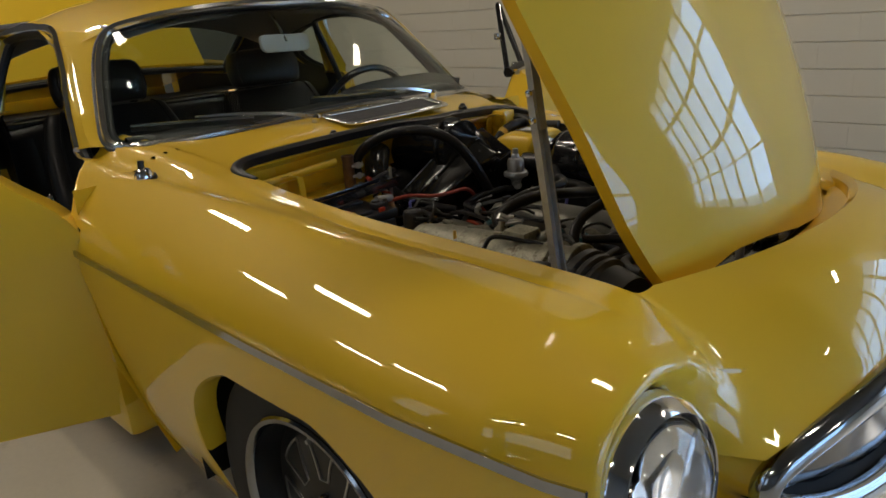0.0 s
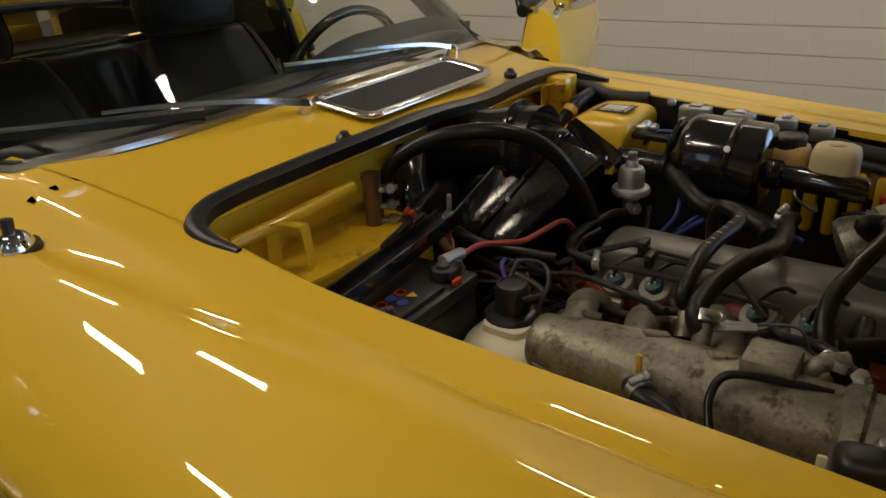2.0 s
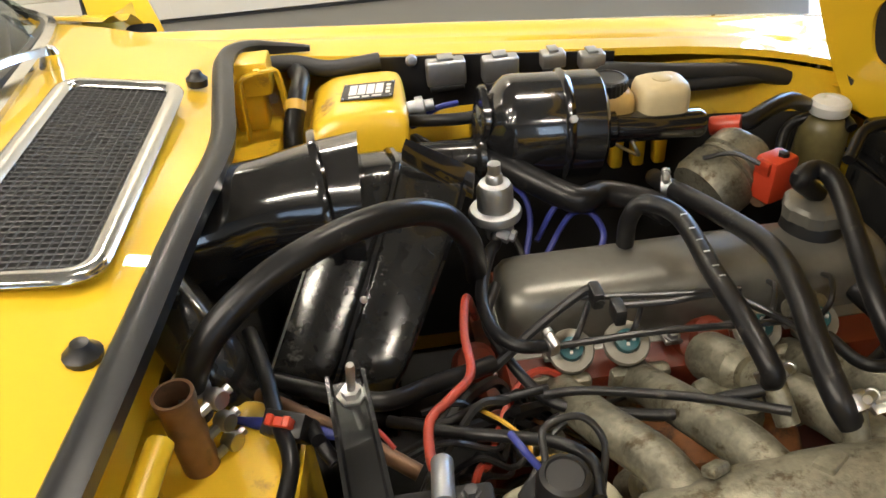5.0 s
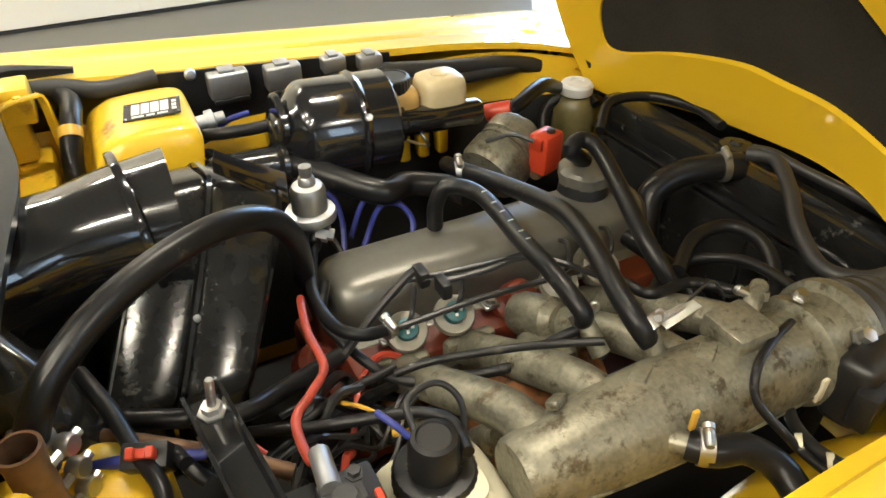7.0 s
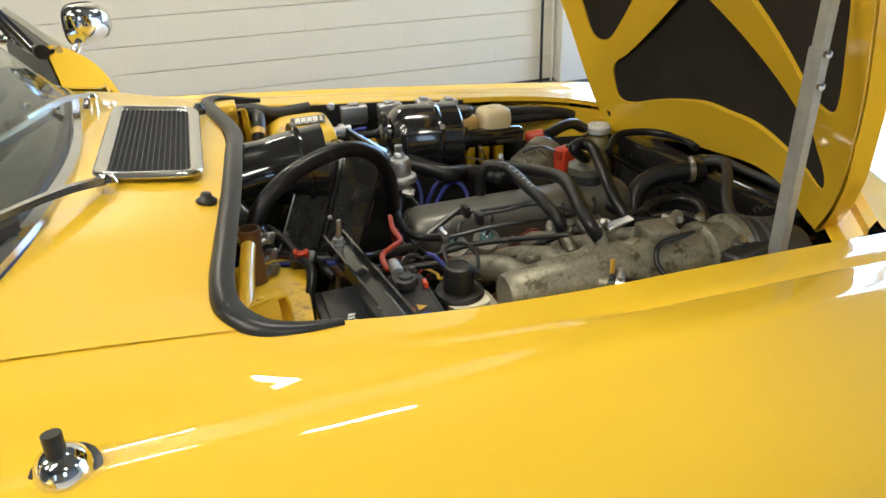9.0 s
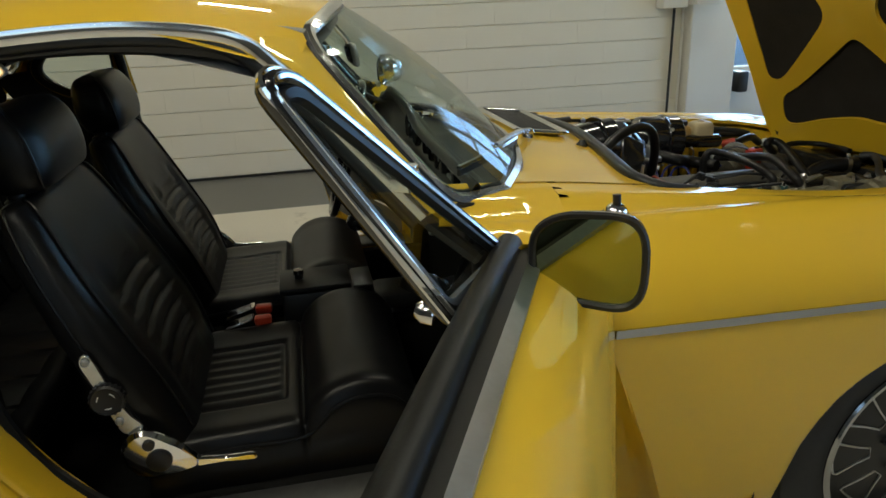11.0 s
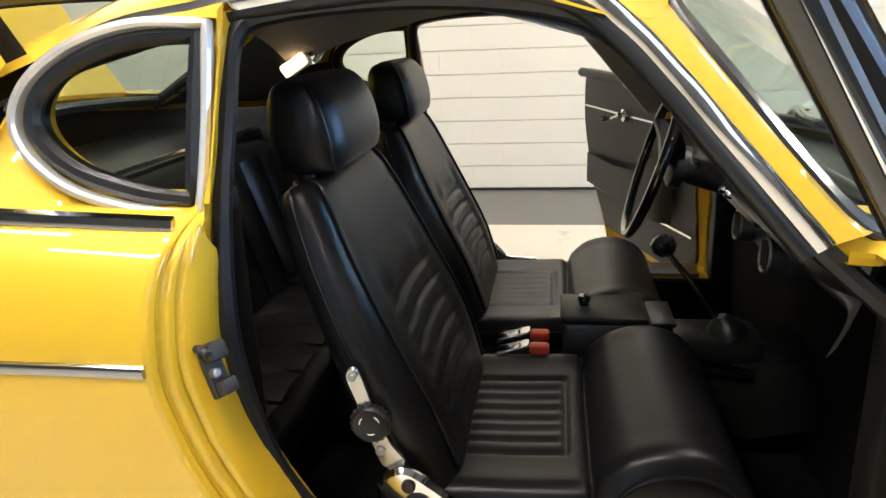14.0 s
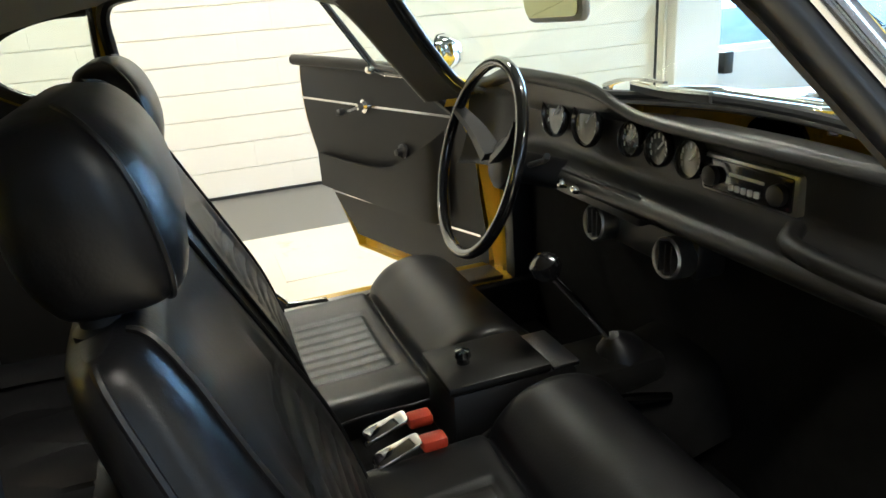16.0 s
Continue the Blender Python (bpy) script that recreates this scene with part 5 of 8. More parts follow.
# mirror heads
def mirror_head(foot_part, at, facing, w, h):
    q = Vector((0, 0, 1)).rotation_difference(Vector(facing).normalized())
    side_v = Vector(facing).cross(Vector((0, 0, 1))).normalized()
    up_v = side_v.cross(Vector(facing)).normalized()
    o = []
    for a in np.linspace(0, 2 * math.pi, 40, endpoint=False):
        ca, sa = math.cos(a), math.sin(a)
        o.append((w * math.copysign(abs(ca) ** 0.62, ca), h * math.copysign(abs(sa) ** 0.68, sa) * (1 - 0.16 * ca)))
    n = Vector(facing).normalized()
    P = lambda k, dd: [Vector(at) + side_v * a * k + up_v * b * k + n * dd for a, b in o]
    bm = bmesh.new()
    vs = grid(bm, [P(0.93, 0.004), P(1.0, 0.006), P(1.03, 0.0), P(1.0, -0.012), P(0.85, -0.032), P(0.5, -0.046), P(0.05, -0.05)], close=True)
    bm.faces.new(vs[-1])
    part("mirror_shell", bm, CHROME, door_r if foot_part is mirror_foot_r else door_l, "chrome mirror shell")
    bm = bmesh.new()
    bm.faces.new([bm.verts.new(p) for p in P(0.96, 0.003)])
    part("mirror_glass", bm, MIRROR_GLASS, door_r if foot_part is mirror_foot_r else door_l, "greenish mirror glass", smooth=False)
    bm = bmesh.new()
    sweep(bm, P(0.985, 0.005), ring(0.0045, 6), closed=True)
    part("mirror_rim", bm, BLACK_PLASTIC, door_r if foot_part is mirror_foot_r else door_l)


part("mirror_stalk", tube([(-0.858, -0.935, 0.828), (-0.848, -0.945, 0.846), (-0.832, -0.965, 0.866), (-0.815, -0.985, 0.885)], 0.011, 12, 12, scale=list(np.linspace(1.7, 0.9, 12))), CHROME, door_r, "chrome mirror stalk")
mirror_head(mirror_foot_r, (-0.822, -1.000, 0.911), (-0.58, -0.81, 0.02), 0.064, 0.053)
mirror_head(mirror_foot_l, (-0.767, 1.03, 0.926), (-0.75, 0.62, 0.02), 0.066, 0.050)

# ---- wheels ----


def build_wheel(x, s):
    at, ax = Vector((x, s * 0.655, 0.312)), (0, s, 0)
    bm = lathed([(0.195, -0.075), (0.205, -0.083), (0.26, -0.088), (0.298, -0.078), (0.310, -0.058), (0.312, 0.0), (0.310, 0.058), (0.298, 0.078), (0.26, 0.088), (0.205, 0.083), (0.195, 0.075)], at, ax, 48, False)
    tyre = part("wheel", bm, TYRE, car, "black tyre on a sports rim")
    part("rim", lathed([(0.212, 0.080), (0.213, 0.087), (0.209, 0.091), (0.201, 0.090), (0.197, 0.084), (0.195, 0.070)], at, ax, 56, False), CHROME_TRIM, tyre, "chrome outer rim ring")
    part("rim_barrel", lathed([(0.196, 0.080), (0.192, 0.055), (0.186, 0.03), (0.180, 0.0)], at, ax, 48, False), RIM_BLACK, tyre)
    part("rim_disc", lathed([(0.186, 0.030), (0.172, 0.034), (0.150, 0.040), (0.09, 0.050), (0.05, 0.054), (0.0, 0.054)], at, ax, 40), RIM_BLACK, tyre, "black painted wheel centre")
    part("hub_cap", lathed([(0.030, 0.050), (0.029, 0.068), (0.020, 0.075), (0.0, 0.077)], at, ax, 24), CHROME_TRIM, tyre)
    for k in range(5):
        a = 2 * math.pi * k / 5 + 0.3
        c = Vector((math.cos(a), 0, math.sin(a)))
        part("wheel_nut", lathed([(0.010, 0.048), (0.010, 0.066), (0.006, 0.072), (0, 0.072)], at + c * 0.054, ax, 10), CHROME_TRIM, tyre)
    prof = [(-0.0015, -0.0018), (0.0015, -0.0018), (0.0015, 0.0018), (-0.0015, 0.0018)]
    for k in range(8):
        a = 2 * math.pi * k / 8 + 0.1
        on = lambda r, w: at + Vector((math.cos(a + w) * r, s * float(np.interp(r, [0.05, 0.09, 0.15, 0.172], [0.0555, 0.0515, 0.0415, 0.036])), math.sin(a + w) * r))
        fan = [on(0.082, -0.14), on(0.110, -0.17), on(0.150, -0.22)] + [on(0.156, w) for w in np.linspace(-0.2, 0.26, 6)] + [on(0.150, 0.28), on(0.110, 0.19), on(0.082, 0.12)]
        part("spoke_edge", sweep(bmesh.new(), fan, prof, closed=True), STEEL, tyre, "thin bright line round a black wheel segment")
    part("valve_stem", tube([at + Vector((0.02, s * 0.06, 0.186)), at + Vector((0.02, s * 0.092, 0.19))], 0.004, 3, 6), ZINC, tyre)


for x in (0.0, -2.45):
    for s in (-1, 1):
        build_wheel(x, s)
        # wheel house behind the arch, its shade put in as a near-black colour
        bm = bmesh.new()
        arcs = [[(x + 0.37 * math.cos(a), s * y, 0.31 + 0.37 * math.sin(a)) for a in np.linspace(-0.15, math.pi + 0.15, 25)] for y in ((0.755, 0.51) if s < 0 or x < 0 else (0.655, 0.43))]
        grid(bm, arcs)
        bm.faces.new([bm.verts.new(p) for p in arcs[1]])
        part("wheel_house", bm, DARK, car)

# ---- interior ----
part("cabin_floor", boxes((-2.0, -0.62, 0.20), (-0.72, 0.62, 0.25), 0.01), CARPET, car, "black carpet")
part("transmission_tunnel", surf([[(x, y, z + dz) for y, dz in ((-0.14, -0.13), (-0.11, -0.03), (-0.06, 0.0), (0.06, 0.0), (0.11, -0.03), (0.14, -0.13))] for x, z in ((-1.75, 0.39), (-1.2, 0.40), (-0.9, 0.43), (-0.70, 0.47))], 10, 16), CARPET, car, "black carpeted tunnel")
part("firewall", boxes((-0.72, -0.70, 0.22), (-0.67, 0.70, 0.80), 0.01), CARPET, car)
for s_ in (-1, 1):
    lo, hi = sorted((s_ * 0.60, s_ * 0.655))
    part("kick_panel", boxes((-0.86 if s_ < 0 else -0.775, lo, 0.24), (-0.70, hi, 0.80), 0.01), VINYL, car)
    lo, hi = sorted((s_ * 0.575, s_ * 0.61))
    part("sill_carpet", boxes((-1.6, lo, 0.22), (-0.72, hi, 0.375), 0.01), CARPET, car)
    # rear side panel behind the door
    bm = surf([[(-1.60, s_ * 0.64, z), (-1.75, s_ * 0.655, z), (-2.1, s_ * 0.63, z)] for z in (0.25, 0.5, 0.72, 0.905)], 8, 8)
    part("rear_side_panel", bm, VINYL, car, "black vinyl rear side panel")


def ribbed(bm, frame_, w, h, n, depth=0.007, margin=0.012):
    """Rounded ribs across a panel. frame_: origin, along, up, out."""
    o, a, u, out = (Vector(v) for v in frame_)
    for k in range(n):
        b0 = o + u * (h * k / n)
        rows_ = []
        for v in np.linspace(0, 1, 7):
            rows_.append([b0 + u * (h / n * v) + a * (w * t) + out * (depth * (1 - abs(2 * v - 1) ** 2.5)) for t in np.linspace(0, 1, 5)])
        grid(bm, rows_)
    return bm


def cushion(rows_, nu, nv):
    return surf(rows_, nu, nv)


def build_seat(yc, back=0.0):
    """A front seat; yc: its middle line."""
    # backrest: closed padded shell that leans back, its pleats sunk into the front
    spine = [(-1.405, 0.43), (-1.445, 0.56), (-1.495, 0.68), (-1.540, 0.79), (-1.568, 0.862), (-1.580, 0.893), (-1.584, 0.902)]
    half = [0.225, 0.248, 0.247, 0.230, 0.206, 0.190, 0.172]
    thick = [0.062, 0.064, 0.058, 0.050, 0.044, 0.034, 0.014]
    cols = 56
    rows_ = []
    for (x, z), w, t in zip(spine, half, thick):
        n_ = Vector((0.95, 0, 0.31))
        loop = []
        for a in np.linspace(0, 2 * math.pi, cols, endpoint=False):
            ca, sa = math.cos(a), math.sin(a)
            yy = w * math.copysign(abs(ca) ** 0.6, ca)
            dd = t * math.copysign(abs(sa) ** 0.75, sa)
            if sa > 0:
                dd *= 0.78 + 0.42 * (abs(yy) / w) ** 2.2
            loop.append(Vector((x, yc + yy, z)) + n_ * dd)
        rows_.append(loop)
    dense = np.stack([spline([r[j] for r in rows_], 200) for j in range(cols)], 1)
    for i in range(200):
        for j in range(1, cols // 2):
            x, y, z = dense[i][j]
            v = abs(y - yc)
            top = 0.735 - 0.02 * (v / 0.12)
            inside = np.clip((0.125 - v) / 0.02, 0, 1) * np.clip((top - z) / 0.012, 0, 1) * np.clip((z - 0.50) / 0.02, 0, 1)
            k = ((z + 0.10 * v * v / 0.12) / 0.034) % 1.0
            groove = 0.0095 * math.exp(-((min(k, 1 - k)) / 0.12) ** 2) * inside
            rim_ = 0.006 * math.exp(-((v - 0.125) / 0.006) ** 2) * np.clip((0.80 - z) / 0.05, 0, 1) + 0.006 * math.exp(-((z - top) / 0.006) ** 2) * np.clip((0.125 - v) / 0.01, 0, 1)
            dense[i][j] -= np.array((0.95, 0, 0.31)) * (groove + rim_)
    bm = bmesh.new()
    vs = grid(bm, dense, close=True)
    bm.faces.new(vs[0])
    bm.faces.new(vs[-1])
    seat = part("front_seat", bm, LEATHER, car, "black leather bucket seat with headrest", angle=70)
    # piping round the edge of the backrest front
    for sg in (-1, 1):
        jj = 7 if sg > 0 else cols // 2 - 7
        part("piping", tube([tuple(dense[i][jj] + np.array((0.003, 0, 0.001))) for i in range(8, 192, 12)], 0.0032, 40, 6), LEATHER, seat)
        jj = 0 if sg > 0 else cols // 2
        part("piping", tube([tuple(dense[i][jj]) for i in range(8, 192, 12)], 0.0032, 40, 6), LEATHER, seat)
    # headrest on two posts
    rows_ = []
    for (x, z), w, t in zip([(-1.562, 0.912), (-1.566, 0.920), (-1.574, 0.958), (-1.582, 1.006), (-1.590, 1.037), (-1.594, 1.047)], (0.115, 0.136, 0.146, 0.143, 0.128, 0.085), (0.030, 0.046, 0.055, 0.050, 0.034, 0.012)):
        loop = []
        for a in np.linspace(0, 2 * math.pi, 40, endpoint=False):
            ca, sa = math.cos(a), math.sin(a)
            loop.append(Vector((x + t * math.copysign(abs(sa) ** 0.62, sa), yc - 0.01 + w * math.copysign(abs(ca) ** 0.36, ca), z + 0.12 * t * sa)))
        rows_.append(loop)
    dense_h = np.stack([spline([r[j] for r in rows_], 30) for j in range(40)], 1)
    bm = bmesh.new()
    vs = grid(bm, dense_h, close=True)
    bm.faces.new(vs[0])
    bm.faces.new(vs[-1])
    part("headrest", bm, LEATHER, seat, "rounded black leather headrest", angle=70)
    for jj in (4, 16):
        part("headrest_seam", tube([tuple(dense_h[i][jj] + np.array((0.001, 0, 0))) for i in range(1, 29, 3)], 0.0026, 24, 6), LEATHER, seat)
    for sg in (-1, 1):
        part("headrest_post", tube([(-1.582, yc - 0.01 + sg * 0.105, 0.86), (-1.582, yc - 0.01 + sg * 0.105, 0.935)], 0.0065, 4, 10), CHROME, seat)
        part("post_collar", lathed([(0.020, 0), (0.020, 0.012), (0.014, 0.016), (0.014, 0.026), (0.009, 0.028)], (-1.582, yc - 0.01 + sg * 0.105, 0.888), (-0.05, 0, 1), 14), BLACK_PLASTIC, seat)
    # seat cushion with a raised front roll
    prof = [(-1.45, 0.30), (-1.44, 0.45), (-1.38, 0.470), (-1.28, 0.474), (-1.19, 0.478), (-1.168, 0.474), (-1.152, 0.496), (-1.115, 0.528), (-1.06, 0.543), (-1.005, 0.534), (-0.965, 0.505), (-0.945, 0.46), (-0.955, 0.41), (-0.99, 0.30)]
    ctrl_ = []
    for t in (-1.0, -0.99, -0.95, -0.86, -0.6, 0.0, 0.6, 0.86, 0.95, 0.99, 1.0):
        side_drop = {1.0: 0.20, 0.99: 0.075, 0.95: 0.022}.get(abs(t), 0.0)
        dish = 0.014 * (1 - abs(t) ** 2)
        ctrl_.append([(x, yc + t * 0.240, max(0.28, z - side_drop - (dish if x < -1.16 else dish * 0.5))) for x, z in prof])
    g_ = net(ctrl_, 180, 200)
    for r in g_:
        for p in r:
            v = abs(p[1] - yc)
            if -1.40 < p[0] < -1.17 and p[2] > 0.42:
                inside = np.clip((0.118 - v) / 0.008, 0, 1) * np.clip((p[0] + 1.395) / 0.012, 0, 1) * np.clip((-1.208 - p[0]) / 0.008, 0, 1)
                k = ((p[1] - yc) / 0.034 + 0.5) % 1.0
                p[2] -= 0.0065 * math.exp(-((min(k, 1 - k)) / 0.14) ** 2) * inside
                p[2] -= 0.006 * math.exp(-((v - 0.121) / 0.005) ** 2) * np.clip((-1.198 - p[0]) / 0.008, 0, 1) + 0.006 * math.exp(-((p[0] + 1.203) / 0.005) ** 2) * np.clip((0.125 - v) / 0.01, 0, 1)
            if p[2] > 0.40:
                p[2] -= 0.008 * math.exp(-((p[0] + 1.166) / 0.006) ** 2)
    bm = bmesh.new()
    grid(bm, g_)
    part("seat_cushion", bm, LEATHER, seat, "black leather cushion with a raised front roll", angle=70)
    for sg in (-1, 1):
        part("piping", tube([(-1.43, yc + sg * 0.238, 0.432), (-1.30, yc + sg * 0.239, 0.448), (-1.17, yc + sg * 0.239, 0.450), (-1.11, yc + sg * 0.239, 0.500), (-1.06, yc + sg * 0.239, 0.516), (-1.0, yc + sg * 0.239, 0.505), (-0.955, yc + sg * 0.237, 0.445)], 0.003, 40, 6), LEATHER, seat)
    # recliner on the outer side
    so = -1 if yc < 0 else 1
    y0 = yc + so * 0.256
    arm_ = [(-1.498, 0.674), (-1.488, 0.678), (-1.481, 0.667), (-1.462, 0.602), (-1.444, 0.557), (-1.424, 0.532), (-1.440, 0.517), (-1.460, 0.524), (-1.474, 0.567), (-1.486, 0.612), (-1.502, 0.662)]
    part("recliner_plate", slab(rounded([(x, y0, z) for x, z in arm_], 0.008, 3), (0, so * 0.006, 0), 0.002), BRIGHT_PLATE, seat, "bright plated recliner plate")
    knob = part("recliner_knob", lathed([(0.027, 0.004), (0.027, 0.014), (0.0235, 0.017), (0.020, 0.0155), (0, 0.0155)], (-1.470, y0, 0.595), (0, so, 0), 28), BLACK_PLASTIC, seat, "flat black ribbed recliner knob")
    for k in range(20):
        a = 2 * math.pi * k / 20
        part("rib", boxes((-1.470 + 0.0272 * math.cos(a) - 0.0016, y0 + min(so * 0.004, so * 0.014), 0.595 + 0.0272 * math.sin(a) - 0.0016), (-1.470 + 0.0272 * math.cos(a) + 0.0016, y0 + max(so * 0.004, so * 0.014), 0.595 + 0.0272 * math.sin(a) + 0.0016)), BLACK_PLASTIC, knob, smooth=False)
    for a0 in (0.4, 2.4, 4.4):
        part("dial_mark", tube([(-1.470 + 0.0145 * math.cos(a), y0 + so * 0.0157, 0.595 + 0.0145 * math.sin(a)) for a in np.linspace(a0, a0 + 0.7, 6)], 0.0009, 8, 5), WHITE_PAINT, knob)
    dome = [(-1.462, 0.512), (-1.444, 0.528), (-1.424, 0.532), (-1.400, 0.520), (-1.370, 0.496), (-1.342, 0.464), (-1.344, 0.449), (-1.377, 0.440), (-1.422, 0.436), (-1.450, 0.444), (-1.466, 0.472), (-1.468, 0.494)]
    cover = part("recliner_cover", slab(rounded([(x, y0 + so * 0.004, z) for x, z in dome], 0.010, 4), (0, so * 0.018, 0), 0.007), CHROME, seat, "polished chrome recliner cover")
    part("recliner_hub", lathed([(0.021, 0.012), (0.021, 0.025), (0.018, 0.027), (0, 0.027)], (-1.408, y0, 0.474), (0, so, 0), 24), BLACK_PLASTIC, cover)
    part("recliner_hub", lathed([(0.010, 0.012), (0.010, 0.025), (0.008, 0.027), (0, 0.027)], (-1.420, y0, 0.506), (0, so, 0), 16), BLACK_PLASTIC, cover)
    for x, z, r in ((-1.491, 0.664, 0.0065), (-1.460, 0.550, 0.0065)):
        part("bolt", lathed([(r, 0.004), (r, 0.010), (r * 0.6, 0.012), (0, 0.012)], (x, y0, z), (0, so, 0), 10), ZINC, seat)
    part("recliner_lever", slab(rounded([(x, y0 + so * 0.008, z) for x, z in ((-1.357, 0.464), (-1.302, 0.458), (-1.254, 0.456), (-1.250, 0.446), (-1.302, 0.448), (-1.352, 0.450))], 0.004, 2), (0, so * 0.012, 0), 0.003), CHROME, seat, "chrome tilt lever")
    if back:
        for ob in [seat] + list(seat.children_recursive):
            ob.data.transform(Matrix.Translation((-back, 0, -0.012)))
    return seat


build_seat(-0.335)
build_seat(0.300, 0.02)

# rear bench and its backrest
rb = part("rear_bench", surf([[(x, t * 0.58, z - 0.03 * abs(t) ** 4) for t in np.linspace(-1, 1, 9)] for x, z in ((-1.70, 0.36), (-1.715, 0.43), (-1.85, 0.455), (-1.97, 0.45))], 12, 24), LEATHER, car, "small black leather rear bench")
part("rear_backrest", surf([[(x, t * 0.58, z - 0.02 * abs(t) ** 4) for t in np.linspace(-1, 1, 9)] for x, z in ((-1.95, 0.44), (-2.00, 0.60), (-2.05, 0.78), (-2.09, 0.825), (-2.14, 0.83))], 14, 24), LEATHER, rb)
bm = bmesh.new()
for k in range(9):
    y = -0.5 + k * 0.125
    ribbed(bm, ((-1.945, y - 0.055, 0.46), (-0.105 / 0.34, 0, 0.323 / 0.34), (0, 1, 0), (0.95, 0, 0.3)), 0.34, 0.11, 1, 0.009)
    ribbed(bm, ((-1.73, y - 0.055, 0.446), (-1, 0, 0.03), (0, 1, 0), (0, 0, 1)), 0.22, 0.11, 1, 0.006)
part("bench_pleats", bm, LEATHER, rb)
part("parcel_shelf", boxes((-2.50, -0.62, 0.80), (-2.10, 0.62, 0.84), 0.01), VINYL, car, "black parcel shelf")
part("shelf_strip", tube([(-2.095, -0.56, 0.845), (-2.095, 0.0, 0.85), (-2.095, 0.56, 0.845)], 0.006, 10, 6), CHROME, car)
for s_ in (-1, 1):
    lo, hi = sorted((s_ * 0.600, s_ * 0.612))
    part("rear_lining", boxes((-2.98, lo, 0.45), (-2.06, hi, 0.900), 0.004), VINYL, car)
at_l = pose(-1.952, 0.540, 1.020, 0, -32, 0)
lamp_i = part("interior_lamp", moved(boxes((-0.046, 0.0, -0.022), (0.046, 0.030, 0.022), 0.008), at_l), WHITE_PAINT, car, "lit interior lamp on the rear pillar")
part("lamp_lens", moved(boxes((-0.040, -0.010, -0.017), (0.040, 0.002, 0.017), 0.006), at_l), LAMP_GLOW, lamp_i, "glowing warm lens")
# sun visors and inner mirror
for s_ in (-1, 1):
    part("sun_visor", slab(rounded([(-1.085, s_ * 0.10, 1.150), (-1.085, s_ * 0.48, 1.128), (-1.215, s_ * 0.48, 1.150), (-1.215, s_ * 0.10, 1.172)], 0.02, 4), (0.004, 0, 0.016), 0.004), HEADLINER, car, "pale folded-up sun visor")
im = part("inner_mirror", slab(rounded([(-0.985, -0.095, 1.045), (-0.985, 0.075, 1.040), (-0.992, 0.078, 1.090), (-0.992, -0.098, 1.095)], 0.022, 5), (0.012, 0, 0.0), 0.004), material("mirror_back", (0.55, 0.55, 0.52), 0.5), car, "pale inner mirror")
part("mirror_glass", slab(rounded([(-0.988, -0.085, 1.052), (-0.988, 0.065, 1.047), (-0.994, 0.068, 1.083), (-0.994, -0.088, 1.088)], 0.018, 5), (-0.002, 0, 0)), MIRROR_GLASS, im, smooth=False)
part("mirror_stem", tube([(-0.975, -0.01, 1.07), (-1.00, -0.01, 1.11), (-1.045, -0.01, 1.165)], 0.006, 8, 8), CHROME, im)

# ---- dashboard ----
dash_prof = lambda y: [(-0.705, 0.868), (-0.74, 0.882), (-0.80, 0.892 + hump(y) * 0.5), (-0.836, 0.893 + hump(y)), (-0.850, 0.885 + hump(y)), (-0.846, 0.876 + hump(y) * 0.9), (-0.812, 0.873 + hump(y) * 0.6), (-0.796, 0.860 + hump(y) * 0.3), (-0.791, 0.815), (-0.794, 0.775), (-0.832, 0.754), (-0.846, 0.738), (-0.838, 0.722), (-0.80, 0.712), (-0.74, 0.706)]


def hump(y):
    """The cowl over the instruments rises in front of the driver."""
    return 0.040 / (1 + math.exp(-(y - 0.06) * 26)) * (1 / (1 + math.exp((y - 0.52) * 30)))


ctrl = []
for y in np.r_[np.linspace(-0.585, -0.05, 7), np.linspace(0.0, 0.60, 13)]:
    back_x = min(-0.705, float(screen_foot(y)[0]) - 0.012)
    ctrl.append([(min(x, back_x - 0.006 * k), y * (0.96 if k < 3 else 1), min(z, float(screen_foot(y)[1]) - 0.022) if k < 3 else z) for k, (x, z) in enumerate(dash_prof(y))])
dash = part("dashboard", surf(ctrl, 60, 50), DASH_VINYL, car, "padded black dashboard")


def dial(y, z, r, face, label=""):
    at = Vector((-0.800, y, z))
    d_ = part("gauge", lathed([(r, 0.0), (r, 0.010), (r * 0.94, 0.014), (r * 0.88, 0.010), (r * 0.86, 0.004)], at, (-1, 0, 0.12), 28), BLACK_GLOSS, dash, label or "round black gauge")
    part("gauge_face", lathed([(r * 0.87, 0.0045), (0.0, 0.0046)], at, (-1, 0, 0.12), 28), face, dash)
    for k in range(9):
        a = math.pi * (1.15 - 1.3 * k / 8)
        c = at + Vector((-0.0062, math.cos(a) * r * 0.68, math.sin(a) * r * 0.68))
        part("gauge_mark", boxes((c.x - 0.0008, c.y - 0.0016, c.z - 0.004), (c.x, c.y + 0.0016, c.z + 0.004)), LABEL_WHITE, dash, smooth=False)
    part("needle", sweep(bmesh.new(), [at + Vector((-0.008, 0, 0)), at + Vector((-0.008, -r * 0.45, r * 0.45))], ring(0.0016, 5)), LABEL_WHITE, dash)


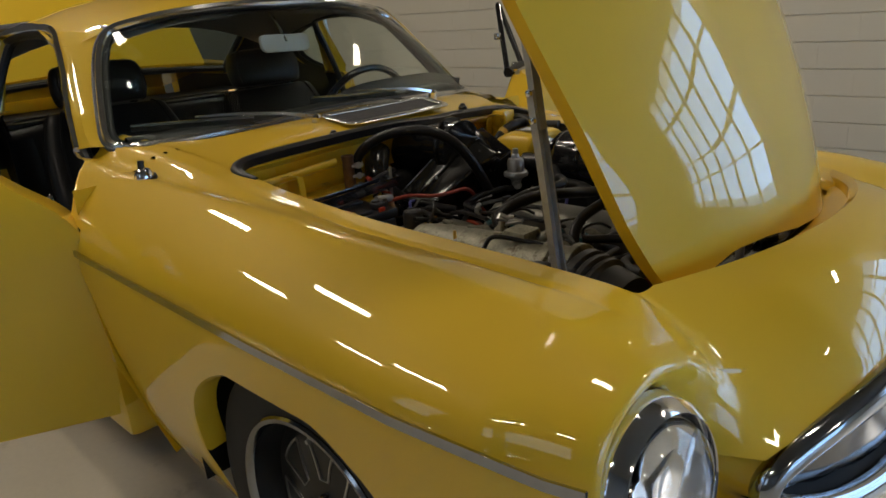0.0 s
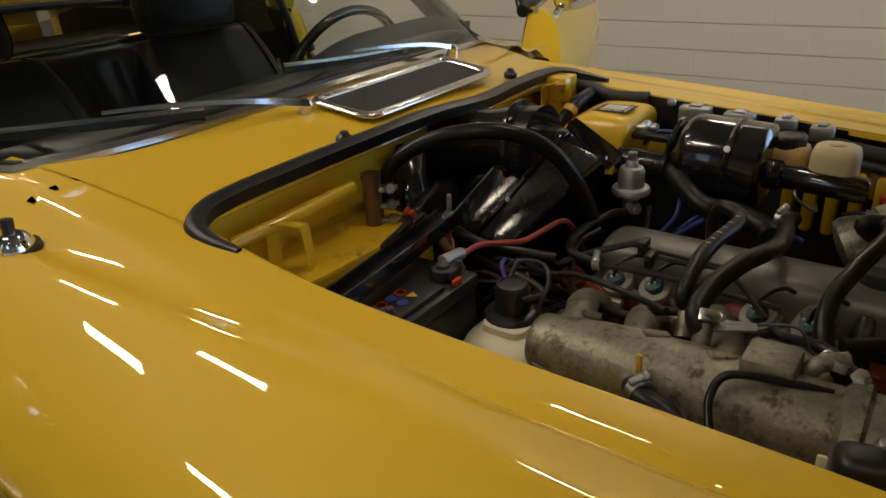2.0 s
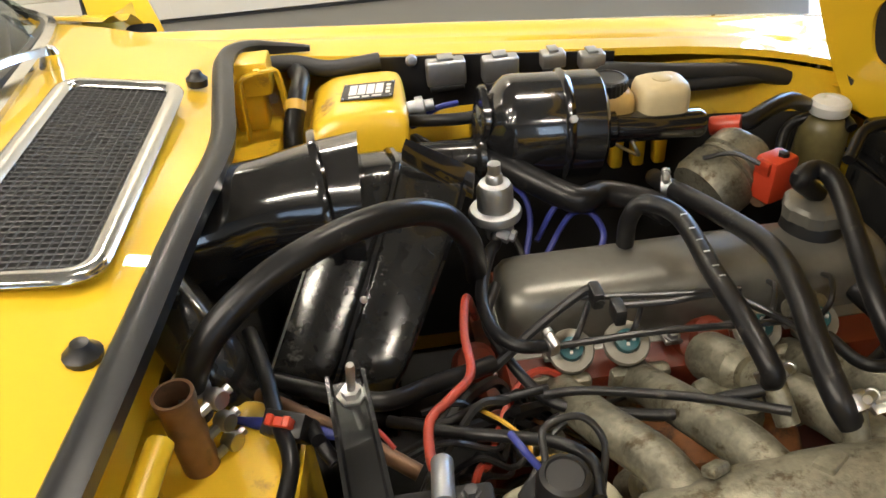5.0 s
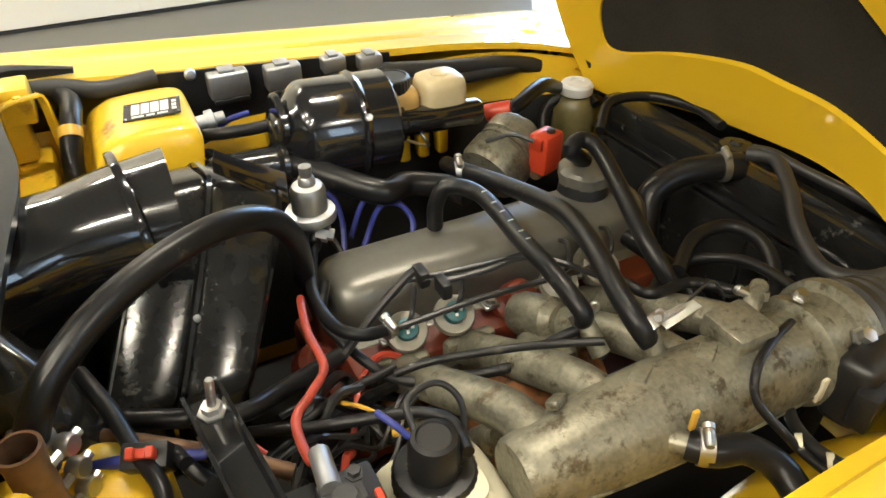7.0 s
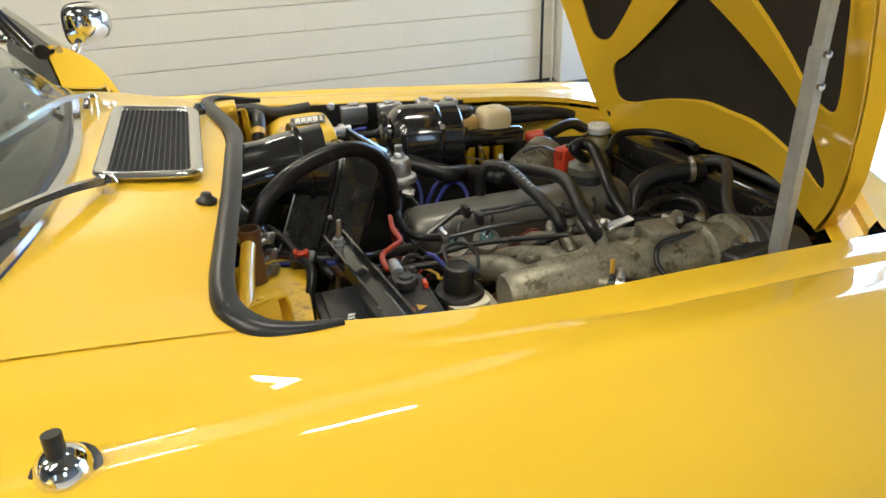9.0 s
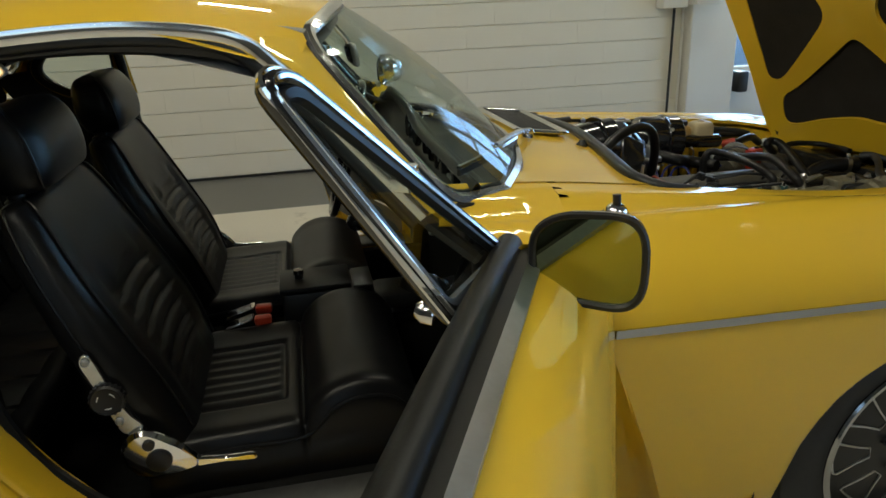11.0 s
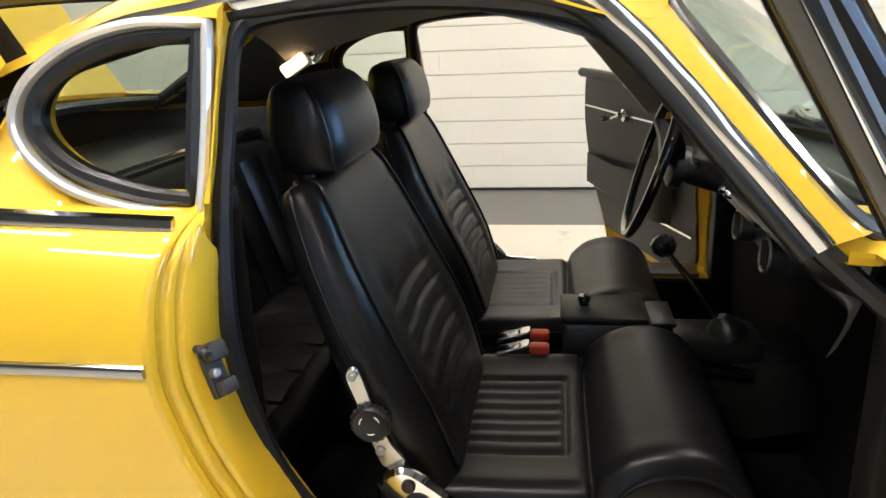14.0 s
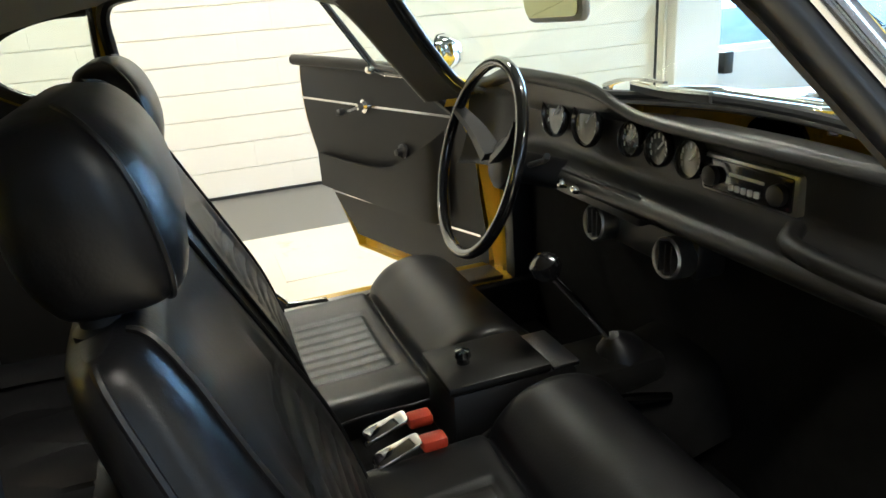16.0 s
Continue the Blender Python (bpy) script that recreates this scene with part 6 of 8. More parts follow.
FACE = material("gauge_face", (0.05, 0.055, 0.05), 0.25, vary=0.2, scale=30, bump=0.0, coat=0.8)
FACE_PALE = material("gauge_face_pale", (0.30, 0.30, 0.26), 0.25, vary=0.15, scale=30, bump=0.0, coat=0.8)
for y, z, r, fc in ((0.312, 0.846, 0.047, FACE), (0.192, 0.846, 0.047, FACE_PALE), (0.052, 0.837, 0.031, FACE), (-0.023, 0.835, 0.031, FACE), (-0.100, 0.832, 0.031, FACE_PALE)):
    dial(y, z, r, fc)
# radio
ra = part("radio", boxes((-0.8020, -0.300, 0.792), (-0.7740, -0.120, 0.848), 0.005), STEEL, dash, "car radio in a bright frame")
part("radio_face", boxes((-0.8050, -0.292, 0.797), (-0.8000, -0.128, 0.843), 0.003), BLACK_GLOSS, ra)
for y in (-0.148, -0.272):
    part("radio_knob", lathed([(0.015, 0), (0.0145, 0.010), (0.010, 0.012), (0, 0.012)], (-0.8040, y, 0.818), (-1, 0, 0), 16), BLACK_PLASTIC, ra)
for k in range(5):
    part("radio_button", boxes((-0.8085, -0.238 + k * 0.012, 0.804), (-0.8040, -0.230 + k * 0.012, 0.813), 0.001, 1), LABEL_WHITE, ra)
part("radio_dial", boxes((-0.8065, -0.245, 0.824), (-0.8040, -0.180, 0.829), 0.001, 1), LABEL_WHITE, ra)
part("grab_handle", tube([(-0.835, -0.33, 0.795), (-0.868, -0.36, 0.785), (-0.872, -0.48, 0.778), (-0.84, -0.56, 0.778)], 0.013, 20, 10), VINYL, dash, "padded grab handle")
# switch panel and vents under the dash
part("switch_panel", boxes((-0.838, -0.02, 0.705), (-0.80, 0.32, 0.755), 0.006), BLACK_PLASTIC, dash)
for y in (0.265, 0.215, 0.165):
    part("switch", lathed([(0.011, 0), (0.010, 0.012), (0.006, 0.018), (0, 0.019)], (-0.838, y, 0.73), (-1, 0, 0.1), 12), CHROME, dash)
for y, z in ((0.128, 0.672), (-0.085, 0.672)):
    v = part("air_vent", lathed([(0.034, -0.03), (0.035, 0.003), (0.032, 0.007), (0.029, 0.004), (0.027, -0.02)], (-0.828, y, z), (-1, 0, 0.1), 26), STEEL, dash, "round chrome ringed air vent")
    for k in (-1, 0, 1):
        part("vent_blade", boxes((-0.835, y + k * 0.015 - 0.001, z - 0.026), (-0.812, y + k * 0.015 + 0.001, z + 0.026)), BLACK_PLASTIC, dash, smooth=False)
part("vent_box", boxes((-0.80, -0.12, 0.635), (-0.74, 0.17, 0.70), 0.01), BLACK_PLASTIC, dash)
# steering wheel and column
wc = Vector((-0.996, 0.276, 0.790))
wn = Vector((-0.95, 0.06, 0.30)).normalized()
q = Vector((0, 0, 1)).rotation_difference(wn)
rim = [wc + q @ Vector((0.184 * math.cos(a), 0.184 * math.sin(a), 0)) for a in np.linspace(0, 2 * math.pi, 60, endpoint=False)]
sw = part("steering_wheel", sweep(bmesh.new(), rim, ring(0.0115, 10), closed=True), BLACK_GLOSS, car, "thin black two-spoke steering wheel")
part("wheel_hub", lathed([(0.052, -0.03), (0.050, -0.005), (0.036, 0.006), (0.0, 0.008)], wc - wn * 0.045, wn, 24), BLACK_PLASTIC, sw)
for a0 in (math.radians(62), math.radians(-62)):
    dirv = q @ Vector((math.cos(a0 + math.pi * 0), math.sin(a0), 0))
    part("spoke", sweep(bmesh.new(), spline([wc - wn * 0.04 + dirv * 0.02, wc - wn * 0.025 + dirv * 0.11, wc + dirv * 0.178], 10), [(-0.020, -0.006), (0.020, -0.006), (0.016, 0.006), (-0.016, 0.006)], scale=np.linspace(1.3, 0.75, 10)), BLACK_PLASTIC, sw)
part("steering_column", tube([wc - wn * 0.05, wc - wn * 0.20], 0.032, 6, 16), BLACK_PLASTIC, sw)
part("stalk", tube([wc - wn * 0.10, wc - wn * 0.09 + Vector((0, -0.10, 0.03)), wc - wn * 0.07 + Vector((0, -0.15, 0.045))], 0.006, 10, 8), BLACK_PLASTIC, sw)
# console, lever, belts
con = part("console", boxes((-1.205, -0.075, 0.40), (-0.985, 0.055, 0.518), 0.012), BLACK_PLASTIC, car, "black console box between the seats")
part("console_lid", boxes((-1.210, -0.078, 0.518), (-1.035, 0.058, 0.534), 0.006), VINYL, con)
part("console_tray", boxes((-1.030, -0.072, 0.512), (-0.980, 0.052, 0.522), 0.004), BLACK_PLASTIC, con)
part("console_knob", lathed([(0.011, 0), (0.011, 0.008), (0.014, 0.012), (0.012, 0.022), (0, 0.024)], (-1.160, -0.010, 0.534), (0, 0, 1), 16), BLACK_GLOSS, con)
part("gear_tray", boxes((-0.98, -0.07, 0.42), (-0.80, 0.06, 0.485), 0.02), VINYL, car)
gl = part("gear_lever", tube([(-0.875, -0.02, 0.49), (-0.935, -0.012, 0.575), (-0.997, -0.006, 0.652)], 0.0065, 10, 10), CHROME, car, "chrome gear lever with a black ball knob")
part("gear_knob", lathed([(0.006, -0.024), (0.018, -0.018), (0.026, -0.004), (0.024, 0.012), (0.013, 0.022), (0, 0.024)], (-1.004, -0.005, 0.665), (-0.4, 0, 0.9), 24), BLACK_GLOSS, gl)
part("gear_boot", lathed([(0.045, 0), (0.04, 0.012), (0.025, 0.028), (0.012, 0.04)], (-0.872, -0.02, 0.482), (-0.35, 0, 0.9), 18), LEATHER, gl)
part("hand_brake", tube([(-0.84, -0.12, 0.44), (-0.90, -0.12, 0.455), (-0.95, -0.118, 0.465)], 0.008, 8, 8), CHROME, car)
for dy in (-0.035, 0.03):
    b0 = part("belt_buckle", slab(rounded([(-1.345, -0.075 + dy - 0.018, 0.462), (-1.345, -0.075 + dy + 0.018, 0.462), (-1.275, -0.075 + dy + 0.016, 0.482), (-1.275, -0.075 + dy - 0.016, 0.482)], 0.008, 3), (0.004, 0, 0.010), 0.002), CHROME, car, "chrome seat belt buckle with a red button")
    part("buckle_button", boxes((-1.272, -0.075 + dy - 0.014, 0.468), (-1.232, -0.075 + dy + 0.014, 0.488), 0.006), RED_PLASTIC, b0, "red release button")

# ---- engine bay: panels ----
def panel(name, pts_, thick, mat, label="", bevel=0.0, parent=None):
    return part(name, slab(pts_, thick, bevel), mat, parent or car, label)


def hose(name, points, r, mat, parent, label="", n=36, sides=12):
    return part(name, tube(points, r, n, sides), mat, parent, label)


def clamp(at, axis, r, parent, w=0.010):
    """A worm-drive hose clip with its screw."""
    bm = lathed([(r + 0.0002, -w / 2), (r + 0.0022, -w / 2), (r + 0.0026, 0), (r + 0.0022, w / 2), (r + 0.0002, w / 2)], at, axis, 24)
    side = Vector(axis).normalized().cross(Vector((0.3, 1, 0.2))).normalized()
    c = Vector(at) + side * (r + 0.004)
    t = side.cross(Vector(axis).normalized())
    lathe(bm, [(0.0035, -0.009), (0.0045, -0.006), (0.0045, 0.006), (0.0055, 0.0065), (0.0055, 0.0115), (0.0, 0.0115)], c, t, 10)
    return part("hose_clip", bm, STEEL, parent, "bright steel hose clip")


def bolt_on(bm, at, axis=(0, 0, 1), r=0.006, h=0.006):
    lathe(bm, [(r * 1.5, 0), (r * 1.5, h * 0.25), (r, h * 0.25), (r, h), (r * 0.6, h * 1.05), (0, h * 1.05)], at, axis, 6)
    return bm


# firewall below the scuttle, inner wings, battery shelf
bm = bmesh.new()
grid(bm, [[(-0.530 + 0.01 * (1 - abs(t)), -0.06 + 0.46 * t, z) for t in np.linspace(-1, 1, 13)] for z in (0.835, 0.80, 0.70, 0.55, 0.30)])
bmesh.ops.recalc_face_normals(bm, faces=bm.faces)
bmesh.ops.solidify(bm, geom=bm.faces[:], thickness=0.003)
part("firewall", bm, YELLOW_BAY, car, "yellow painted firewall")
bm = bmesh.new()
grid(bm, [[(x, wing_inner(x)[0] + dy, min(0.765, wing_inner(x)[1] - 0.045) * k) for x in np.linspace(-0.54, 0.40, 20)] for dy, k in ((0.012, 1), (0.02, 0.98), (0.035, 0.88), (0.05, 0.74), (0.055, 0.55), (0.055, 0.32))])
part("inner_wing", bm, YELLOW_BAY, car, "yellow painted inner wing")
# domed spring tower on the near side
bm = bmesh.new()
rows_ = []
for a in np.linspace(0, math.pi / 2, 9):
    rows_.append([(0.13 + math.cos(b) * (0.02 + 0.21 * math.sin(a)), -0.475 + math.sin(b) * (0.015 + 0.115 * math.sin(a)) , 0.46 + 0.225 * math.cos(a) ** 0.8) for b in np.linspace(-0.2, math.pi + 0.2, 22)])
grid(bm, rows_)
part("spring_tower", bm, YELLOW_BAY, car, "rounded yellow spring tower")
bm = bmesh.new()
grid(bm, [[(x, -wing_inner(x, True)[0] - 0.10 + dy, min(0.745, wing_inner(x, True)[1] - 0.035) * k) for x in np.linspace(-0.54, 0.42, 20)] for dy, k in ((0.006, 1), (-0.005, 0.98), (-0.02, 0.88), (-0.04, 0.74), (-0.05, 0.55), (-0.05, 0.32))])
part("inner_wing", bm, YELLOW_BAY, car, "yellow painted inner wing")
# near-black sheets put shade on the lower far side and on the bulkhead
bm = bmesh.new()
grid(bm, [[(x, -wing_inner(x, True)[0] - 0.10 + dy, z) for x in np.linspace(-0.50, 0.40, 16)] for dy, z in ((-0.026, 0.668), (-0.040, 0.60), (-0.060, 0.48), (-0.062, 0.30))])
part("underseal", bm, DARK, car, "black sheet standing in for shade on the lower inner wing")
part("underseal", slab(rounded([(-0.512, -0.16, 0.70), (-0.512, 0.36, 0.70), (-0.512, 0.36, 0.30), (-0.512, -0.16, 0.30)], 0.02), (-0.004, 0, 0)), DARK, car, "black sheet standing in for shade on the bulkhead")
# ribbed flitch panel below the reservoirs
for k in range(5):
    part("flitch_rib", boxes((-0.02 + 0.035 * k, 0.345, 0.60), (0.0 + 0.035 * k, 0.392, 0.715), 0.006), YELLOW_BAY, car)
shelf = part("battery_shelf", slab(rounded([(-0.53, -0.475, 0.715), (-0.415, -0.47, 0.715), (-0.395, -0.19, 0.715), (-0.43, -0.165, 0.715), (-0.53, -0.175, 0.715)], 0.012), (0, 0, 0.022), 0.004), YELLOW_BAY, car, "yellow shelf with chipped paint")
part("shelf_front", slab([(-0.412, -0.47, 0.718), (-0.392, -0.19, 0.718), (-0.392, -0.19, 0.52), (-0.412, -0.47, 0.52)], (0.004, 0, 0)), YELLOW_BAY, shelf)
part("battery_tray", boxes((-0.41, -0.47, 0.535), (-0.21, -0.20, 0.548), 0.004), YELLOW_BAY, car, "yellow battery tray")
# near-black sheets and beam stand in for the shade below the engine
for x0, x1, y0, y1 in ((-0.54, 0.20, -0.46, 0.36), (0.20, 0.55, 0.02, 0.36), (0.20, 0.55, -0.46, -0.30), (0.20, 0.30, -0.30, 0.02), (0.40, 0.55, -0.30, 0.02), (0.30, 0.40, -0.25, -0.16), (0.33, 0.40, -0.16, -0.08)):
    part("under_shield", boxes((x0, y0, 0.25), (x1, y1, 0.256)), DARK, car, "near-black sheet standing in for the shade below the engine", smooth=False)
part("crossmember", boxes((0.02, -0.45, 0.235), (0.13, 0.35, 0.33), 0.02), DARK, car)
# stay rods with strap brackets at both rear corners
for rod, feet in (([(-0.500, -0.455, 0.787), (-0.483, -0.385, 0.795), (-0.473, -0.300, 0.803), (-0.468, -0.262, 0.806)], (-0.466, -0.392, 0.786)), ([(-0.515, 0.19, 0.822), (-0.500, 0.29, 0.822), (-0.485, 0.372, 0.815)], (-0.452, 0.318, 0.818))):
    part("stay_rod", tube(rod, 0.0095, 16, 10), YELLOW_BAY, car, "yellow tubular stay")
    x, y, z = feet
    s = [(-0.027, -0.008, -0.075), (-0.024, -0.007, -0.01), (-0.018, -0.005, 0.010), (0.016, 0.006, 0.012), (0.025, 0.009, 0.004), (0.028, 0.010, -0.065)]
    c = spline([(x + a, y + b, z + d) for a, b, d in s], 22)
    bm = sweep(bmesh.new(), c, [(-0.011, -0.0015), (0.011, -0.0015), (0.011, 0.0015), (-0.011, 0.0015)])
    bolt_on(bm, (x, y, z + 0.012), (0, 0, 1), 0.005, 0.005)
    part("strap_bracket", bm, YELLOW_BAY, car, "yellow strap bracket", angle=30)
bm = boxes((-0.530, 0.17, 0.70), (-0.44, 0.395, 0.735), 0.006)
box(bm, (-0.50, 0.345, 0.735), (-0.455, 0.390, 0.83), 0.005)
box(bm, (-0.495, 0.335, 0.79), (-0.44, 0.385, 0.838), 0.004)
part("corner_bracket", bm, YELLOW_BAY, car, "yellow corner bracket")

# ---- heater unit ----
heater = thing("heater_unit", (-0.33, -0.05, 0.62), "glossy black sheet-metal heater box with a riveted seam", "heater")


def heater_half(x0, x1, grow=0.0, droop=0.0):
    """One half of the drum-topped box between x0 and x1, leaning forward with height."""
    g = grow
    prof = rounded([(-0.108 - g, 0.580, 0), (-0.112 - g, 0.686, 0), (-0.012 - g, 0.790 + g, 0), (0.040, 0.828 + g, 0), (0.100 + g, 0.815 + g, 0), (0.140 + g, 0.760, 0), (0.140 + g, 0.580, 0)], 0.016, 5)
    prof = [(p.x, p.y) for p in prof]
    out = []
    for u, k in ((0, 0.955), (0.04, 0.985), (0.10, 1.0), (0.5, 1.0), (0.90, 1.0), (0.96, 0.985), (1.0, 0.955)):
        x = x0 + (x1 - x0) * u
        out.append([(x + 0.60 * (max(z, 0.66) - 0.70) - (0.04 * max(0, 0.74 - z) if x0 < -0.37 else 0) * (1 - u), 0.012 + (y - 0.012) * k, 0.58 + (z - 0.58) * (1 - (1 - k) * 0.4) - droop * u * max(0, z - 0.72)) for y, z in prof])
    return out


for a, b, droop in ((-0.430, -0.3635, 0.0), (-0.3605, -0.294, 0.30)):
    bm = bmesh.new()
    vs = grid(bm, heater_half(a, b, 0.0, droop))
    bm.faces.new(vs[0])
    bm.faces.new(vs[-1])
    part("casing", bm, BLACK_WORN, heater, "black enamel half shell, worn edges", angle=50)
bm = bmesh.new()
vs = grid(bm, heater_half(-0.3645, -0.3590, 0.002))
part("seam_band", bm, BLACK_GLOSS, heater, angle=50)
# worn bright edge of the rear shell
low = heater_half(-0.430, -0.3635, 0.001)[1]
part("worn_edge", tube([p for p in low if p[1] < 0.0 and p[2] > 0.68][::2], 0.0013, 16, 6), ZINC, heater, "paint worn to bare metal")
# blower duct to the scuttle
duct = [(-0.325, 0.026, 0.798), (-0.375, 0.026, 0.800), (-0.425, 0.022, 0.798), (-0.475, 0.016, 0.792), (-0.535, 0.008, 0.785)]
part("duct", sweep(bmesh.new(), spline(duct, 20), ring(0.070, 26), scale=list(np.interp(np.linspace(0, 1, 20), [0, 0.2, 0.45, 0.75, 1], [1.0, 0.90, 0.78, 0.84, 1.0]))), BLACK_GLOSS, heater, "glossy black air duct")
for i, x in enumerate((-0.362,)):
    bm = lathed([(0.064, -0.004), (0.073, -0.004), (0.074, 0), (0.073, 0.004), (0.064, 0.004)], (x, 0.028 - 0.01 * (i == 2), 0.80), (1, 0.1, 0.05), 30)
    part("duct_collar", bm, BLACK_GLOSS, heater)
part("side_blade", slab([(-0.277, 0.042, 0.840), (-0.282, 0.028, 0.836), (-0.212, 0.036, 0.775), (-0.205, 0.062, 0.785)], (0.002, 0.006, 0.010), 0.001), BLACK_GLOSS, heater, "flat black metal blade")
bm = bmesh.new()
rim = heater_half(-0.3605, -0.294, 0.003, 0.30)
vs = grid(bm, rim[-2:])
part("end_rim", bm, BLACK_GLOSS, heater)
bm = lathed([(0.020, 0), (0.020, 0.018), (0.026, 0.02), (0.026, 0.028), (0.016, 0.034), (0.0, 0.034)], (-0.43, -0.10, 0.66), (-0.1, -1, 0.1), 20)
part("pipe_stub", bm, BLACK_GLOSS, heater)
for p in ((-0.405, -0.110, 0.655), (-0.30, -0.111, 0.660), (-0.335, -0.062, 0.740)):
    part("rivet", lathed([(0.004, 0), (0.003, 0.002), (0, 0.003)], p, (0, -1, 0.4), 8), ZINC, heater)

bm = boxes((-0.525, -0.155, 0.56), (-0.44, 0.16, 0.745), 0.03, 4)
part("blower_box", bm, BLACK_WORN, heater, "black blower housing against the firewall", angle=50)
hose("drain_duct", [(-0.50, -0.10, 0.80), (-0.47, -0.135, 0.77), (-0.455, -0.15, 0.72), (-0.46, -0.155, 0.66)], 0.030, BLACK_WORN, heater, n=24, sides=18)

# ---- cooling hose on its copper stub ----
stub = thing("copper_stub", (-0.458, -0.255, 0.74), "weathered copper pipe stub with clips", "pipe")
bm = lathed([(0.0138, 0.70), (0.0138, 0.815), (0.0150, 0.818), (0.0150, 0.826), (0.0125, 0.826), (0.0120, 0.76), (0, 0.755)], (-0.464, -0.228, -0.010), (0, 0, 1), 26)
part("pipe", bm, COPPER, stub)
for z in (0.752, 0.775, 0.800):
    bm = lathed([(0.007, -0.006), (0.008, -0.004), (0.008, 0.004), (0.007, 0.006), (0.0, 0.006)], (-0.441, -0.215, z - 0.008), (0.8, -0.6, 0.15), 12)
    lathe(bm, [(0.004, -0.016), (0.004, 0.012), (0.0, 0.012)], (-0.441, -0.215, z - 0.008), (0.7, 0.7, 0.1), 8)
    part("connector", bm, STEEL, stub, "steel screw terminal")
ARCH = [(-0.463, -0.203, 0.765), (-0.461, -0.204, 0.797), (-0.438, -0.190, 0.832), (-0.396, -0.165, 0.857), (-0.345, -0.138, 0.868), (-0.296, -0.110, 0.864), (-0.257, -0.078, 0.838), (-0.232, -0.048, 0.792), (-0.221, -0.023, 0.745), (-0.216, 0.0, 0.70)]
heater_hose = thing("heater_hose", (-0.34, -0.16, 0.89), "thick black rubber hose arching over the heater", "hose")
hose("rubber", ARCH, 0.0118, HOSE, heater_hose, n=60, sides=16)
clamp((-0.461, -0.204, 0.790), (0.1, 0.0, 1), 0.0118, heater_hose, 0.012)

# ---- vacuum valve ----
valve = thing("vacuum_valve", (-0.183, 0.06, 0.74), "grey metal vacuum valve with a flange", "valve")
part("body", lathed([(0.010, -0.035), (0.012, -0.02), (0.016, -0.012), (0.029, -0.006), (0.030, 0.0), (0.028, 0.004), (0.0205, 0.006), (0.0200, 0.030), (0.017, 0.036), (0.010, 0.038), (0.009, 0.046), (0.007, 0.048), (0.007, 0.060), (0.0, 0.061)], (-0.184, 0.060, 0.742), (0.0, 0, 1), 26), ZINC, valve)
hose("elbow_hose", [(-0.184, 0.060, 0.728), (-0.187, 0.045, 0.708), (-0.198, 0.025, 0.710), (-0.217, -0.036, 0.705), (-0.213, -0.086, 0.700), (-0.193, -0.112, 0.700), (-0.157, -0.107, 0.690)], 0.0068, HOSE, valve, n=44)
hose("branch_hose", [(-0.198, -0.017, 0.700), (-0.216, -0.057, 0.690), (-0.209, -0.087, 0.680), (-0.190, -0.130, 0.670), (-0.168, -0.163, 0.670), (-0.126, -0.179, 0.670), (-0.075, -0.200, 0.680), (-0.042, -0.207, 0.700), (0.008, -0.218, 0.720)], 0.0055, HOSE, valve, n=60)
clamp((-0.162, -0.110, 0.692), (1, 0.3, 0), 0.0068, valve)
part("hex_nut", lathed([(0.011, 0), (0.011, 0.014), (0.007, 0.014), (0.007, 0.02), (0, 0.02)], (-0.181, 0.055, 0.718), (0.8, -0.5, -0.2), 6), ZINC, valve)

# ---- wiper drive cover, relays ----
cover = thing("motor_cover", (-0.31, 0.29, 0.72), "yellow pressed cover with a black data plate", "cover")
bm = bmesh.new()
prof_y = [(0.213, 0.0), (0.216, 0.6), (0.228, 0.93), (0.255, 1.0), (0.32, 1.02), (0.362, 0.97), (0.378, 0.75), (0.38, 0.0)]
rows_ = []
for x, k in ((-0.392, 0.55), (-0.385, 0.80), (-0.366, 0.93), (-0.345, 0.99), (-0.300, 1.0), (-0.278, 0.985), (-0.266, 0.93), (-0.262, 0.8)):
    rows_.append([(x - 0.02 * (1 - h), y, 0.70 + 0.100 * h * k) for y, h in prof_y])
g_ = net(rows_, 22, 34)
vs = grid(bm, g_)
bm.faces.new(vs[0])
bm.faces.new(vs[-1])
part("shell", bm, YELLOW_BAY, cover, angle=60)
plate_at = Matrix.Translation((-0.310, 0.283, 0.8033)) @ Matrix.Scale(0.80, 4) @ Matrix.Rotation(radians(-8), 4, "Z") @ Matrix.Rotation(radians(3), 4, "X") @ Matrix.Rotation(radians(-3), 4, "Y")
plate = part("data_plate", boxes((-0.043, -0.028, 0), (0.043, 0.028, 0.0016), 0.0005, 1, plate_at), LABEL_BLACK, cover, "black data plate with pale fields")
for k in range(4):
    part("plate_field", boxes((-0.031 + 0.0145 * k, -0.013, 0.0017), (-0.0185 + 0.0145 * k, 0.021, 0.0022), 0, 1, plate_at), LABEL_WHITE, plate)
for k, (a, b) in enumerate(((-0.030, -0.012), (-0.008, 0.004), (0.008, 0.024))):
    part("plate_bar", boxes((a, -0.023, 0.0017), (b, -0.018, 0.0022), 0, 1, plate_at), LABEL_WHITE, plate)
for k in range(3):
    part("plate_bar", boxes((0.030, -0.015 + 0.012 * k, 0.0017), (0.037, -0.007 + 0.012 * k, 0.0022), 0, 1, plate_at), LABEL_WHITE, plate)
for sx in (-0.039, 0.039):
    for sy in (-0.024, 0.024):
        part("rivet", lathed([(0.002, 0), (0.0015, 0.0014), (0, 0.0018)], plate_at @ Vector((sx, sy, 0.0016)), (0, 0, 1), 8), ZINC, plate)
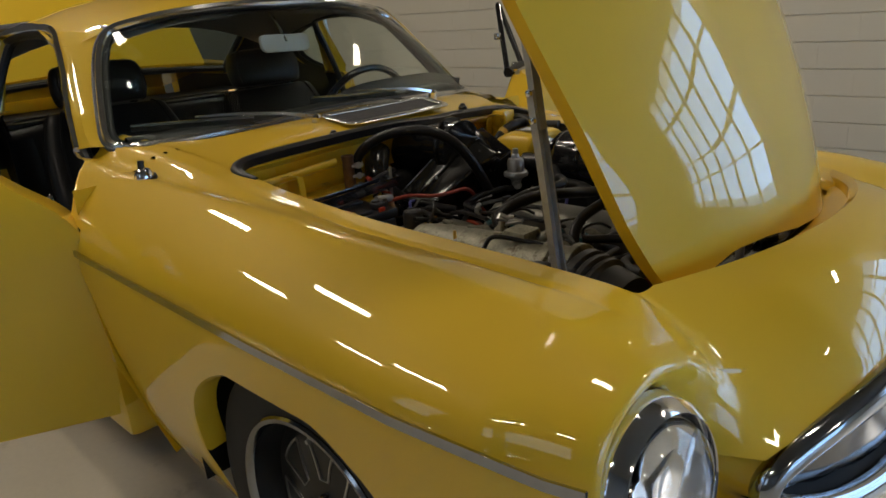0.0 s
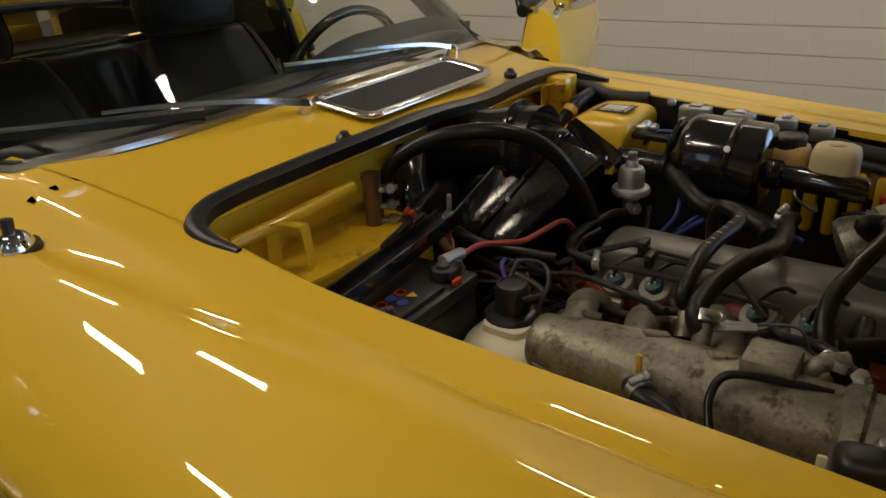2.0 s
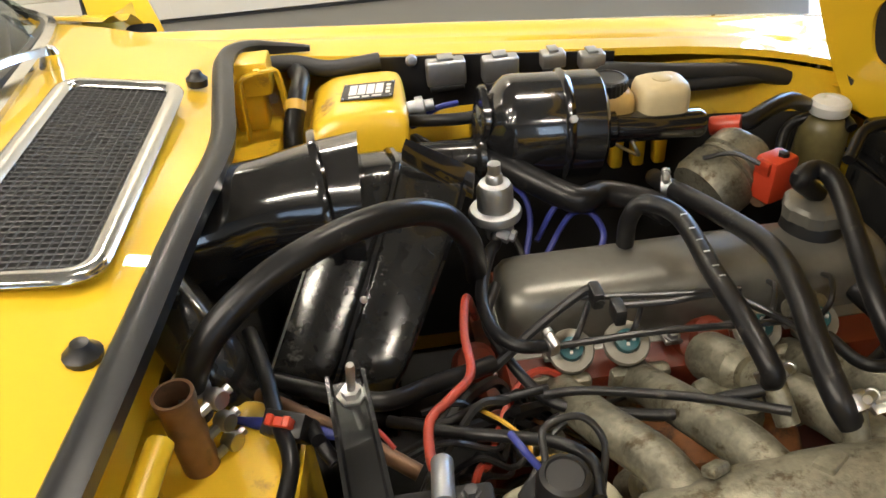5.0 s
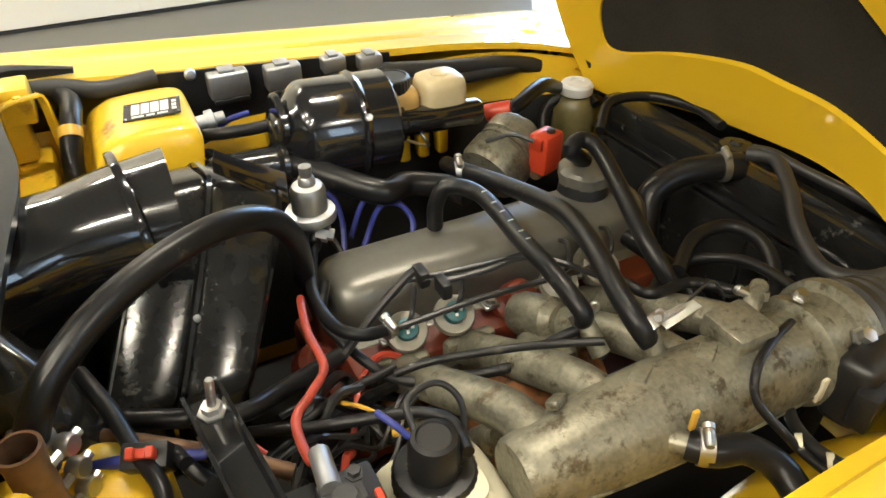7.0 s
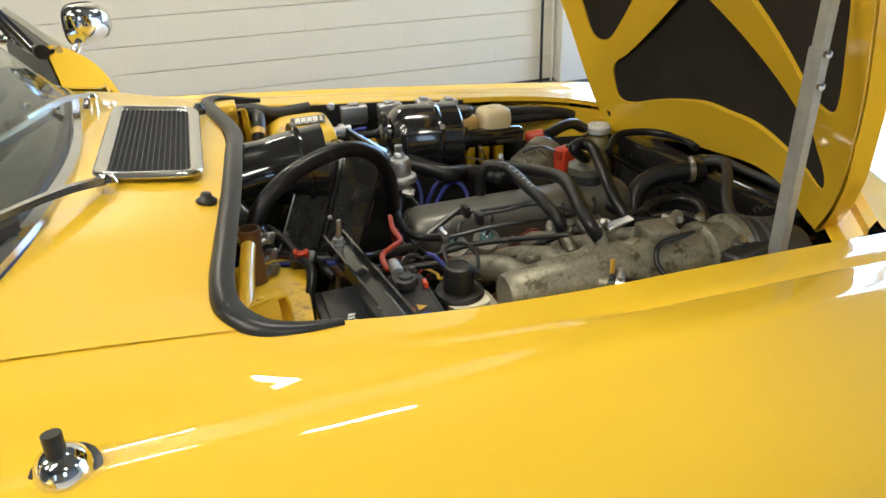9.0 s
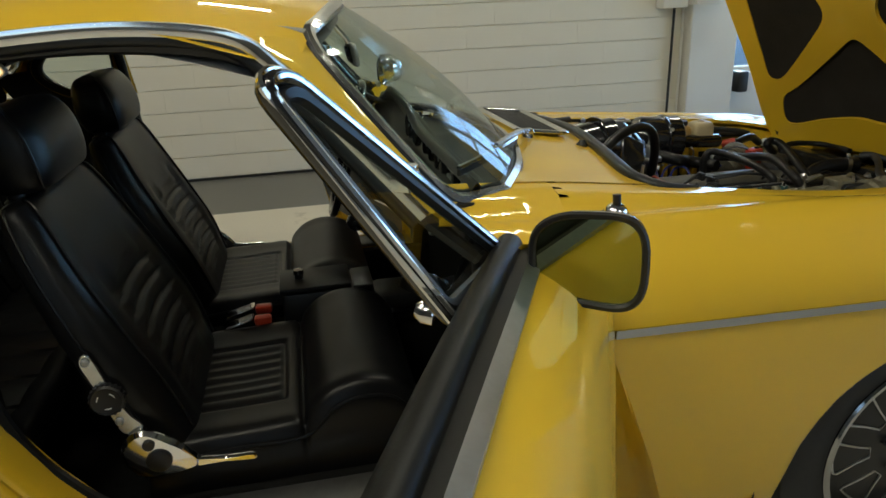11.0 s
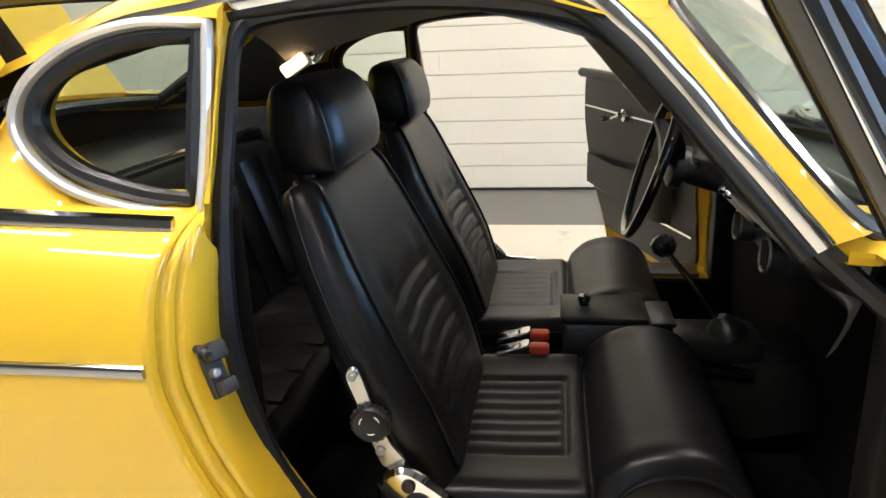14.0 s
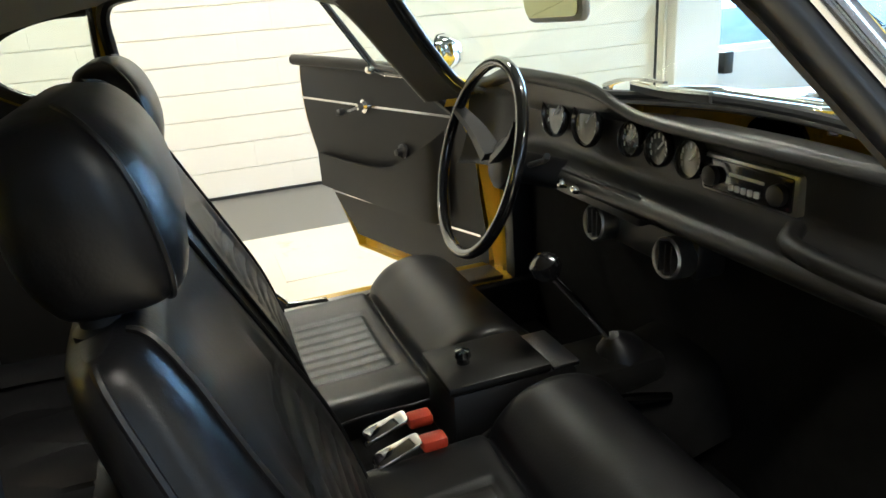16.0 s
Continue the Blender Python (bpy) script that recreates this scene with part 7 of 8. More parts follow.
hose("cable_sleeve", [(-0.42, 0.235, 0.70), (-0.415, 0.262, 0.76), (-0.405, 0.300, 0.795), (-0.400, 0.345, 0.805), (-0.41, 0.39, 0.80)], 0.013, HOSE, cover, n=30)
part("cable_tie", lathed([(0.0135, -0.007), (0.0145, -0.007), (0.0145, 0.007), (0.0135, 0.007)], (-0.408, 0.290, 0.788), (0.1, 0.75, 0.55), 20), WIRE_YELLOW, cover, "yellow cable tie")
part("end_plug", lathed([(0.010, 0), (0.010, 0.012), (0.014, 0.012), (0.014, 0.022), (0.008, 0.024), (0.008, 0.036), (0, 0.036)], (-0.262, 0.275, 0.775), (1, 0, 0.1), 16), ZINC, cover)
board = thing("splash_sheet", (-0.05, 0.395, 0.74), "black plastic sheet along the inner wing", "sheet")
part("sheet", slab([(-0.34, 0.399, 0.806), (-0.10, 0.399, 0.788), (0.06, 0.397, 0.774), (0.06, 0.397, 0.68), (-0.34, 0.399, 0.68)], (0, 0.004, 0)), BLACK_PLASTIC, board)
part("fixing_screw", lathed([(0.008, 0), (0.009, 0.003), (0.006, 0.007), (0, 0.008)], (-0.245, 0.396, 0.795), (0.2, -1, 0.2), 14), ZINC, board)
for k, (x, w, z, h) in enumerate(((-0.225, 0.058, 0.757, 0.037), (-0.143, 0.054, 0.754, 0.036), (-0.055, 0.036, 0.765, 0.024), (0.003, 0.038, 0.757, 0.024))):
    r_ = thing("relay", (x + w / 2, 0.385, z), "small grey metal relay can on the inner wing", "relay", "relays on the inner wing")
    bm = boxes((x, 0.376, z), (x + w, 0.401, z + h), 0.004, 3)
    part("can", bm, ZINC, r_)
    part("base", boxes((x + 0.004, 0.374, z - 0.007), (x + w - 0.004, 0.399, z + 0.001), 0.002), BLACK_PLASTIC, r_)
    part("bracket", boxes((x + w * 0.3, 0.380, z + h), (x + w * 0.7, 0.402, z + h + 0.004), 0.001), ZINC, r_)
loom = thing("wiring_loom", (0.15, 0.39, 0.75), "black taped wiring loom along the wing", "cable")
hose("trunk", [(-0.50, 0.385, 0.812), (-0.42, 0.392, 0.812), (-0.36, 0.385, 0.80), (-0.29, 0.395, 0.80)], 0.012, RUBBER, loom)
hose("tape", [(0.03, 0.385, 0.752), (0.12, 0.37, 0.745), (0.20, 0.372, 0.735), (0.27, 0.375, 0.725), (0.33, 0.375, 0.71)], 0.014, RUBBER, loom)
hose("tape", [(0.05, 0.37, 0.735), (0.14, 0.355, 0.727), (0.22, 0.36, 0.722), (0.30, 0.375, 0.715)], 0.009, RUBBER, loom)

# ---- brake booster ----
booster = thing("brake_booster", (-0.10, 0.22, 0.68), "glossy black brake servo drum with a clamp band", "brake servo")
AX = Vector((1, -0.03, -0.05)).normalized()
B0 = Vector((-0.165, 0.222, 0.760))
part("drum", lathed([(0.020, -0.02), (0.032, -0.012), (0.040, 0.0), (0.058, 0.012), (0.066, 0.022), (0.068, 0.030), (0.068, 0.088), (0.071, 0.090), (0.073, 0.094), (0.071, 0.098), (0.069, 0.100), (0.069, 0.138), (0.064, 0.143), (0.05, 0.147), (0.0, 0.148)], B0, AX, 48), BLACK_GLOSS, booster)
part("nose", lathed([(0.020, -0.10), (0.022, -0.09), (0.022, -0.02), (0.030, -0.015), (0.030, -0.008)], B0 + Vector((0, -0.025, -0.025)), AX, 22), BLACK_WORN, booster, "worn steel push-rod tube")
part("mount_plate", slab(rounded([B0 + Vector((0.003, -0.045, 0.035)), B0 + Vector((0.003, 0.02, 0.060)), B0 + Vector((-0.002, 0.05, 0.0)), B0 + Vector((-0.012, -0.02, -0.055))], 0.02), (-0.010, 0, 0), 0.002), BLACK_GLOSS, booster)
for ang in (0.4, 2.2):
    part("band_bolt", lathed([(0.005, 0), (0.005, 0.006), (0.0, 0.006)], B0 + AX * 0.094 + Vector((0, 0.074 * math.cos(ang + 2.2), 0.074 * math.sin(ang + 2.2))), (0, math.cos(ang + 2.2), math.sin(ang + 2.2)), 6), ZINC, booster)
hose("vacuum_pipe", [(-0.262, 0.262, 0.765), (-0.23, 0.24, 0.772), (-0.19, 0.23, 0.775), (-0.16, 0.235, 0.778)], 0.008, HOSE, booster)
mc = part("master_cylinder", lathed([(0.026, 0.0), (0.026, 0.02), (0.020, 0.024), (0.020, 0.135), (0.016, 0.142), (0.0, 0.144)], B0 + AX * 0.145 + Vector((0, 0.0, -0.008)), AX, 22), BLACK_GLOSS, booster, "black cast master cylinder")
for k, (c, cap) in enumerate((((-0.003, 0.243, 0.762), True), ((0.068, 0.236, 0.758), False))):
    bm = bmesh.new()
    rows_ = []
    for f_, z in ((0.70, -0.034), (0.95, -0.026), (1.0, -0.006), (1.02, 0.004), (1.0, 0.014), (0.93, 0.022), (0.70, 0.027), (0.58, 0.028)) if cap else ((0.80, -0.026), (0.97, -0.018), (1.0, 0.0), (1.0, 0.018), (0.98, 0.026), (0.90, 0.034), (0.70, 0.038), (0.45, 0.039)):
        rows_.append([(c[0] + 0.034 * f_ * (abs(math.cos(a)) ** 0.45) * math.copysign(1, math.cos(a)), c[1] + 0.030 * f_ * (abs(math.sin(a)) ** 0.45) * math.copysign(1, math.sin(a)), c[2] + z) for a in np.linspace(0, 2 * math.pi, 32, endpoint=False)])
    vs = grid(bm, rows_, close=True)
    bm.faces.new(vs[0])
    bm.faces.new(vs[-1])
    res = part("fluid_reservoir", bm, PLASTIC_AMBER if cap else PLASTIC_TAN, booster, "amber translucent fluid reservoir" if cap else "pale yellowed fluid reservoir", angle=60)
    if cap:
        bm = bmesh.new()
        rows_ = []
        for h, f_ in ((0.0, 1.0), (0.016, 1.0), (0.019, 0.93), (0.020, 0.80), (0.0185, 0.78), (0.0185, 0.0)):
            rows_.append([(c[0] + f_ * (0.0265 + 0.0009 * (a % 2)) * math.cos(2 * math.pi * a / 56), c[1] + f_ * (0.0265 + 0.0009 * (a % 2)) * math.sin(2 * math.pi * a / 56), c[2] + 0.022 + h) for a in range(56)])
        grid(bm, rows_, close=True)
        part("cap", bm, BLACK_PLASTIC, res, "ribbed black screw cap", angle=25)
    else:
        part("cap", lathed([(0.013, 0), (0.013, 0.002), (0.010, 0.004), (0, 0.004)], (c[0], c[1], c[2] + 0.038), (0, 0, 1), 20), PLASTIC_TAN, res)
hose("brake_pipe", [(0.02, 0.215, 0.735), (0.03, 0.20, 0.715), (0.05, 0.25, 0.68), (0.04, 0.33, 0.66)], 0.0025, STEEL, booster)
hose("vacuum_hose", [(-0.262, 0.245, 0.735), (-0.235, 0.225, 0.715), (-0.256, 0.301, 0.720), (-0.219, 0.247, 0.720), (-0.158, 0.164, 0.740), (-0.123, 0.135, 0.735), (-0.090, 0.108, 0.720)], 0.006, HOSE, booster, n=40)
hose("water_hose", [(-0.275, 0.226, 0.720), (-0.222, 0.228, 0.730), (-0.166, 0.185, 0.735), (-0.125, 0.133, 0.730), (-0.080, 0.095, 0.720), (-0.040, 0.116, 0.710), (0.010, 0.101, 0.700), (0.027, 0.069, 0.700)], 0.0165, HOSE, booster, "thick black hose with printed bars", n=50, sides=14)

# ---- engine ----
engine = thing("engine", (0.0, -0.08, 0.40), "four-cylinder engine with grey cover and cast intake", "engine")
bm = bmesh.new()
prof = spline([(-0.052, 0.625, 0), (-0.051, 0.656, 0), (-0.045, 0.679, 0), (-0.030, 0.692, 0), (0.0, 0.696, 0), (0.030, 0.692, 0), (0.045, 0.679, 0), (0.051, 0.656, 0), (0.052, 0.625, 0)], 30)[:, :2]
vs = grid(bm, [[(x, y * k + 0.006, 0.625 + (z - 0.625) * k) for y, z in prof] for x, k in ((-0.194, 0.60), (-0.190, 0.86), (-0.180, 0.97), (-0.165, 1.0), (0.0, 1.0), (0.22, 1.0), (0.235, 0.95), (0.242, 0.7))])
bm.faces.new(vs[0])
bm.faces.new(vs[-1])
rocker = part("rocker_cover", bm, GREY_COVER, engine, "grey painted rocker cover", angle=60)
part("cover_lip", boxes((-0.200, -0.062, 0.622), (0.248, 0.072, 0.630), 0.003), GREY_COVER, rocker)
for x in (-0.15, -0.02, 0.11):
    bm = boxes((x - 0.010, -0.080, 0.638), (x + 0.010, -0.062, 0.643), 0.002)
    bolt_on(bm, (x, -0.072, 0.643), (0, 0, 1), 0.006, 0.007)
    part("cover_bolt", bm, ZINC, rocker)
part("cylinder_head", boxes((-0.20, -0.10, 0.565), (0.25, 0.10, 0.628), 0.008), RED_PAINT, engine, "oily red cylinder head")
part("engine_block", boxes((-0.22, -0.09, 0.34), (0.26, 0.10, 0.566), 0.012), RED_PAINT, engine, "red painted engine block")
bm = bmesh.new()
for k in range(4):
    x = -0.16 + 0.11 * k
    tube([(x, -0.09, 0.59), (x, -0.135, 0.585), (x + 0.01, -0.165, 0.55), (x + 0.02, -0.17, 0.45)], 0.022, 14, 12, bm)
part("exhaust_manifold", bm, RUST, engine, "rusty cast exhaust branch")
bm = boxes((-0.10, -0.20, 0.50), (0.02, -0.14, 0.60), 0.02)
part("heat_shield", bm, RUST, engine)
# intake plenum
P0, P1 = Vector((-0.134, -0.315, 0.688)), Vector((0.205, -0.312, 0.684))
ax = (P1 - P0).normalized()
L = (P1 - P0).length
bm = lathed([(0.024, -0.006), (0.030, -0.006), (0.033, -0.002), (0.0345, 0.008), (0.038, 0.03), (0.043, 0.07), (0.0465, 0.12), (0.048, 0.18), (0.048, L - 0.05), (0.047, L - 0.01), (0.043, L)], P0, ax, 40)
plenum = part("intake_plenum", bm, ALU, engine, "stained cast aluminium intake plenum", angle=45)
part("end_plug", lathed([(0.0, 0.004), (0.022, 0.003), (0.024, -0.002), (0.0255, -0.0055)], P0, ax, 32), ALU, plenum)
part("cast_seam", tube([P0 + ax * 0.006 + Vector((0, -0.033, -0.010)), P0 + ax * 0.06 + Vector((0, -0.0395, -0.014)), P0 + ax * 0.2 + Vector((0, -0.046, -0.015)), P1 + Vector((-0.02, -0.045, -0.014))], 0.0022, 24, 8), ALU, plenum)
for u, v, r in ((0.13, 0.30, 0.010), (0.20, 0.15, 0.010), (0.05, 0.6, 0.008)):
    bm = boxes((-r * 1.4, -r * 0.8, -0.004), (r * 1.4, r * 0.8, 0.005), 0.003, 2, Matrix.Translation(P0 + ax * u + Vector((0, 0.045 * math.sin(v), 0.045 * math.cos(v)))) @ Matrix.Rotation(-v, 4, "X") @ Matrix.Rotation(0.6, 4, "Z"))
    part("cast_boss", bm, ALU, plenum)
bm = boxes((0.085, -0.325, 0.72), (0.135, -0.275, 0.748), 0.006, 2)
part("sensor_boss", bm, ALU, plenum)
# runners from the plenum to the head
for k, (a, b, c) in enumerate(((-0.105, -0.135, -0.150), (-0.030, -0.055, -0.068), (0.065, 0.045, 0.03), (0.150, 0.120, 0.100))):
    bm = tube([(a, -0.300, 0.695), (a - 0.006, -0.262, 0.698), (b, -0.205, 0.680), (c, -0.145, 0.650), (c, -0.10, 0.615)], 0.0205, 26, 16, scale=list(np.interp(np.linspace(0, 1, 26), [0, 0.2, 0.8, 1], [1.25, 1.0, 0.95, 1.15])))
    r_ = part("runner", bm, ALU, plenum, "cast intake runner")
    bm = boxes((c - 0.032, -0.118, 0.585), (c + 0.032, -0.100, 0.645), 0.008)
    part("flange", bm, ALU, plenum)
# injectors
for k, c in enumerate(((-0.136, -0.092, 0.664), (-0.080, -0.095, 0.668), (0.055, -0.10, 0.668), (0.115, -0.10, 0.668))):
    q = Vector((-0.15, -0.55, 0.9))
    inj = part("injector", lathed([(0.010, -0.045), (0.012, -0.03), (0.016, -0.014), (0.0225, -0.010), (0.0235, -0.002), (0.022, 0.002), (0.0135, 0.003), (0.013, 0.000)], c, q, 26), INJECTOR_GREY, engine, "grey fuel injector with a teal top")
    part("connector", lathed([(0.0115, -0.004), (0.0115, 0.012), (0.008, 0.014), (0, 0.014)], c, q, 18), TEAL, inj, "teal connector")
    bm = bmesh.new()
    for a in range(4):
        d = Vector((math.cos(a * 1.57), math.sin(a * 1.57), 0))
        box(bm, (-0.0015, -0.007, 0.0), (0.0015, -0.004, 0.018), 0, 1, Matrix.Translation(c) @ q.to_track_quat("Z", "Y").to_matrix().to_4x4() @ Matrix.Rotation(a * 1.57, 4, "Z"))
    part("clip", bm, LABEL_WHITE, inj)
    hose("lead", [Vector(c) + q * 0.012, Vector(c) + Vector((0.004, -0.008, 0.032)), Vector(c) + Vector((0.02, 0.02, 0.035)), Vector(c) + Vector((0.03, 0.045, 0.02))], 0.003, WIRE, inj, n=14, sides=8)
# fuel rail and leads along the cover
for k, (pts_, r) in enumerate((
        ([(-0.162, -0.109, 0.690), (-0.119, -0.113, 0.695), (-0.061, -0.117, 0.700), (0.007, -0.122, 0.700), (0.085, -0.128, 0.700)], 0.0035),
        ([(-0.134, -0.064, 0.710), (-0.075, -0.079, 0.715), (-0.026, -0.091, 0.720), (0.026, -0.100, 0.725)], 0.003),
        ([(-0.092, -0.085, 0.710), (-0.041, -0.094, 0.715), (0.005, -0.099, 0.720), (0.040, -0.134, 0.720), (0.077, -0.177, 0.710)], 0.0035),
        ([(-0.220, -0.117, 0.680), (-0.173, -0.092, 0.700), (-0.122, -0.066, 0.715), (-0.106, -0.068, 0.720), (-0.107, -0.084, 0.715)], 0.005))):
    hose("fuel_pipe", pts_, r, WIRE, engine, n=30, sides=8)
for p in ((-0.108, -0.072, 0.718), (-0.091, -0.091, 0.710)):
    part("pipe_clip", boxes(Vector(p) - Vector((0.006, 0.012, 0.012)), Vector(p) + Vector((0.006, 0.012, 0.008)), 0.003), BLACK_PLASTIC, engine)
# breather hoses with clips
hA = hose("breather_hose", [(-0.044, 0.025, 0.700), (-0.044, 0.021, 0.735), (-0.03, 0.018, 0.756), (-0.002, -0.010, 0.752), (-0.009, -0.106, 0.755), (-0.009, -0.165, 0.752), (-0.006, -0.215, 0.738), (0.000, -0.212, 0.716), (0.004, -0.222, 0.70)], 0.0098, HOSE, engine, "black hose with faded printing", n=60, sides=16)
clamp((-0.0005, -0.209, 0.724), (0.25, -0.7, -0.6), 0.0098, hA, 0.012)
for k in range(6):
    u = 0.30 + 0.035 * k
    c = spline([(-0.002, -0.010, 0.752), (-0.009, -0.106, 0.755), (-0.009, -0.165, 0.752)], 40)[int(40 * (0.04 + 0.11 * k))]
    part("print_bar", boxes(Vector(c) + Vector((-0.003, -0.004, 0.0085)), Vector(c) + Vector((0.003, -0.0025, 0.0098)), 0), LABEL_WHITE, hA)
hB = hose("breather_hose", [(0.038, 0.154, 0.700), (0.035, 0.109, 0.715), (0.052, 0.015, 0.735), (0.059, -0.080, 0.755), (0.042, -0.158, 0.765), (0.026, -0.221, 0.758), (0.023, -0.261, 0.745), (0.035, -0.268, 0.725)], 0.0112, HOSE, engine, "thick matt black breather hose", n=60, sides=16)
clamp((0.032, -0.260, 0.741), (0.2, -0.75, -0.6), 0.0112, hB, 0.013)
clamp((0.031, 0.102, 0.718), (0.8, -0.3, 0.1), 0.0112, hB, 0.012)
for a, b in (((0.000, -0.212, 0.722), (0.006, -0.238, 0.695)), ((0.033, -0.264, 0.738), (0.038, -0.285, 0.70))):
    part("spigot", tube([a, b], 0.010, 6, 14), ALU, plenum)
part("bracket", slab([(0.045, -0.255, 0.742), (0.085, -0.262, 0.752), (0.088, -0.272, 0.750), (0.048, -0.272, 0.738)], (0, 0.002, -0.004)), STEEL, engine, "small bright steel bracket")
part("cable_joint", tube([(0.050, -0.262, 0.742), (0.075, -0.262, 0.747)], 0.0035, 4, 8), STEEL, engine)
hose("throttle_cable", [(0.07, -0.262, 0.746), (0.12, -0.25, 0.752), (0.142, -0.257, 0.730), (0.197, -0.252, 0.720)], 0.0015, WIRE, engine, n=20, sides=6)
# thin pipes crossing the plenum
hose("vacuum_line", [(-0.184, -0.175, 0.700), (-0.153, -0.185, 0.710), (-0.105, -0.206, 0.720), (-0.057, -0.226, 0.725), (-0.010, -0.256, 0.735)], 0.0042, HOSE, engine, n=40)
hose("vacuum_line", [(-0.177, -0.159, 0.690), (-0.238, -0.168, 0.690), (-0.275, -0.182, 0.690), (-0.312, -0.165, 0.680)], 0.0042, HOSE, engine, n=30)
hose("wiring", [(-0.323, -0.172, 0.690), (-0.270, -0.201, 0.700), (-0.230, -0.221, 0.710), (-0.188, -0.235, 0.710), (-0.167, -0.256, 0.710), (-0.173, -0.297, 0.720)], 0.0055, HOSE, engine, n=40)
hose("wiring", [(-0.243, -0.163, 0.680), (-0.224, -0.190, 0.690), (-0.208, -0.216, 0.690), (-0.210, -0.233, 0.690)], 0.0022, WIRE_YELLOW, engine, n=30, sides=6)
hose("wiring", [(-0.210, -0.233, 0.690), (-0.188, -0.233, 0.690), (-0.174, -0.233, 0.690)], 0.0022, WIRE_YELLOW, engine, n=12, sides=6)
hose("spark_lead", [(-0.126, 0.104, 0.660), (-0.088, 0.138, 0.690), (-0.033, 0.131, 0.700), (0.017, 0.114, 0.700), (0.062, 0.101, 0.690)], 0.0038, WIRE_BLUE, engine, n=34, sides=8)
hose("spark_lead", [(-0.127, 0.064, 0.660), (-0.085, 0.106, 0.690), (-0.063, 0.092, 0.700), (-0.051, 0.076, 0.680), (-0.062, 0.057, 0.660)], 0.0038, WIRE_BLUE, engine, n=34, sides=8)
hose("spark_lead", [(-0.142, 0.179, 0.700), (-0.132, 0.143, 0.700), (-0.131, 0.117, 0.680), (-0.146, 0.073, 0.660)], 0.0038, WIRE_BLUE, engine, n=26, sides=8)
hose("spark_lead", [(-0.248, 0.302, 0.760), (-0.256, 0.295, 0.740), (-0.226, 0.277, 0.770), (-0.193, 0.289, 0.770)], 0.004, WIRE_BLUE, engine, n=26, sides=8)
hose("spark_lead", [(-0.168, 0.103, 0.700), (-0.155, 0.061, 0.680), (-0.156, 0.041, 0.660)], 0.004, WIRE, engine, n=26, sides=8)
hose("coolant_pipe", [(0.089, -0.153, 0.700), (0.094, -0.201, 0.710), (0.144, -0.206, 0.710), (0.176, -0.238, 0.710), (0.197, -0.257, 0.705)], 0.006, HOSE, engine, n=36)
hose("coolant_pipe", [(0.157, -0.176, 0.700), (0.219, -0.136, 0.700), (0.272, -0.136, 0.700), (0.282, -0.180, 0.700), (0.251, -0.233, 0.690), (0.198, -0.269, 0.690)], 0.0085, HOSE, engine, n=36)
hose("coolant_pipe", [(0.122, -0.176, 0.680), (0.179, -0.147, 0.680), (0.226, -0.168, 0.690), (0.242, -0.209, 0.700), (0.242, -0.264, 0.700), (0.194, -0.298, 0.700)], 0.0065, HOSE, engine, n=36)
hose("coolant_pipe", [(0.169, -0.078, 0.680), (0.173, -0.144, 0.680), (0.179, -0.200, 0.660), (0.187, -0.232, 0.640)], 0.011, HOSE, engine, n=36)
# oil filler and its hose
bm = lathed([(0.036, -0.075), (0.034, -0.03), (0.032, -0.012), (0.0305, -0.010)], (0.172, 0.020, 0.722), (0, 0, 1), 34)
filler = part("oil_filler", bm, BLACK_PLASTIC, engine, "dark oil filler neck")
bm = bmesh.new()
rows_ = []
for r, h in ((0.030, -0.012), (0.034, -0.010), (0.034, 0.004), (0.030, 0.008), (0.012, 0.010), (0.0, 0.0105)):
    rows_.append([(0.172 + (r * (1 + 0.07 * (r > 0.03) * (1 if math.cos(6 * a) > 0.3 else 0))) * math.cos(a), 0.020 + (r * (1 + 0.07 * (r > 0.03) * (1 if math.cos(6 * a) > 0.3 else 0))) * math.sin(a), 0.722 + h) for a in np.linspace(0, 2 * math.pi, 60, endpoint=False)])
grid(bm, rows_, close=True)
part("cap", bm, GREY_COVER, filler, "dark grey notched oil cap", angle=30)
part("spigot", tube([(0.172, 0.024, 0.726), (0.172, 0.026, 0.75)], 0.008, 5, 12), STEEL, filler)
hose("breather", [(0.172, 0.025, 0.735), (0.138, 0.013, 0.765), (0.160, 0.021, 0.770), (0.169, -0.003, 0.765), (0.149, -0.077, 0.750), (0.134, -0.139, 0.730), (0.139, -0.178, 0.700), (0.162, -0.191, 0.660)], 0.0105, HOSE, engine, n=50, sides=14)
# distributor, thermostat housing, alternator
dist = part("alternator", lathed([(0.018, -0.06), (0.046, -0.055), (0.050, -0.045), (0.050, -0.015), (0.046, -0.012), (0.046, 0.0), (0.050, 0.003), (0.050, 0.025), (0.044, 0.034), (0.020, 0.036), (0.020, 0.05), (0.0, 0.05)], (0.155, 0.181, 0.680), (0.75, 0.3, 0.35), 32), ALU, engine, "ribbed aluminium housing")
for k in range(6):
    a = k * math.pi / 3
    c = Vector((0.155, 0.181, 0.680))
    part("fin", lathed([(0.0455, -0.002), (0.0485, -0.002), (0.0485, 0.002), (0.0455, 0.002)], c + Vector((0.75, 0.3, 0.35)).normalized() * (-0.045 + 0.013 * k), (0.75, 0.3, 0.35), 28), ALU, dist)
hose("strap", [(0.100, 0.154, 0.720), (0.126, 0.131, 0.735), (0.149, 0.108, 0.730)], 0.003, WIRE, dist, n=16, sides=6)
c = Vector((0.185, 0.130, 0.700))
bm = boxes((-0.021, -0.017, -0.035), (0.021, 0.017, 0.026), 0.006, 2, Matrix.Translation(c) @ Matrix.Rotation(0.35, 4, "Z"))
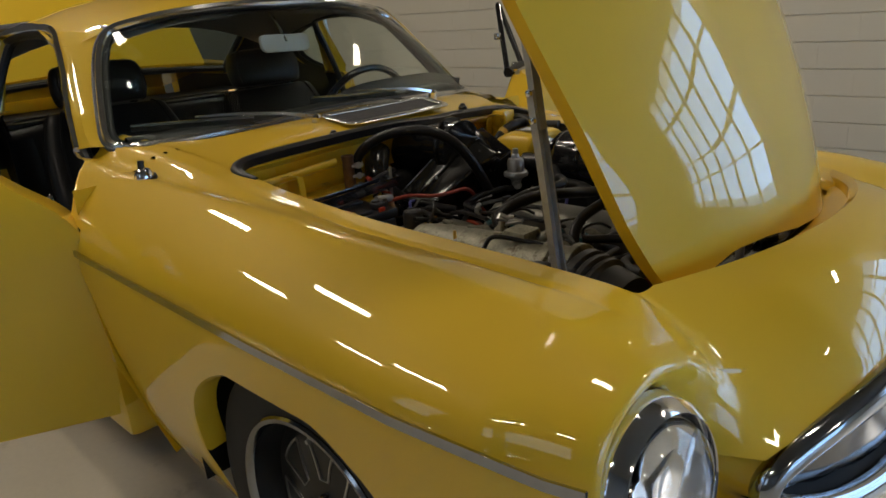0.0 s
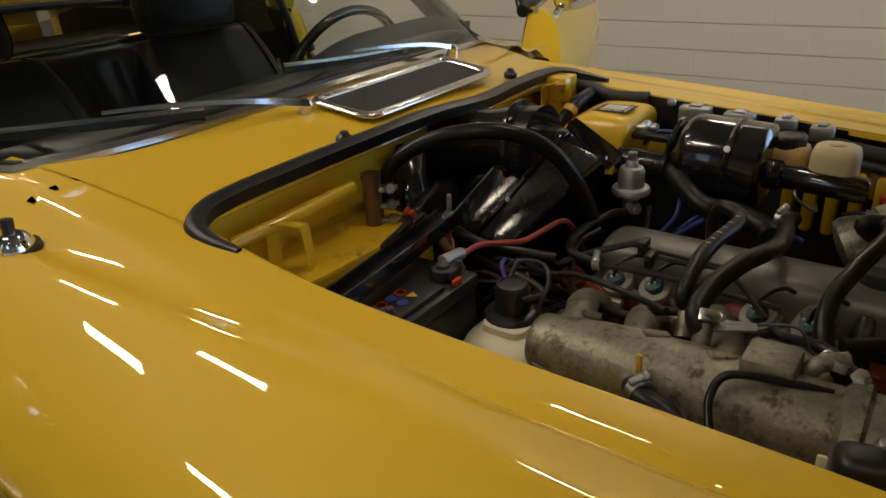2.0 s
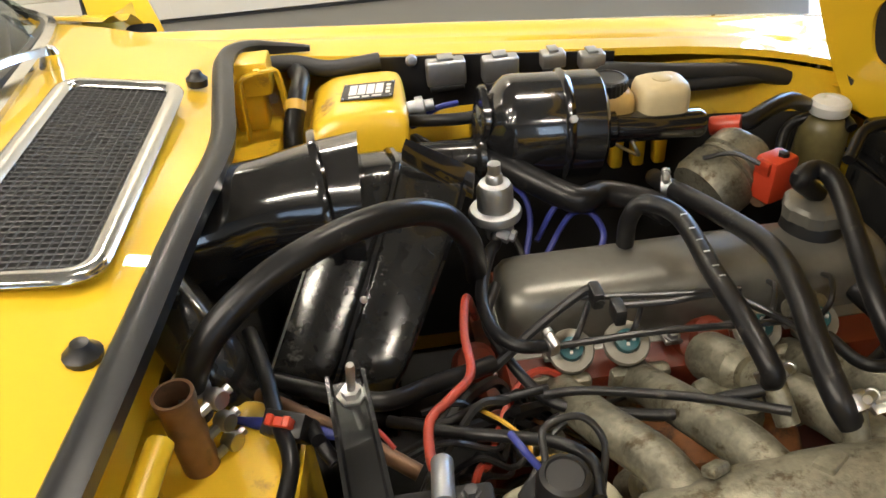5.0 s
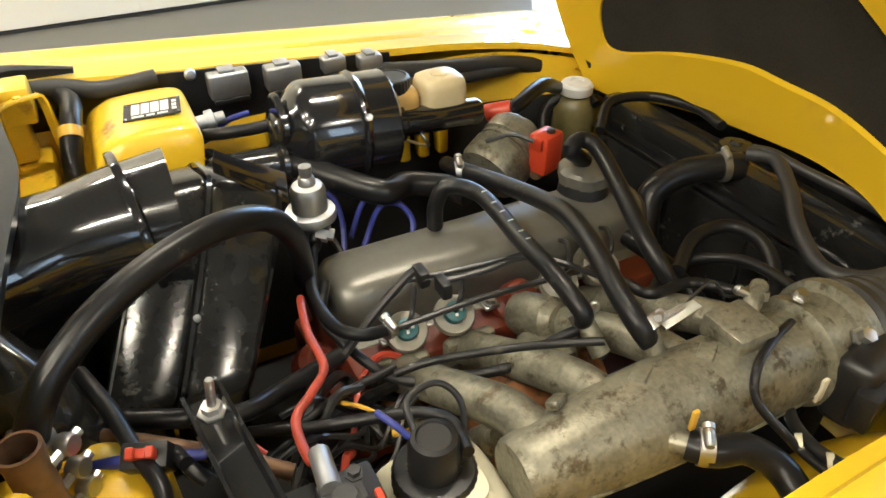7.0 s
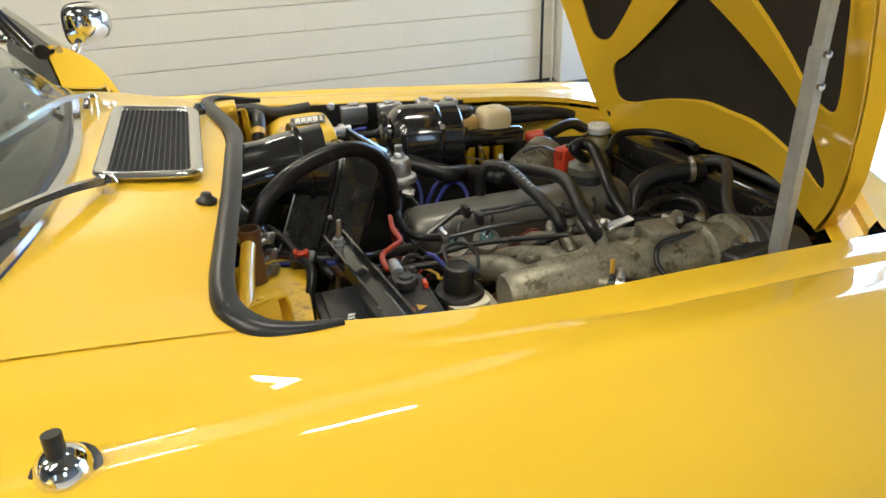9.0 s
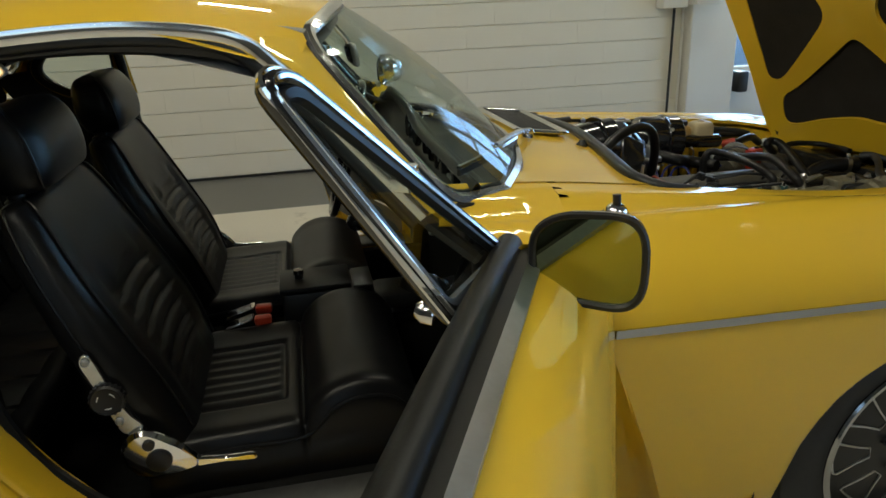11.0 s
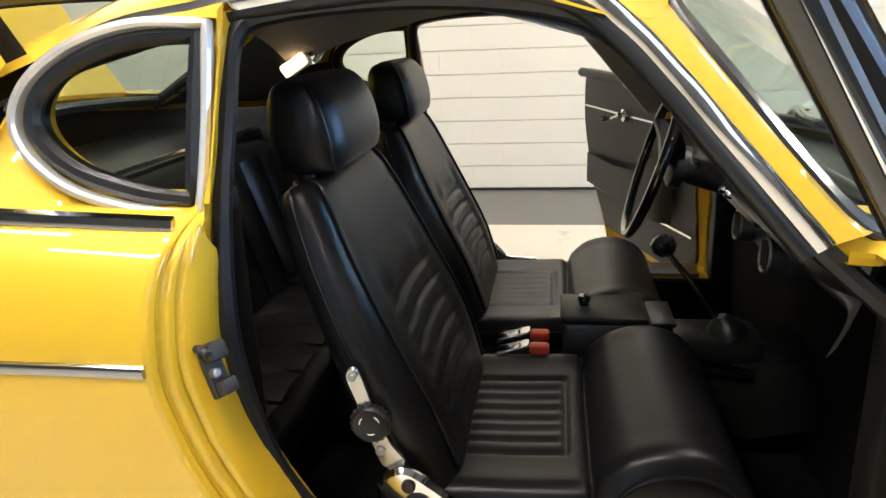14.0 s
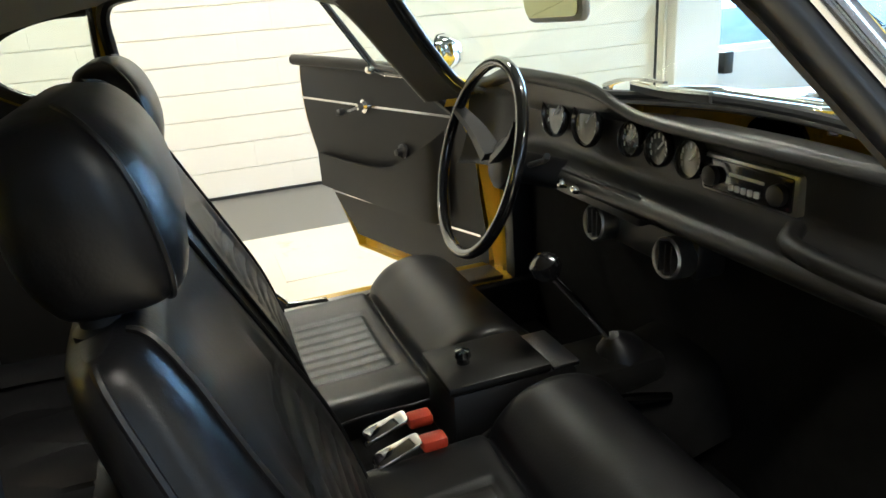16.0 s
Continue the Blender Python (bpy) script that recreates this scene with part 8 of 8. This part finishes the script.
box(bm, (-0.026, -0.010, 0.005), (-0.015, 0.010, 0.024), 0.003, 2, Matrix.Translation(c) @ Matrix.Rotation(0.35, 4, "Z"))
red = part("terminal_cover", bm, RED_PLASTIC, engine, "bright red plastic terminal cover")
part("screw", lathed([(0.007, 0), (0.007, 0.005), (0, 0.006)], c + Vector((0.004, -0.004, 0.026)), (0, 0, 1), 6), BLACK_PLASTIC, red)
part("spacer", lathed([(0.012, 0), (0.012, 0.016), (0.006, 0.016), (0, 0.016)], (0.177, 0.143, 0.660), (-0.3, -0.9, 0.3), 14), COPPER, engine)
hose("heater_pipe", [(0.145, 0.233, 0.720), (0.158, 0.223, 0.725), (0.175, 0.211, 0.730)], 0.013, RED_PLASTIC, engine, n=10)
hose("radiator_branch", [(0.169, 0.232, 0.720), (0.187, 0.221, 0.725), (0.231, 0.244, 0.730), (0.275, 0.271, 0.725), (0.320, 0.300, 0.700)], 0.012, HOSE, engine, n=24)
bm = boxes((0.04, -0.15, 0.56), (0.11, -0.10, 0.64), 0.01)
box(bm, (-0.03, -0.19, 0.60), (0.03, -0.13, 0.65), 0.015)
lathe(bm, [(0.022, -0.03), (0.026, -0.02), (0.026, 0.02), (0.018, 0.03), (0, 0.03)], (0.011, -0.123, 0.650), (0.3, -0.8, 0.3), 20)
part("housing", bm, ALU, engine, "grimy aluminium housing")
for p in ((-0.228, -0.048, 0.620), (-0.177, -0.052, 0.600), (0.005, -0.073, 0.630), (0.022, -0.070, 0.635), (-0.081, -0.048, 0.600)):
    part("core_plug", lathed([(0.020, -0.03), (0.022, -0.012), (0.022, 0.006), (0.015, 0.014), (0.0, 0.016)], p, (0.2, -0.6, 0.7), 16), RED_PAINT, engine)
for p in ((-0.178, -0.166, 0.620), (-0.192, -0.153, 0.600), (0.125, -0.072, 0.660), (0.116, -0.082, 0.670), (-0.097, -0.200, 0.580)):
    bm = lathed([(0.014, -0.02), (0.018, -0.01), (0.018, 0.008), (0.010, 0.010), (0.010, 0.018), (0, 0.018)], p, (0.4, -0.5, 0.7), 16)
    part("fitting", bm, ALU, engine)

# throttle housing and trunking
thr = thing("throttle_body", (0.24, -0.32, 0.66), "cast throttle body with a black sensor and ribbed trunk", "throttle")
part("ring", lathed([(0.048, -0.03), (0.056, -0.025), (0.056, -0.01), (0.050, -0.006), (0.050, 0.02), (0.060, 0.024), (0.060, 0.036), (0.054, 0.04)], P1, ax, 36), ALU, thr)
bm = lathed([(0.060, 0.036), (0.064, 0.040), (0.064, 0.052), (0.058, 0.056), (0.064, 0.062), (0.064, 0.070), (0.058, 0.075), (0.064, 0.081), (0.064, 0.088), (0.056, 0.094), (0.054, 0.14), (0.0, 0.14)], P1, (1, -0.12, -0.18), 36)
part("ribbed_trunk", bm, RUBBER, thr, "ribbed black rubber air trunk")
bm = boxes((-0.045, -0.020, -0.040), (0.045, 0.020, 0.040), 0.012, 3, Matrix.Translation((0.225, -0.365, 0.682)) @ Matrix.Rotation(0.25, 4, "Z"))
box(bm, (-0.055, -0.030, -0.022), (-0.020, -0.008, 0.022), 0.004, 2, Matrix.Translation((0.225, -0.365, 0.682)) @ Matrix.Rotation(0.25, 4, "Z"))
part("sensor", bm, BLACK_PLASTIC, thr, "black throttle sensor housing")
part("plug", boxes((0.168, -0.362, 0.665), (0.178, -0.350, 0.695), 0.002), PLASTIC_WHITE, thr)
part("bolt", bolt_on(bmesh.new(), (0.218, -0.352, 0.720), (0, -0.5, 1), 0.008, 0.012), STEEL, thr)
part("bolt", bolt_on(bmesh.new(), (0.185, -0.30, 0.745), (0, -0.2, 1), 0.006, 0.008), STEEL, thr)
hose("cable", [(0.172, -0.356, 0.672), (0.167, -0.336, 0.660), (0.130, -0.366, 0.670), (0.103, -0.406, 0.690), (0.091, -0.441, 0.710), (0.086, -0.466, 0.730)], 0.006, WIRE, thr, n=34)
hose("cable", [(0.167, -0.312, 0.730), (0.129, -0.324, 0.735), (0.083, -0.346, 0.740), (0.072, -0.363, 0.720), (0.083, -0.391, 0.700), (0.090, -0.405, 0.690), (0.083, -0.441, 0.700)], 0.0042, HOSE, thr, n=44)
for p in ((0.095, -0.398, 0.690), (0.093, -0.428, 0.700)):
    part("cable_tie", lathed([(0.0075, -0.003), (0.009, -0.003), (0.009, 0.003), (0.0075, 0.003)], p, (0.6, -0.6, 0.3), 14), PLASTIC_WHITE, thr)
hose("servo_hose", [(-0.002, -0.362, 0.705), (0.012, -0.378, 0.705), (0.042, -0.386, 0.700), (0.060, -0.409, 0.690), (0.058, -0.442, 0.680)], 0.0135, HOSE, thr, "black servo hose with a clip", n=30, sides=14)
clamp((0.008, -0.372, 0.706), (0.8, -0.6, 0.0), 0.0135, thr, 0.012)
part("spigot", tube([(-0.010, -0.352, 0.702), (0.004, -0.368, 0.706)], 0.010, 4, 12), ALU, thr)
part("tag", boxes((-0.002, -0.362, 0.720), (0.004, -0.358, 0.742), 0.001), WIRE_YELLOW, thr, "small yellow plastic tag")
hose("vacuum_spigot", [(0.139, -0.285, 0.720), (0.147, -0.280, 0.735), (0.171, -0.266, 0.740)], 0.009, ALU, thr, n=10)
clamp((0.163, -0.271, 0.736), (0.3, 0.3, 1), 0.0092, thr, 0.009)

# ---- expansion bottle and radiator ----
ex = thing("expansion_bottle", (0.34, 0.28, 0.58), "dark olive translucent coolant bottle with a white cap", "bottle")
EX = Vector((0.352, 0.288, 0.0))
part("bottle", lathed([(0.030, 0.56), (0.036, 0.57), (0.036, 0.64), (0.034, 0.665), (0.026, 0.682), (0.020, 0.686), (0.020, 0.692)], EX, (0, 0, 1), 30), PLASTIC_OLIVE, ex)
part("cap", lathed([(0.027, 0.690), (0.028, 0.692), (0.028, 0.704), (0.024, 0.709), (0.012, 0.711), (0.010, 0.7085), (0.0, 0.7085)], EX, (0, 0, 1), 28), LABEL_WHITE, ex, "white screw cap")
hose("overflow_hose", [(0.283, 0.275, 0.620), (0.305, 0.305, 0.660), (0.338, 0.298, 0.680), (0.372, 0.280, 0.680), (0.374, 0.258, 0.675)], 0.008, HOSE, ex, n=30)
rad = thing("radiator", (0.52, 0.08, 0.40), "black radiator with a top tank and fan cowl", "radiator")
RA, RB = Vector((0.392, 0.262, 0)), Vector((0.412, -0.258, 0))
along = (RB - RA).normalized()
back = Vector((-along.y, along.x, 0)) * (-1 if -along.y > 0 else 1)


def rad_box(u0, u1, v0, v1, z0, z1, bevel=0.004):
    L_ = (RB - RA).length
    m = Matrix.Translation(RA) @ Matrix(((along.x, back.x, 0, 0), (along.y, back.y, 0, 0), (0, 0, 1, 0), (0, 0, 0, 1)))
    return boxes((u0 * L_, v0, z0), (u1 * L_, v1, z1), bevel, 2, m)


part("top_tank", rad_box(0.0, 1.0, -0.05, 0.004, 0.640, 0.690, 0.008), BLACK_WORN, rad)
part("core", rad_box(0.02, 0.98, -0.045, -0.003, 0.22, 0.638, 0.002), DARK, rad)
part("cowl", rad_box(0.03, 0.97, 0.004, 0.018, 0.40, 0.630, 0.004), BLACK_WORN, rad, "dull black fan cowl")
part("tank_flange", rad_box(-0.01, 1.01, -0.06, 0.016, 0.634, 0.640, 0.002), BLACK_GLOSS, rad)
for k in range(3):
    part("cowl_rib", rad_box(0.06 + 0.3 * k, 0.07 + 0.3 * k, 0.018, 0.024, 0.42, 0.625, 0.002), BLACK_WORN, rad)
cap_at = RA + along * 0.258 + Vector((0.024, 0, 0.689))
part("filler_cap", lathed([(0.016, 0), (0.016, 0.008), (0.024, 0.008), (0.025, 0.012), (0.023, 0.018), (0.010, 0.020), (0.008, 0.024), (0.0, 0.024)], cap_at, (0, 0, 1), 26), BLACK_WORN, rad, "black radiator filler cap")
hose("top_hose", [(0.255, -0.030, 0.590), (0.262, -0.012, 0.632), (0.282, 0.004, 0.668), (0.325, 0.000, 0.688), (0.372, -0.016, 0.694), (0.405, -0.028, 0.694)], 0.019, HOSE, rad, "thick curved radiator hose", n=40, sides=18)
clamp((0.380, -0.019, 0.694), (1, -0.35, 0), 0.019, rad)
hose("overflow_hose", [(0.295, 0.147, 0.694), (0.347, 0.191, 0.712), (0.417, 0.179, 0.712), (0.451, 0.114, 0.712), (0.441, 0.050, 0.712)], 0.008, HOSE, rad, n=30)
hose("loom", [(0.396, -0.040, 0.721), (0.410, -0.073, 0.725), (0.376, -0.128, 0.721), (0.327, -0.188, 0.712), (0.294, -0.249, 0.707), (0.315, -0.282, 0.707), (0.349, -0.296, 0.712)], 0.0095, RUBBER, rad, "taped black loom", n=40)
hose("loom", [(0.405, -0.039, 0.725), (0.412, -0.066, 0.729), (0.426, -0.107, 0.721), (0.446, -0.164, 0.712), (0.458, -0.213, 0.703)], 0.007, RUBBER, rad, n=40)
# bonnet slam panel behind the nose
part("slam_panel", surf([[(bonnet_front(y) - 0.012 - d, y, 0.745 + 0.02 * (1 - (y / 0.4) ** 2) - 0.030 - d * 0.35) for y in np.linspace(-0.39, 0.39, 9)] for d in (0.0, 0.02, 0.05)], 5, 30), YELLOW_BAY, car, "yellow slam panel")

# ---- battery ----
batt = thing("battery", (-0.325, -0.37, 0.55), "black car battery with warning symbols on its lid", "battery")
part("case", boxes((-0.392, -0.462, 0.549), (-0.247, -0.272, 0.722), 0.006), BLACK_PLASTIC, batt)
bm = boxes((-0.395, -0.465, 0.722), (-0.244, -0.269, 0.742), 0.004)
lid = part("lid", bm, BLACK_PLASTIC, batt)
part("raised_panel", boxes((-0.385, -0.455, 0.741), (-0.340, -0.285, 0.749), 0.003), BLACK_PLASTIC, lid)
part("raised_panel", boxes((-0.300, -0.455, 0.741), (-0.254, -0.330, 0.749), 0.003), BLACK_PLASTIC, lid)
for y in (-0.305, -0.44):
    part("post", lathed([(0.010, 0), (0.009, 0.020), (0, 0.020)], (-0.275, y, 0.742), (0, 0, 1), 16), GUNMETAL, batt, "grey lead terminal post")
    bm = lathed([(0.010, 0.004), (0.0135, 0.004), (0.0135, 0.014), (0.010, 0.016)], (-0.275, y, 0.742), (0, 0, 1), 18)
    box(bm, (-0.292, y - 0.006, 0.745), (-0.258, y + 0.020, 0.757), 0.003)
    bolt_on(bm, (-0.262, y + 0.016, 0.757), (0, 0, 1), 0.005, 0.006)
    part("terminal_clamp", bm, GUNMETAL, batt, "dark grey terminal clamp")
part("terminal_guard", boxes((-0.253, -0.318, 0.742), (-0.247, -0.302, 0.751), 0.002), RED_PLASTIC, batt, "small red terminal guard")
z = 0.7495
for k, (x, y, mat) in enumerate(((-0.290, -0.372, LABEL_WHITE), (-0.290, -0.390, WIRE_BLUE), (-0.290, -0.408, LABEL_WHITE), (-0.272, -0.390, WIRE_BLUE))):
    s_ = part("safety_symbol", lathed([(0.0072, 0), (0.0072, 0.0005), (0, 0.0006)], (x, y, z), (0, 0, 1), 20), mat, batt)
    if mat is LABEL_WHITE:
        part("symbol_ring", lathed([(0.0072, 0.0007), (0.0072, 0.0010), (0.0056, 0.0010), (0.0056, 0.0007)], (x, y, z), (0, 0, 1), 20), RED_PLASTIC, s_)
for x, y in ((-0.272, -0.370), (-0.272, -0.410)):
    part("safety_symbol", slab([(x - 0.006, y - 0.007, z), (x - 0.006, y + 0.007, z), (x + 0.007, y, z)], (0, 0, 0.0006)), WIRE_YELLOW, batt)
for k in range(6):
    part("print_bar", boxes((-0.365 + 0.002 * (k % 2), -0.395 + 0.0075 * k, 0.7493), (-0.354 - 0.002 * (k % 3 == 1), -0.3905 + 0.0075 * k, 0.7499)), LABEL_WHITE, batt)
for ob in batt.children_recursive:
    ob.data.transform(Matrix.Translation((-0.004, -0.004, -0.012)))
hold = thing("battery_clamp", (-0.315, -0.35, 0.75), "black steel hold-down channel with a threaded stud", "bracket")
bm = bmesh.new()
prof_c = [(-0.016, -0.013), (-0.016, 0.008), (-0.013, 0.008), (-0.011, -0.003), (0.011, -0.003), (0.013, 0.008), (0.016, 0.008), (0.016, -0.013)]
sweep(bm, [(-0.350, -0.185, 0.763), (-0.335, -0.30, 0.764), (-0.322, -0.40, 0.765), (-0.315, -0.475, 0.766)], prof_c)
part("channel", bm, BLACK_GLOSS, hold, angle=20)
part("stud", lathed([(0.0036, -0.08), (0.0036, 0.034), (0.003, 0.036), (0, 0.036)], (-0.346, -0.201, 0.760), (0.10, -0.05, 1), 10), STEEL, hold)
bm = lathed([(0.0125, 0), (0.0125, 0.002), (0.0, 0.002)], (-0.346, -0.201, 0.758), (0, 0, 1), 20)
bolt_on(bm, (-0.346, -0.201, 0.760), (0, 0, 1), 0.008, 0.008)
part("nut", bm, STEEL, hold)
cable = thing("battery_cable", (-0.26, -0.18, 0.70), "worn red battery cable with a crimped lug", "cable")
hose("sheath", [(-0.285, -0.290, 0.742), (-0.282, -0.262, 0.742), (-0.290, -0.259, 0.735), (-0.288, -0.217, 0.735), (-0.267, -0.194, 0.735), (-0.247, -0.165, 0.730), (-0.245, -0.111, 0.725), (-0.235, -0.055, 0.72), (-0.222, -0.02, 0.66)], 0.0042, HOSE_RED, cable, n=60)
part("lug", tube([(-0.286, -0.300, 0.748), (-0.283, -0.262, 0.744)], 0.0085, 6, 12), ZINC, cable, "grey crimped lug")
fuse = thing("fuse_holder", (-0.40, -0.21, 0.738), "black inline fuse holder with a red fuse and blue crimps", "fuse")
fm = Matrix.Translation((-0.398, -0.212, 0.748)) @ Matrix.Rotation(-0.35, 4, "Z") @ Matrix.Rotation(0.5, 4, "X")
part("block", boxes((-0.017, -0.010, -0.017), (0.017, 0.010, 0.012), 0.002, 2, fm), BLACK_PLASTIC, fuse)
bm = boxes((-0.010, -0.004, 0.010), (0.010, 0.004, 0.019), 0.001, 1, fm)
box(bm, (-0.010, -0.0045, 0.019), (-0.004, 0.0045, 0.023), 0.001, 1, fm)
box(bm, (0.004, -0.0045, 0.019), (0.010, 0.0045, 0.023), 0.001, 1, fm)
part("blade_fuse", bm, RED_PLASTIC, fuse, "red blade fuse")
for s_ in (-1, 1):
    a, b = fm @ Vector((0.017 * s_, 0, -0.008)), fm @ Vector((0.047 * s_, 0.0, -0.009))
    part("crimp", tube([a, b], 0.0046, 5, 10, scale=[1, 1.15, 1, 0.8, 0.7]), WIRE_BLUE, fuse, "blue crimp connector")
    part("lead", tube([b, b + Vector((0.02 * s_, 0.006, -0.002)), b + Vector((0.035 * s_, -0.008, -0.012))], 0.002, 12, 6), WIRE_RED if s_ > 0 else WIRE_YELLOW, fuse)
lead = thing("earth_cable", (-0.42, -0.20, 0.74), "thin black cables across the yellow shelf", "cable")
hose("cable", [(-0.435, -0.110, 0.760), (-0.418, -0.159, 0.760), (-0.405, -0.209, 0.755), (-0.393, -0.249, 0.750), (-0.403, -0.285, 0.730), (-0.403, -0.291, 0.700)], 0.0065, HOSE, lead, n=34)
hose("cable", [(-0.465, -0.114, 0.720), (-0.422, -0.133, 0.720), (-0.367, -0.160, 0.720), (-0.323, -0.171, 0.715), (-0.284, -0.147, 0.700), (-0.220, -0.120, 0.690)], 0.0085, HOSE, lead, n=44)
hose("cable", [(-0.479, -0.132, 0.730), (-0.431, -0.158, 0.730), (-0.384, -0.188, 0.725), (-0.339, -0.215, 0.715), (-0.301, -0.237, 0.700)], 0.007, COPPER, lead, "brown pipe", n=40)
hose("cable", [(-0.374, -0.228, 0.745), (-0.380, -0.209, 0.740), (-0.370, -0.230, 0.735), (-0.363, -0.238, 0.730)], 0.006, HOSE, lead, n=24)
# tangle of leads between the heater and the engine
tangle = thing("lead_bundle", (-0.22, -0.16, 0.64), "tangle of dark leads beside the battery", "cable")
rng = random.Random(7)
for k in range(16):
    a = Vector((-0.30 + rng.uniform(-0.03, 0.05), -0.19 + rng.uniform(-0.06, 0.03), 0.66 + rng.uniform(-0.08, 0.04)))
    b = Vector((-0.17 + rng.uniform(-0.04, 0.06), -0.16 + rng.uniform(-0.06, 0.06), 0.62 + rng.uniform(-0.06, 0.05)))
    m_ = (a + b) / 2 + Vector((rng.uniform(-0.03, 0.03), rng.uniform(-0.04, 0.04), rng.uniform(-0.02, 0.05)))
    hose("lead", [a, (a + m_) / 2 + Vector((0, 0, 0.02)), m_, (m_ + b) / 2 + Vector((0, 0.02, 0)), b, b + Vector((0.05, rng.uniform(0.0, 0.06), -0.05))], rng.choice((0.003, 0.004, 0.006)), rng.choice((WIRE, WIRE, HOSE, WIRE_YELLOW, WIRE_RED) if k % 4 == 0 else (WIRE, HOSE)), tangle, n=26, sides=6)

# ---- washer bottle ----
wash = thing("washer_bottle", (-0.185, -0.31, 0.55), "milky white washer bottle with a black pump cap", "bottle")
bm = bmesh.new()
rows_ = []
for f_, z in ((0.90, 0.50), (1.0, 0.515), (1.0, 0.645), (0.97, 0.656), (0.86, 0.668), (0.66, 0.675), (0.54, 0.679), (0.54, 0.688)):
    rows_.append([(-0.190 + 0.056 * f_ * abs(math.cos(a)) ** 0.5 * math.copysign(1, math.cos(a)), -0.290 + 0.060 * f_ * abs(math.sin(a)) ** 0.5 * math.copysign(1, math.sin(a)), z) for a in np.linspace(0.01, 2 * math.pi + 0.01, 40, endpoint=False)])
vs = grid(bm, rows_, close=True)
bm.faces.new(vs[-1])
bm.faces.new(vs[0])
part("tank", bm, PLASTIC_WHITE, wash, angle=60)
W = (-0.195, -0.280, 0.0)
bm = bmesh.new()
rows_ = [[(W[0] + (r + (0.0008 if a % 2 else 0)) * math.cos(2 * math.pi * a / 60), W[1] + (r + (0.0008 if a % 2 else 0)) * math.sin(2 * math.pi * a / 60), z) for a in range(60)] for r, z in ((0.034, 0.674), (0.0355, 0.676), (0.0355, 0.690), (0.033, 0.694), (0.022, 0.696))]
grid(bm, rows_, close=True)
lathe(bm, [(0.0220, 0.693), (0.0212, 0.726), (0.019, 0.732), (0.015, 0.734), (0.014, 0.732), (0.0, 0.732)], W, (0, 0, 1), 30)
part("pump_cap", bm, BLACK_PLASTIC, wash, "ribbed black pump cap", angle=30)
hose("wiring", [(-0.212, -0.269, 0.730), (-0.222, -0.260, 0.742), (-0.228, -0.243, 0.740)], 0.003, WIRE_BLUE, wash, n=12)
hose("wiring", [(-0.206, -0.266, 0.730), (-0.203, -0.247, 0.746), (-0.173, -0.240, 0.745), (-0.158, -0.255, 0.73), (-0.163, -0.275, 0.70)], 0.003, WIRE, wash, n=26)
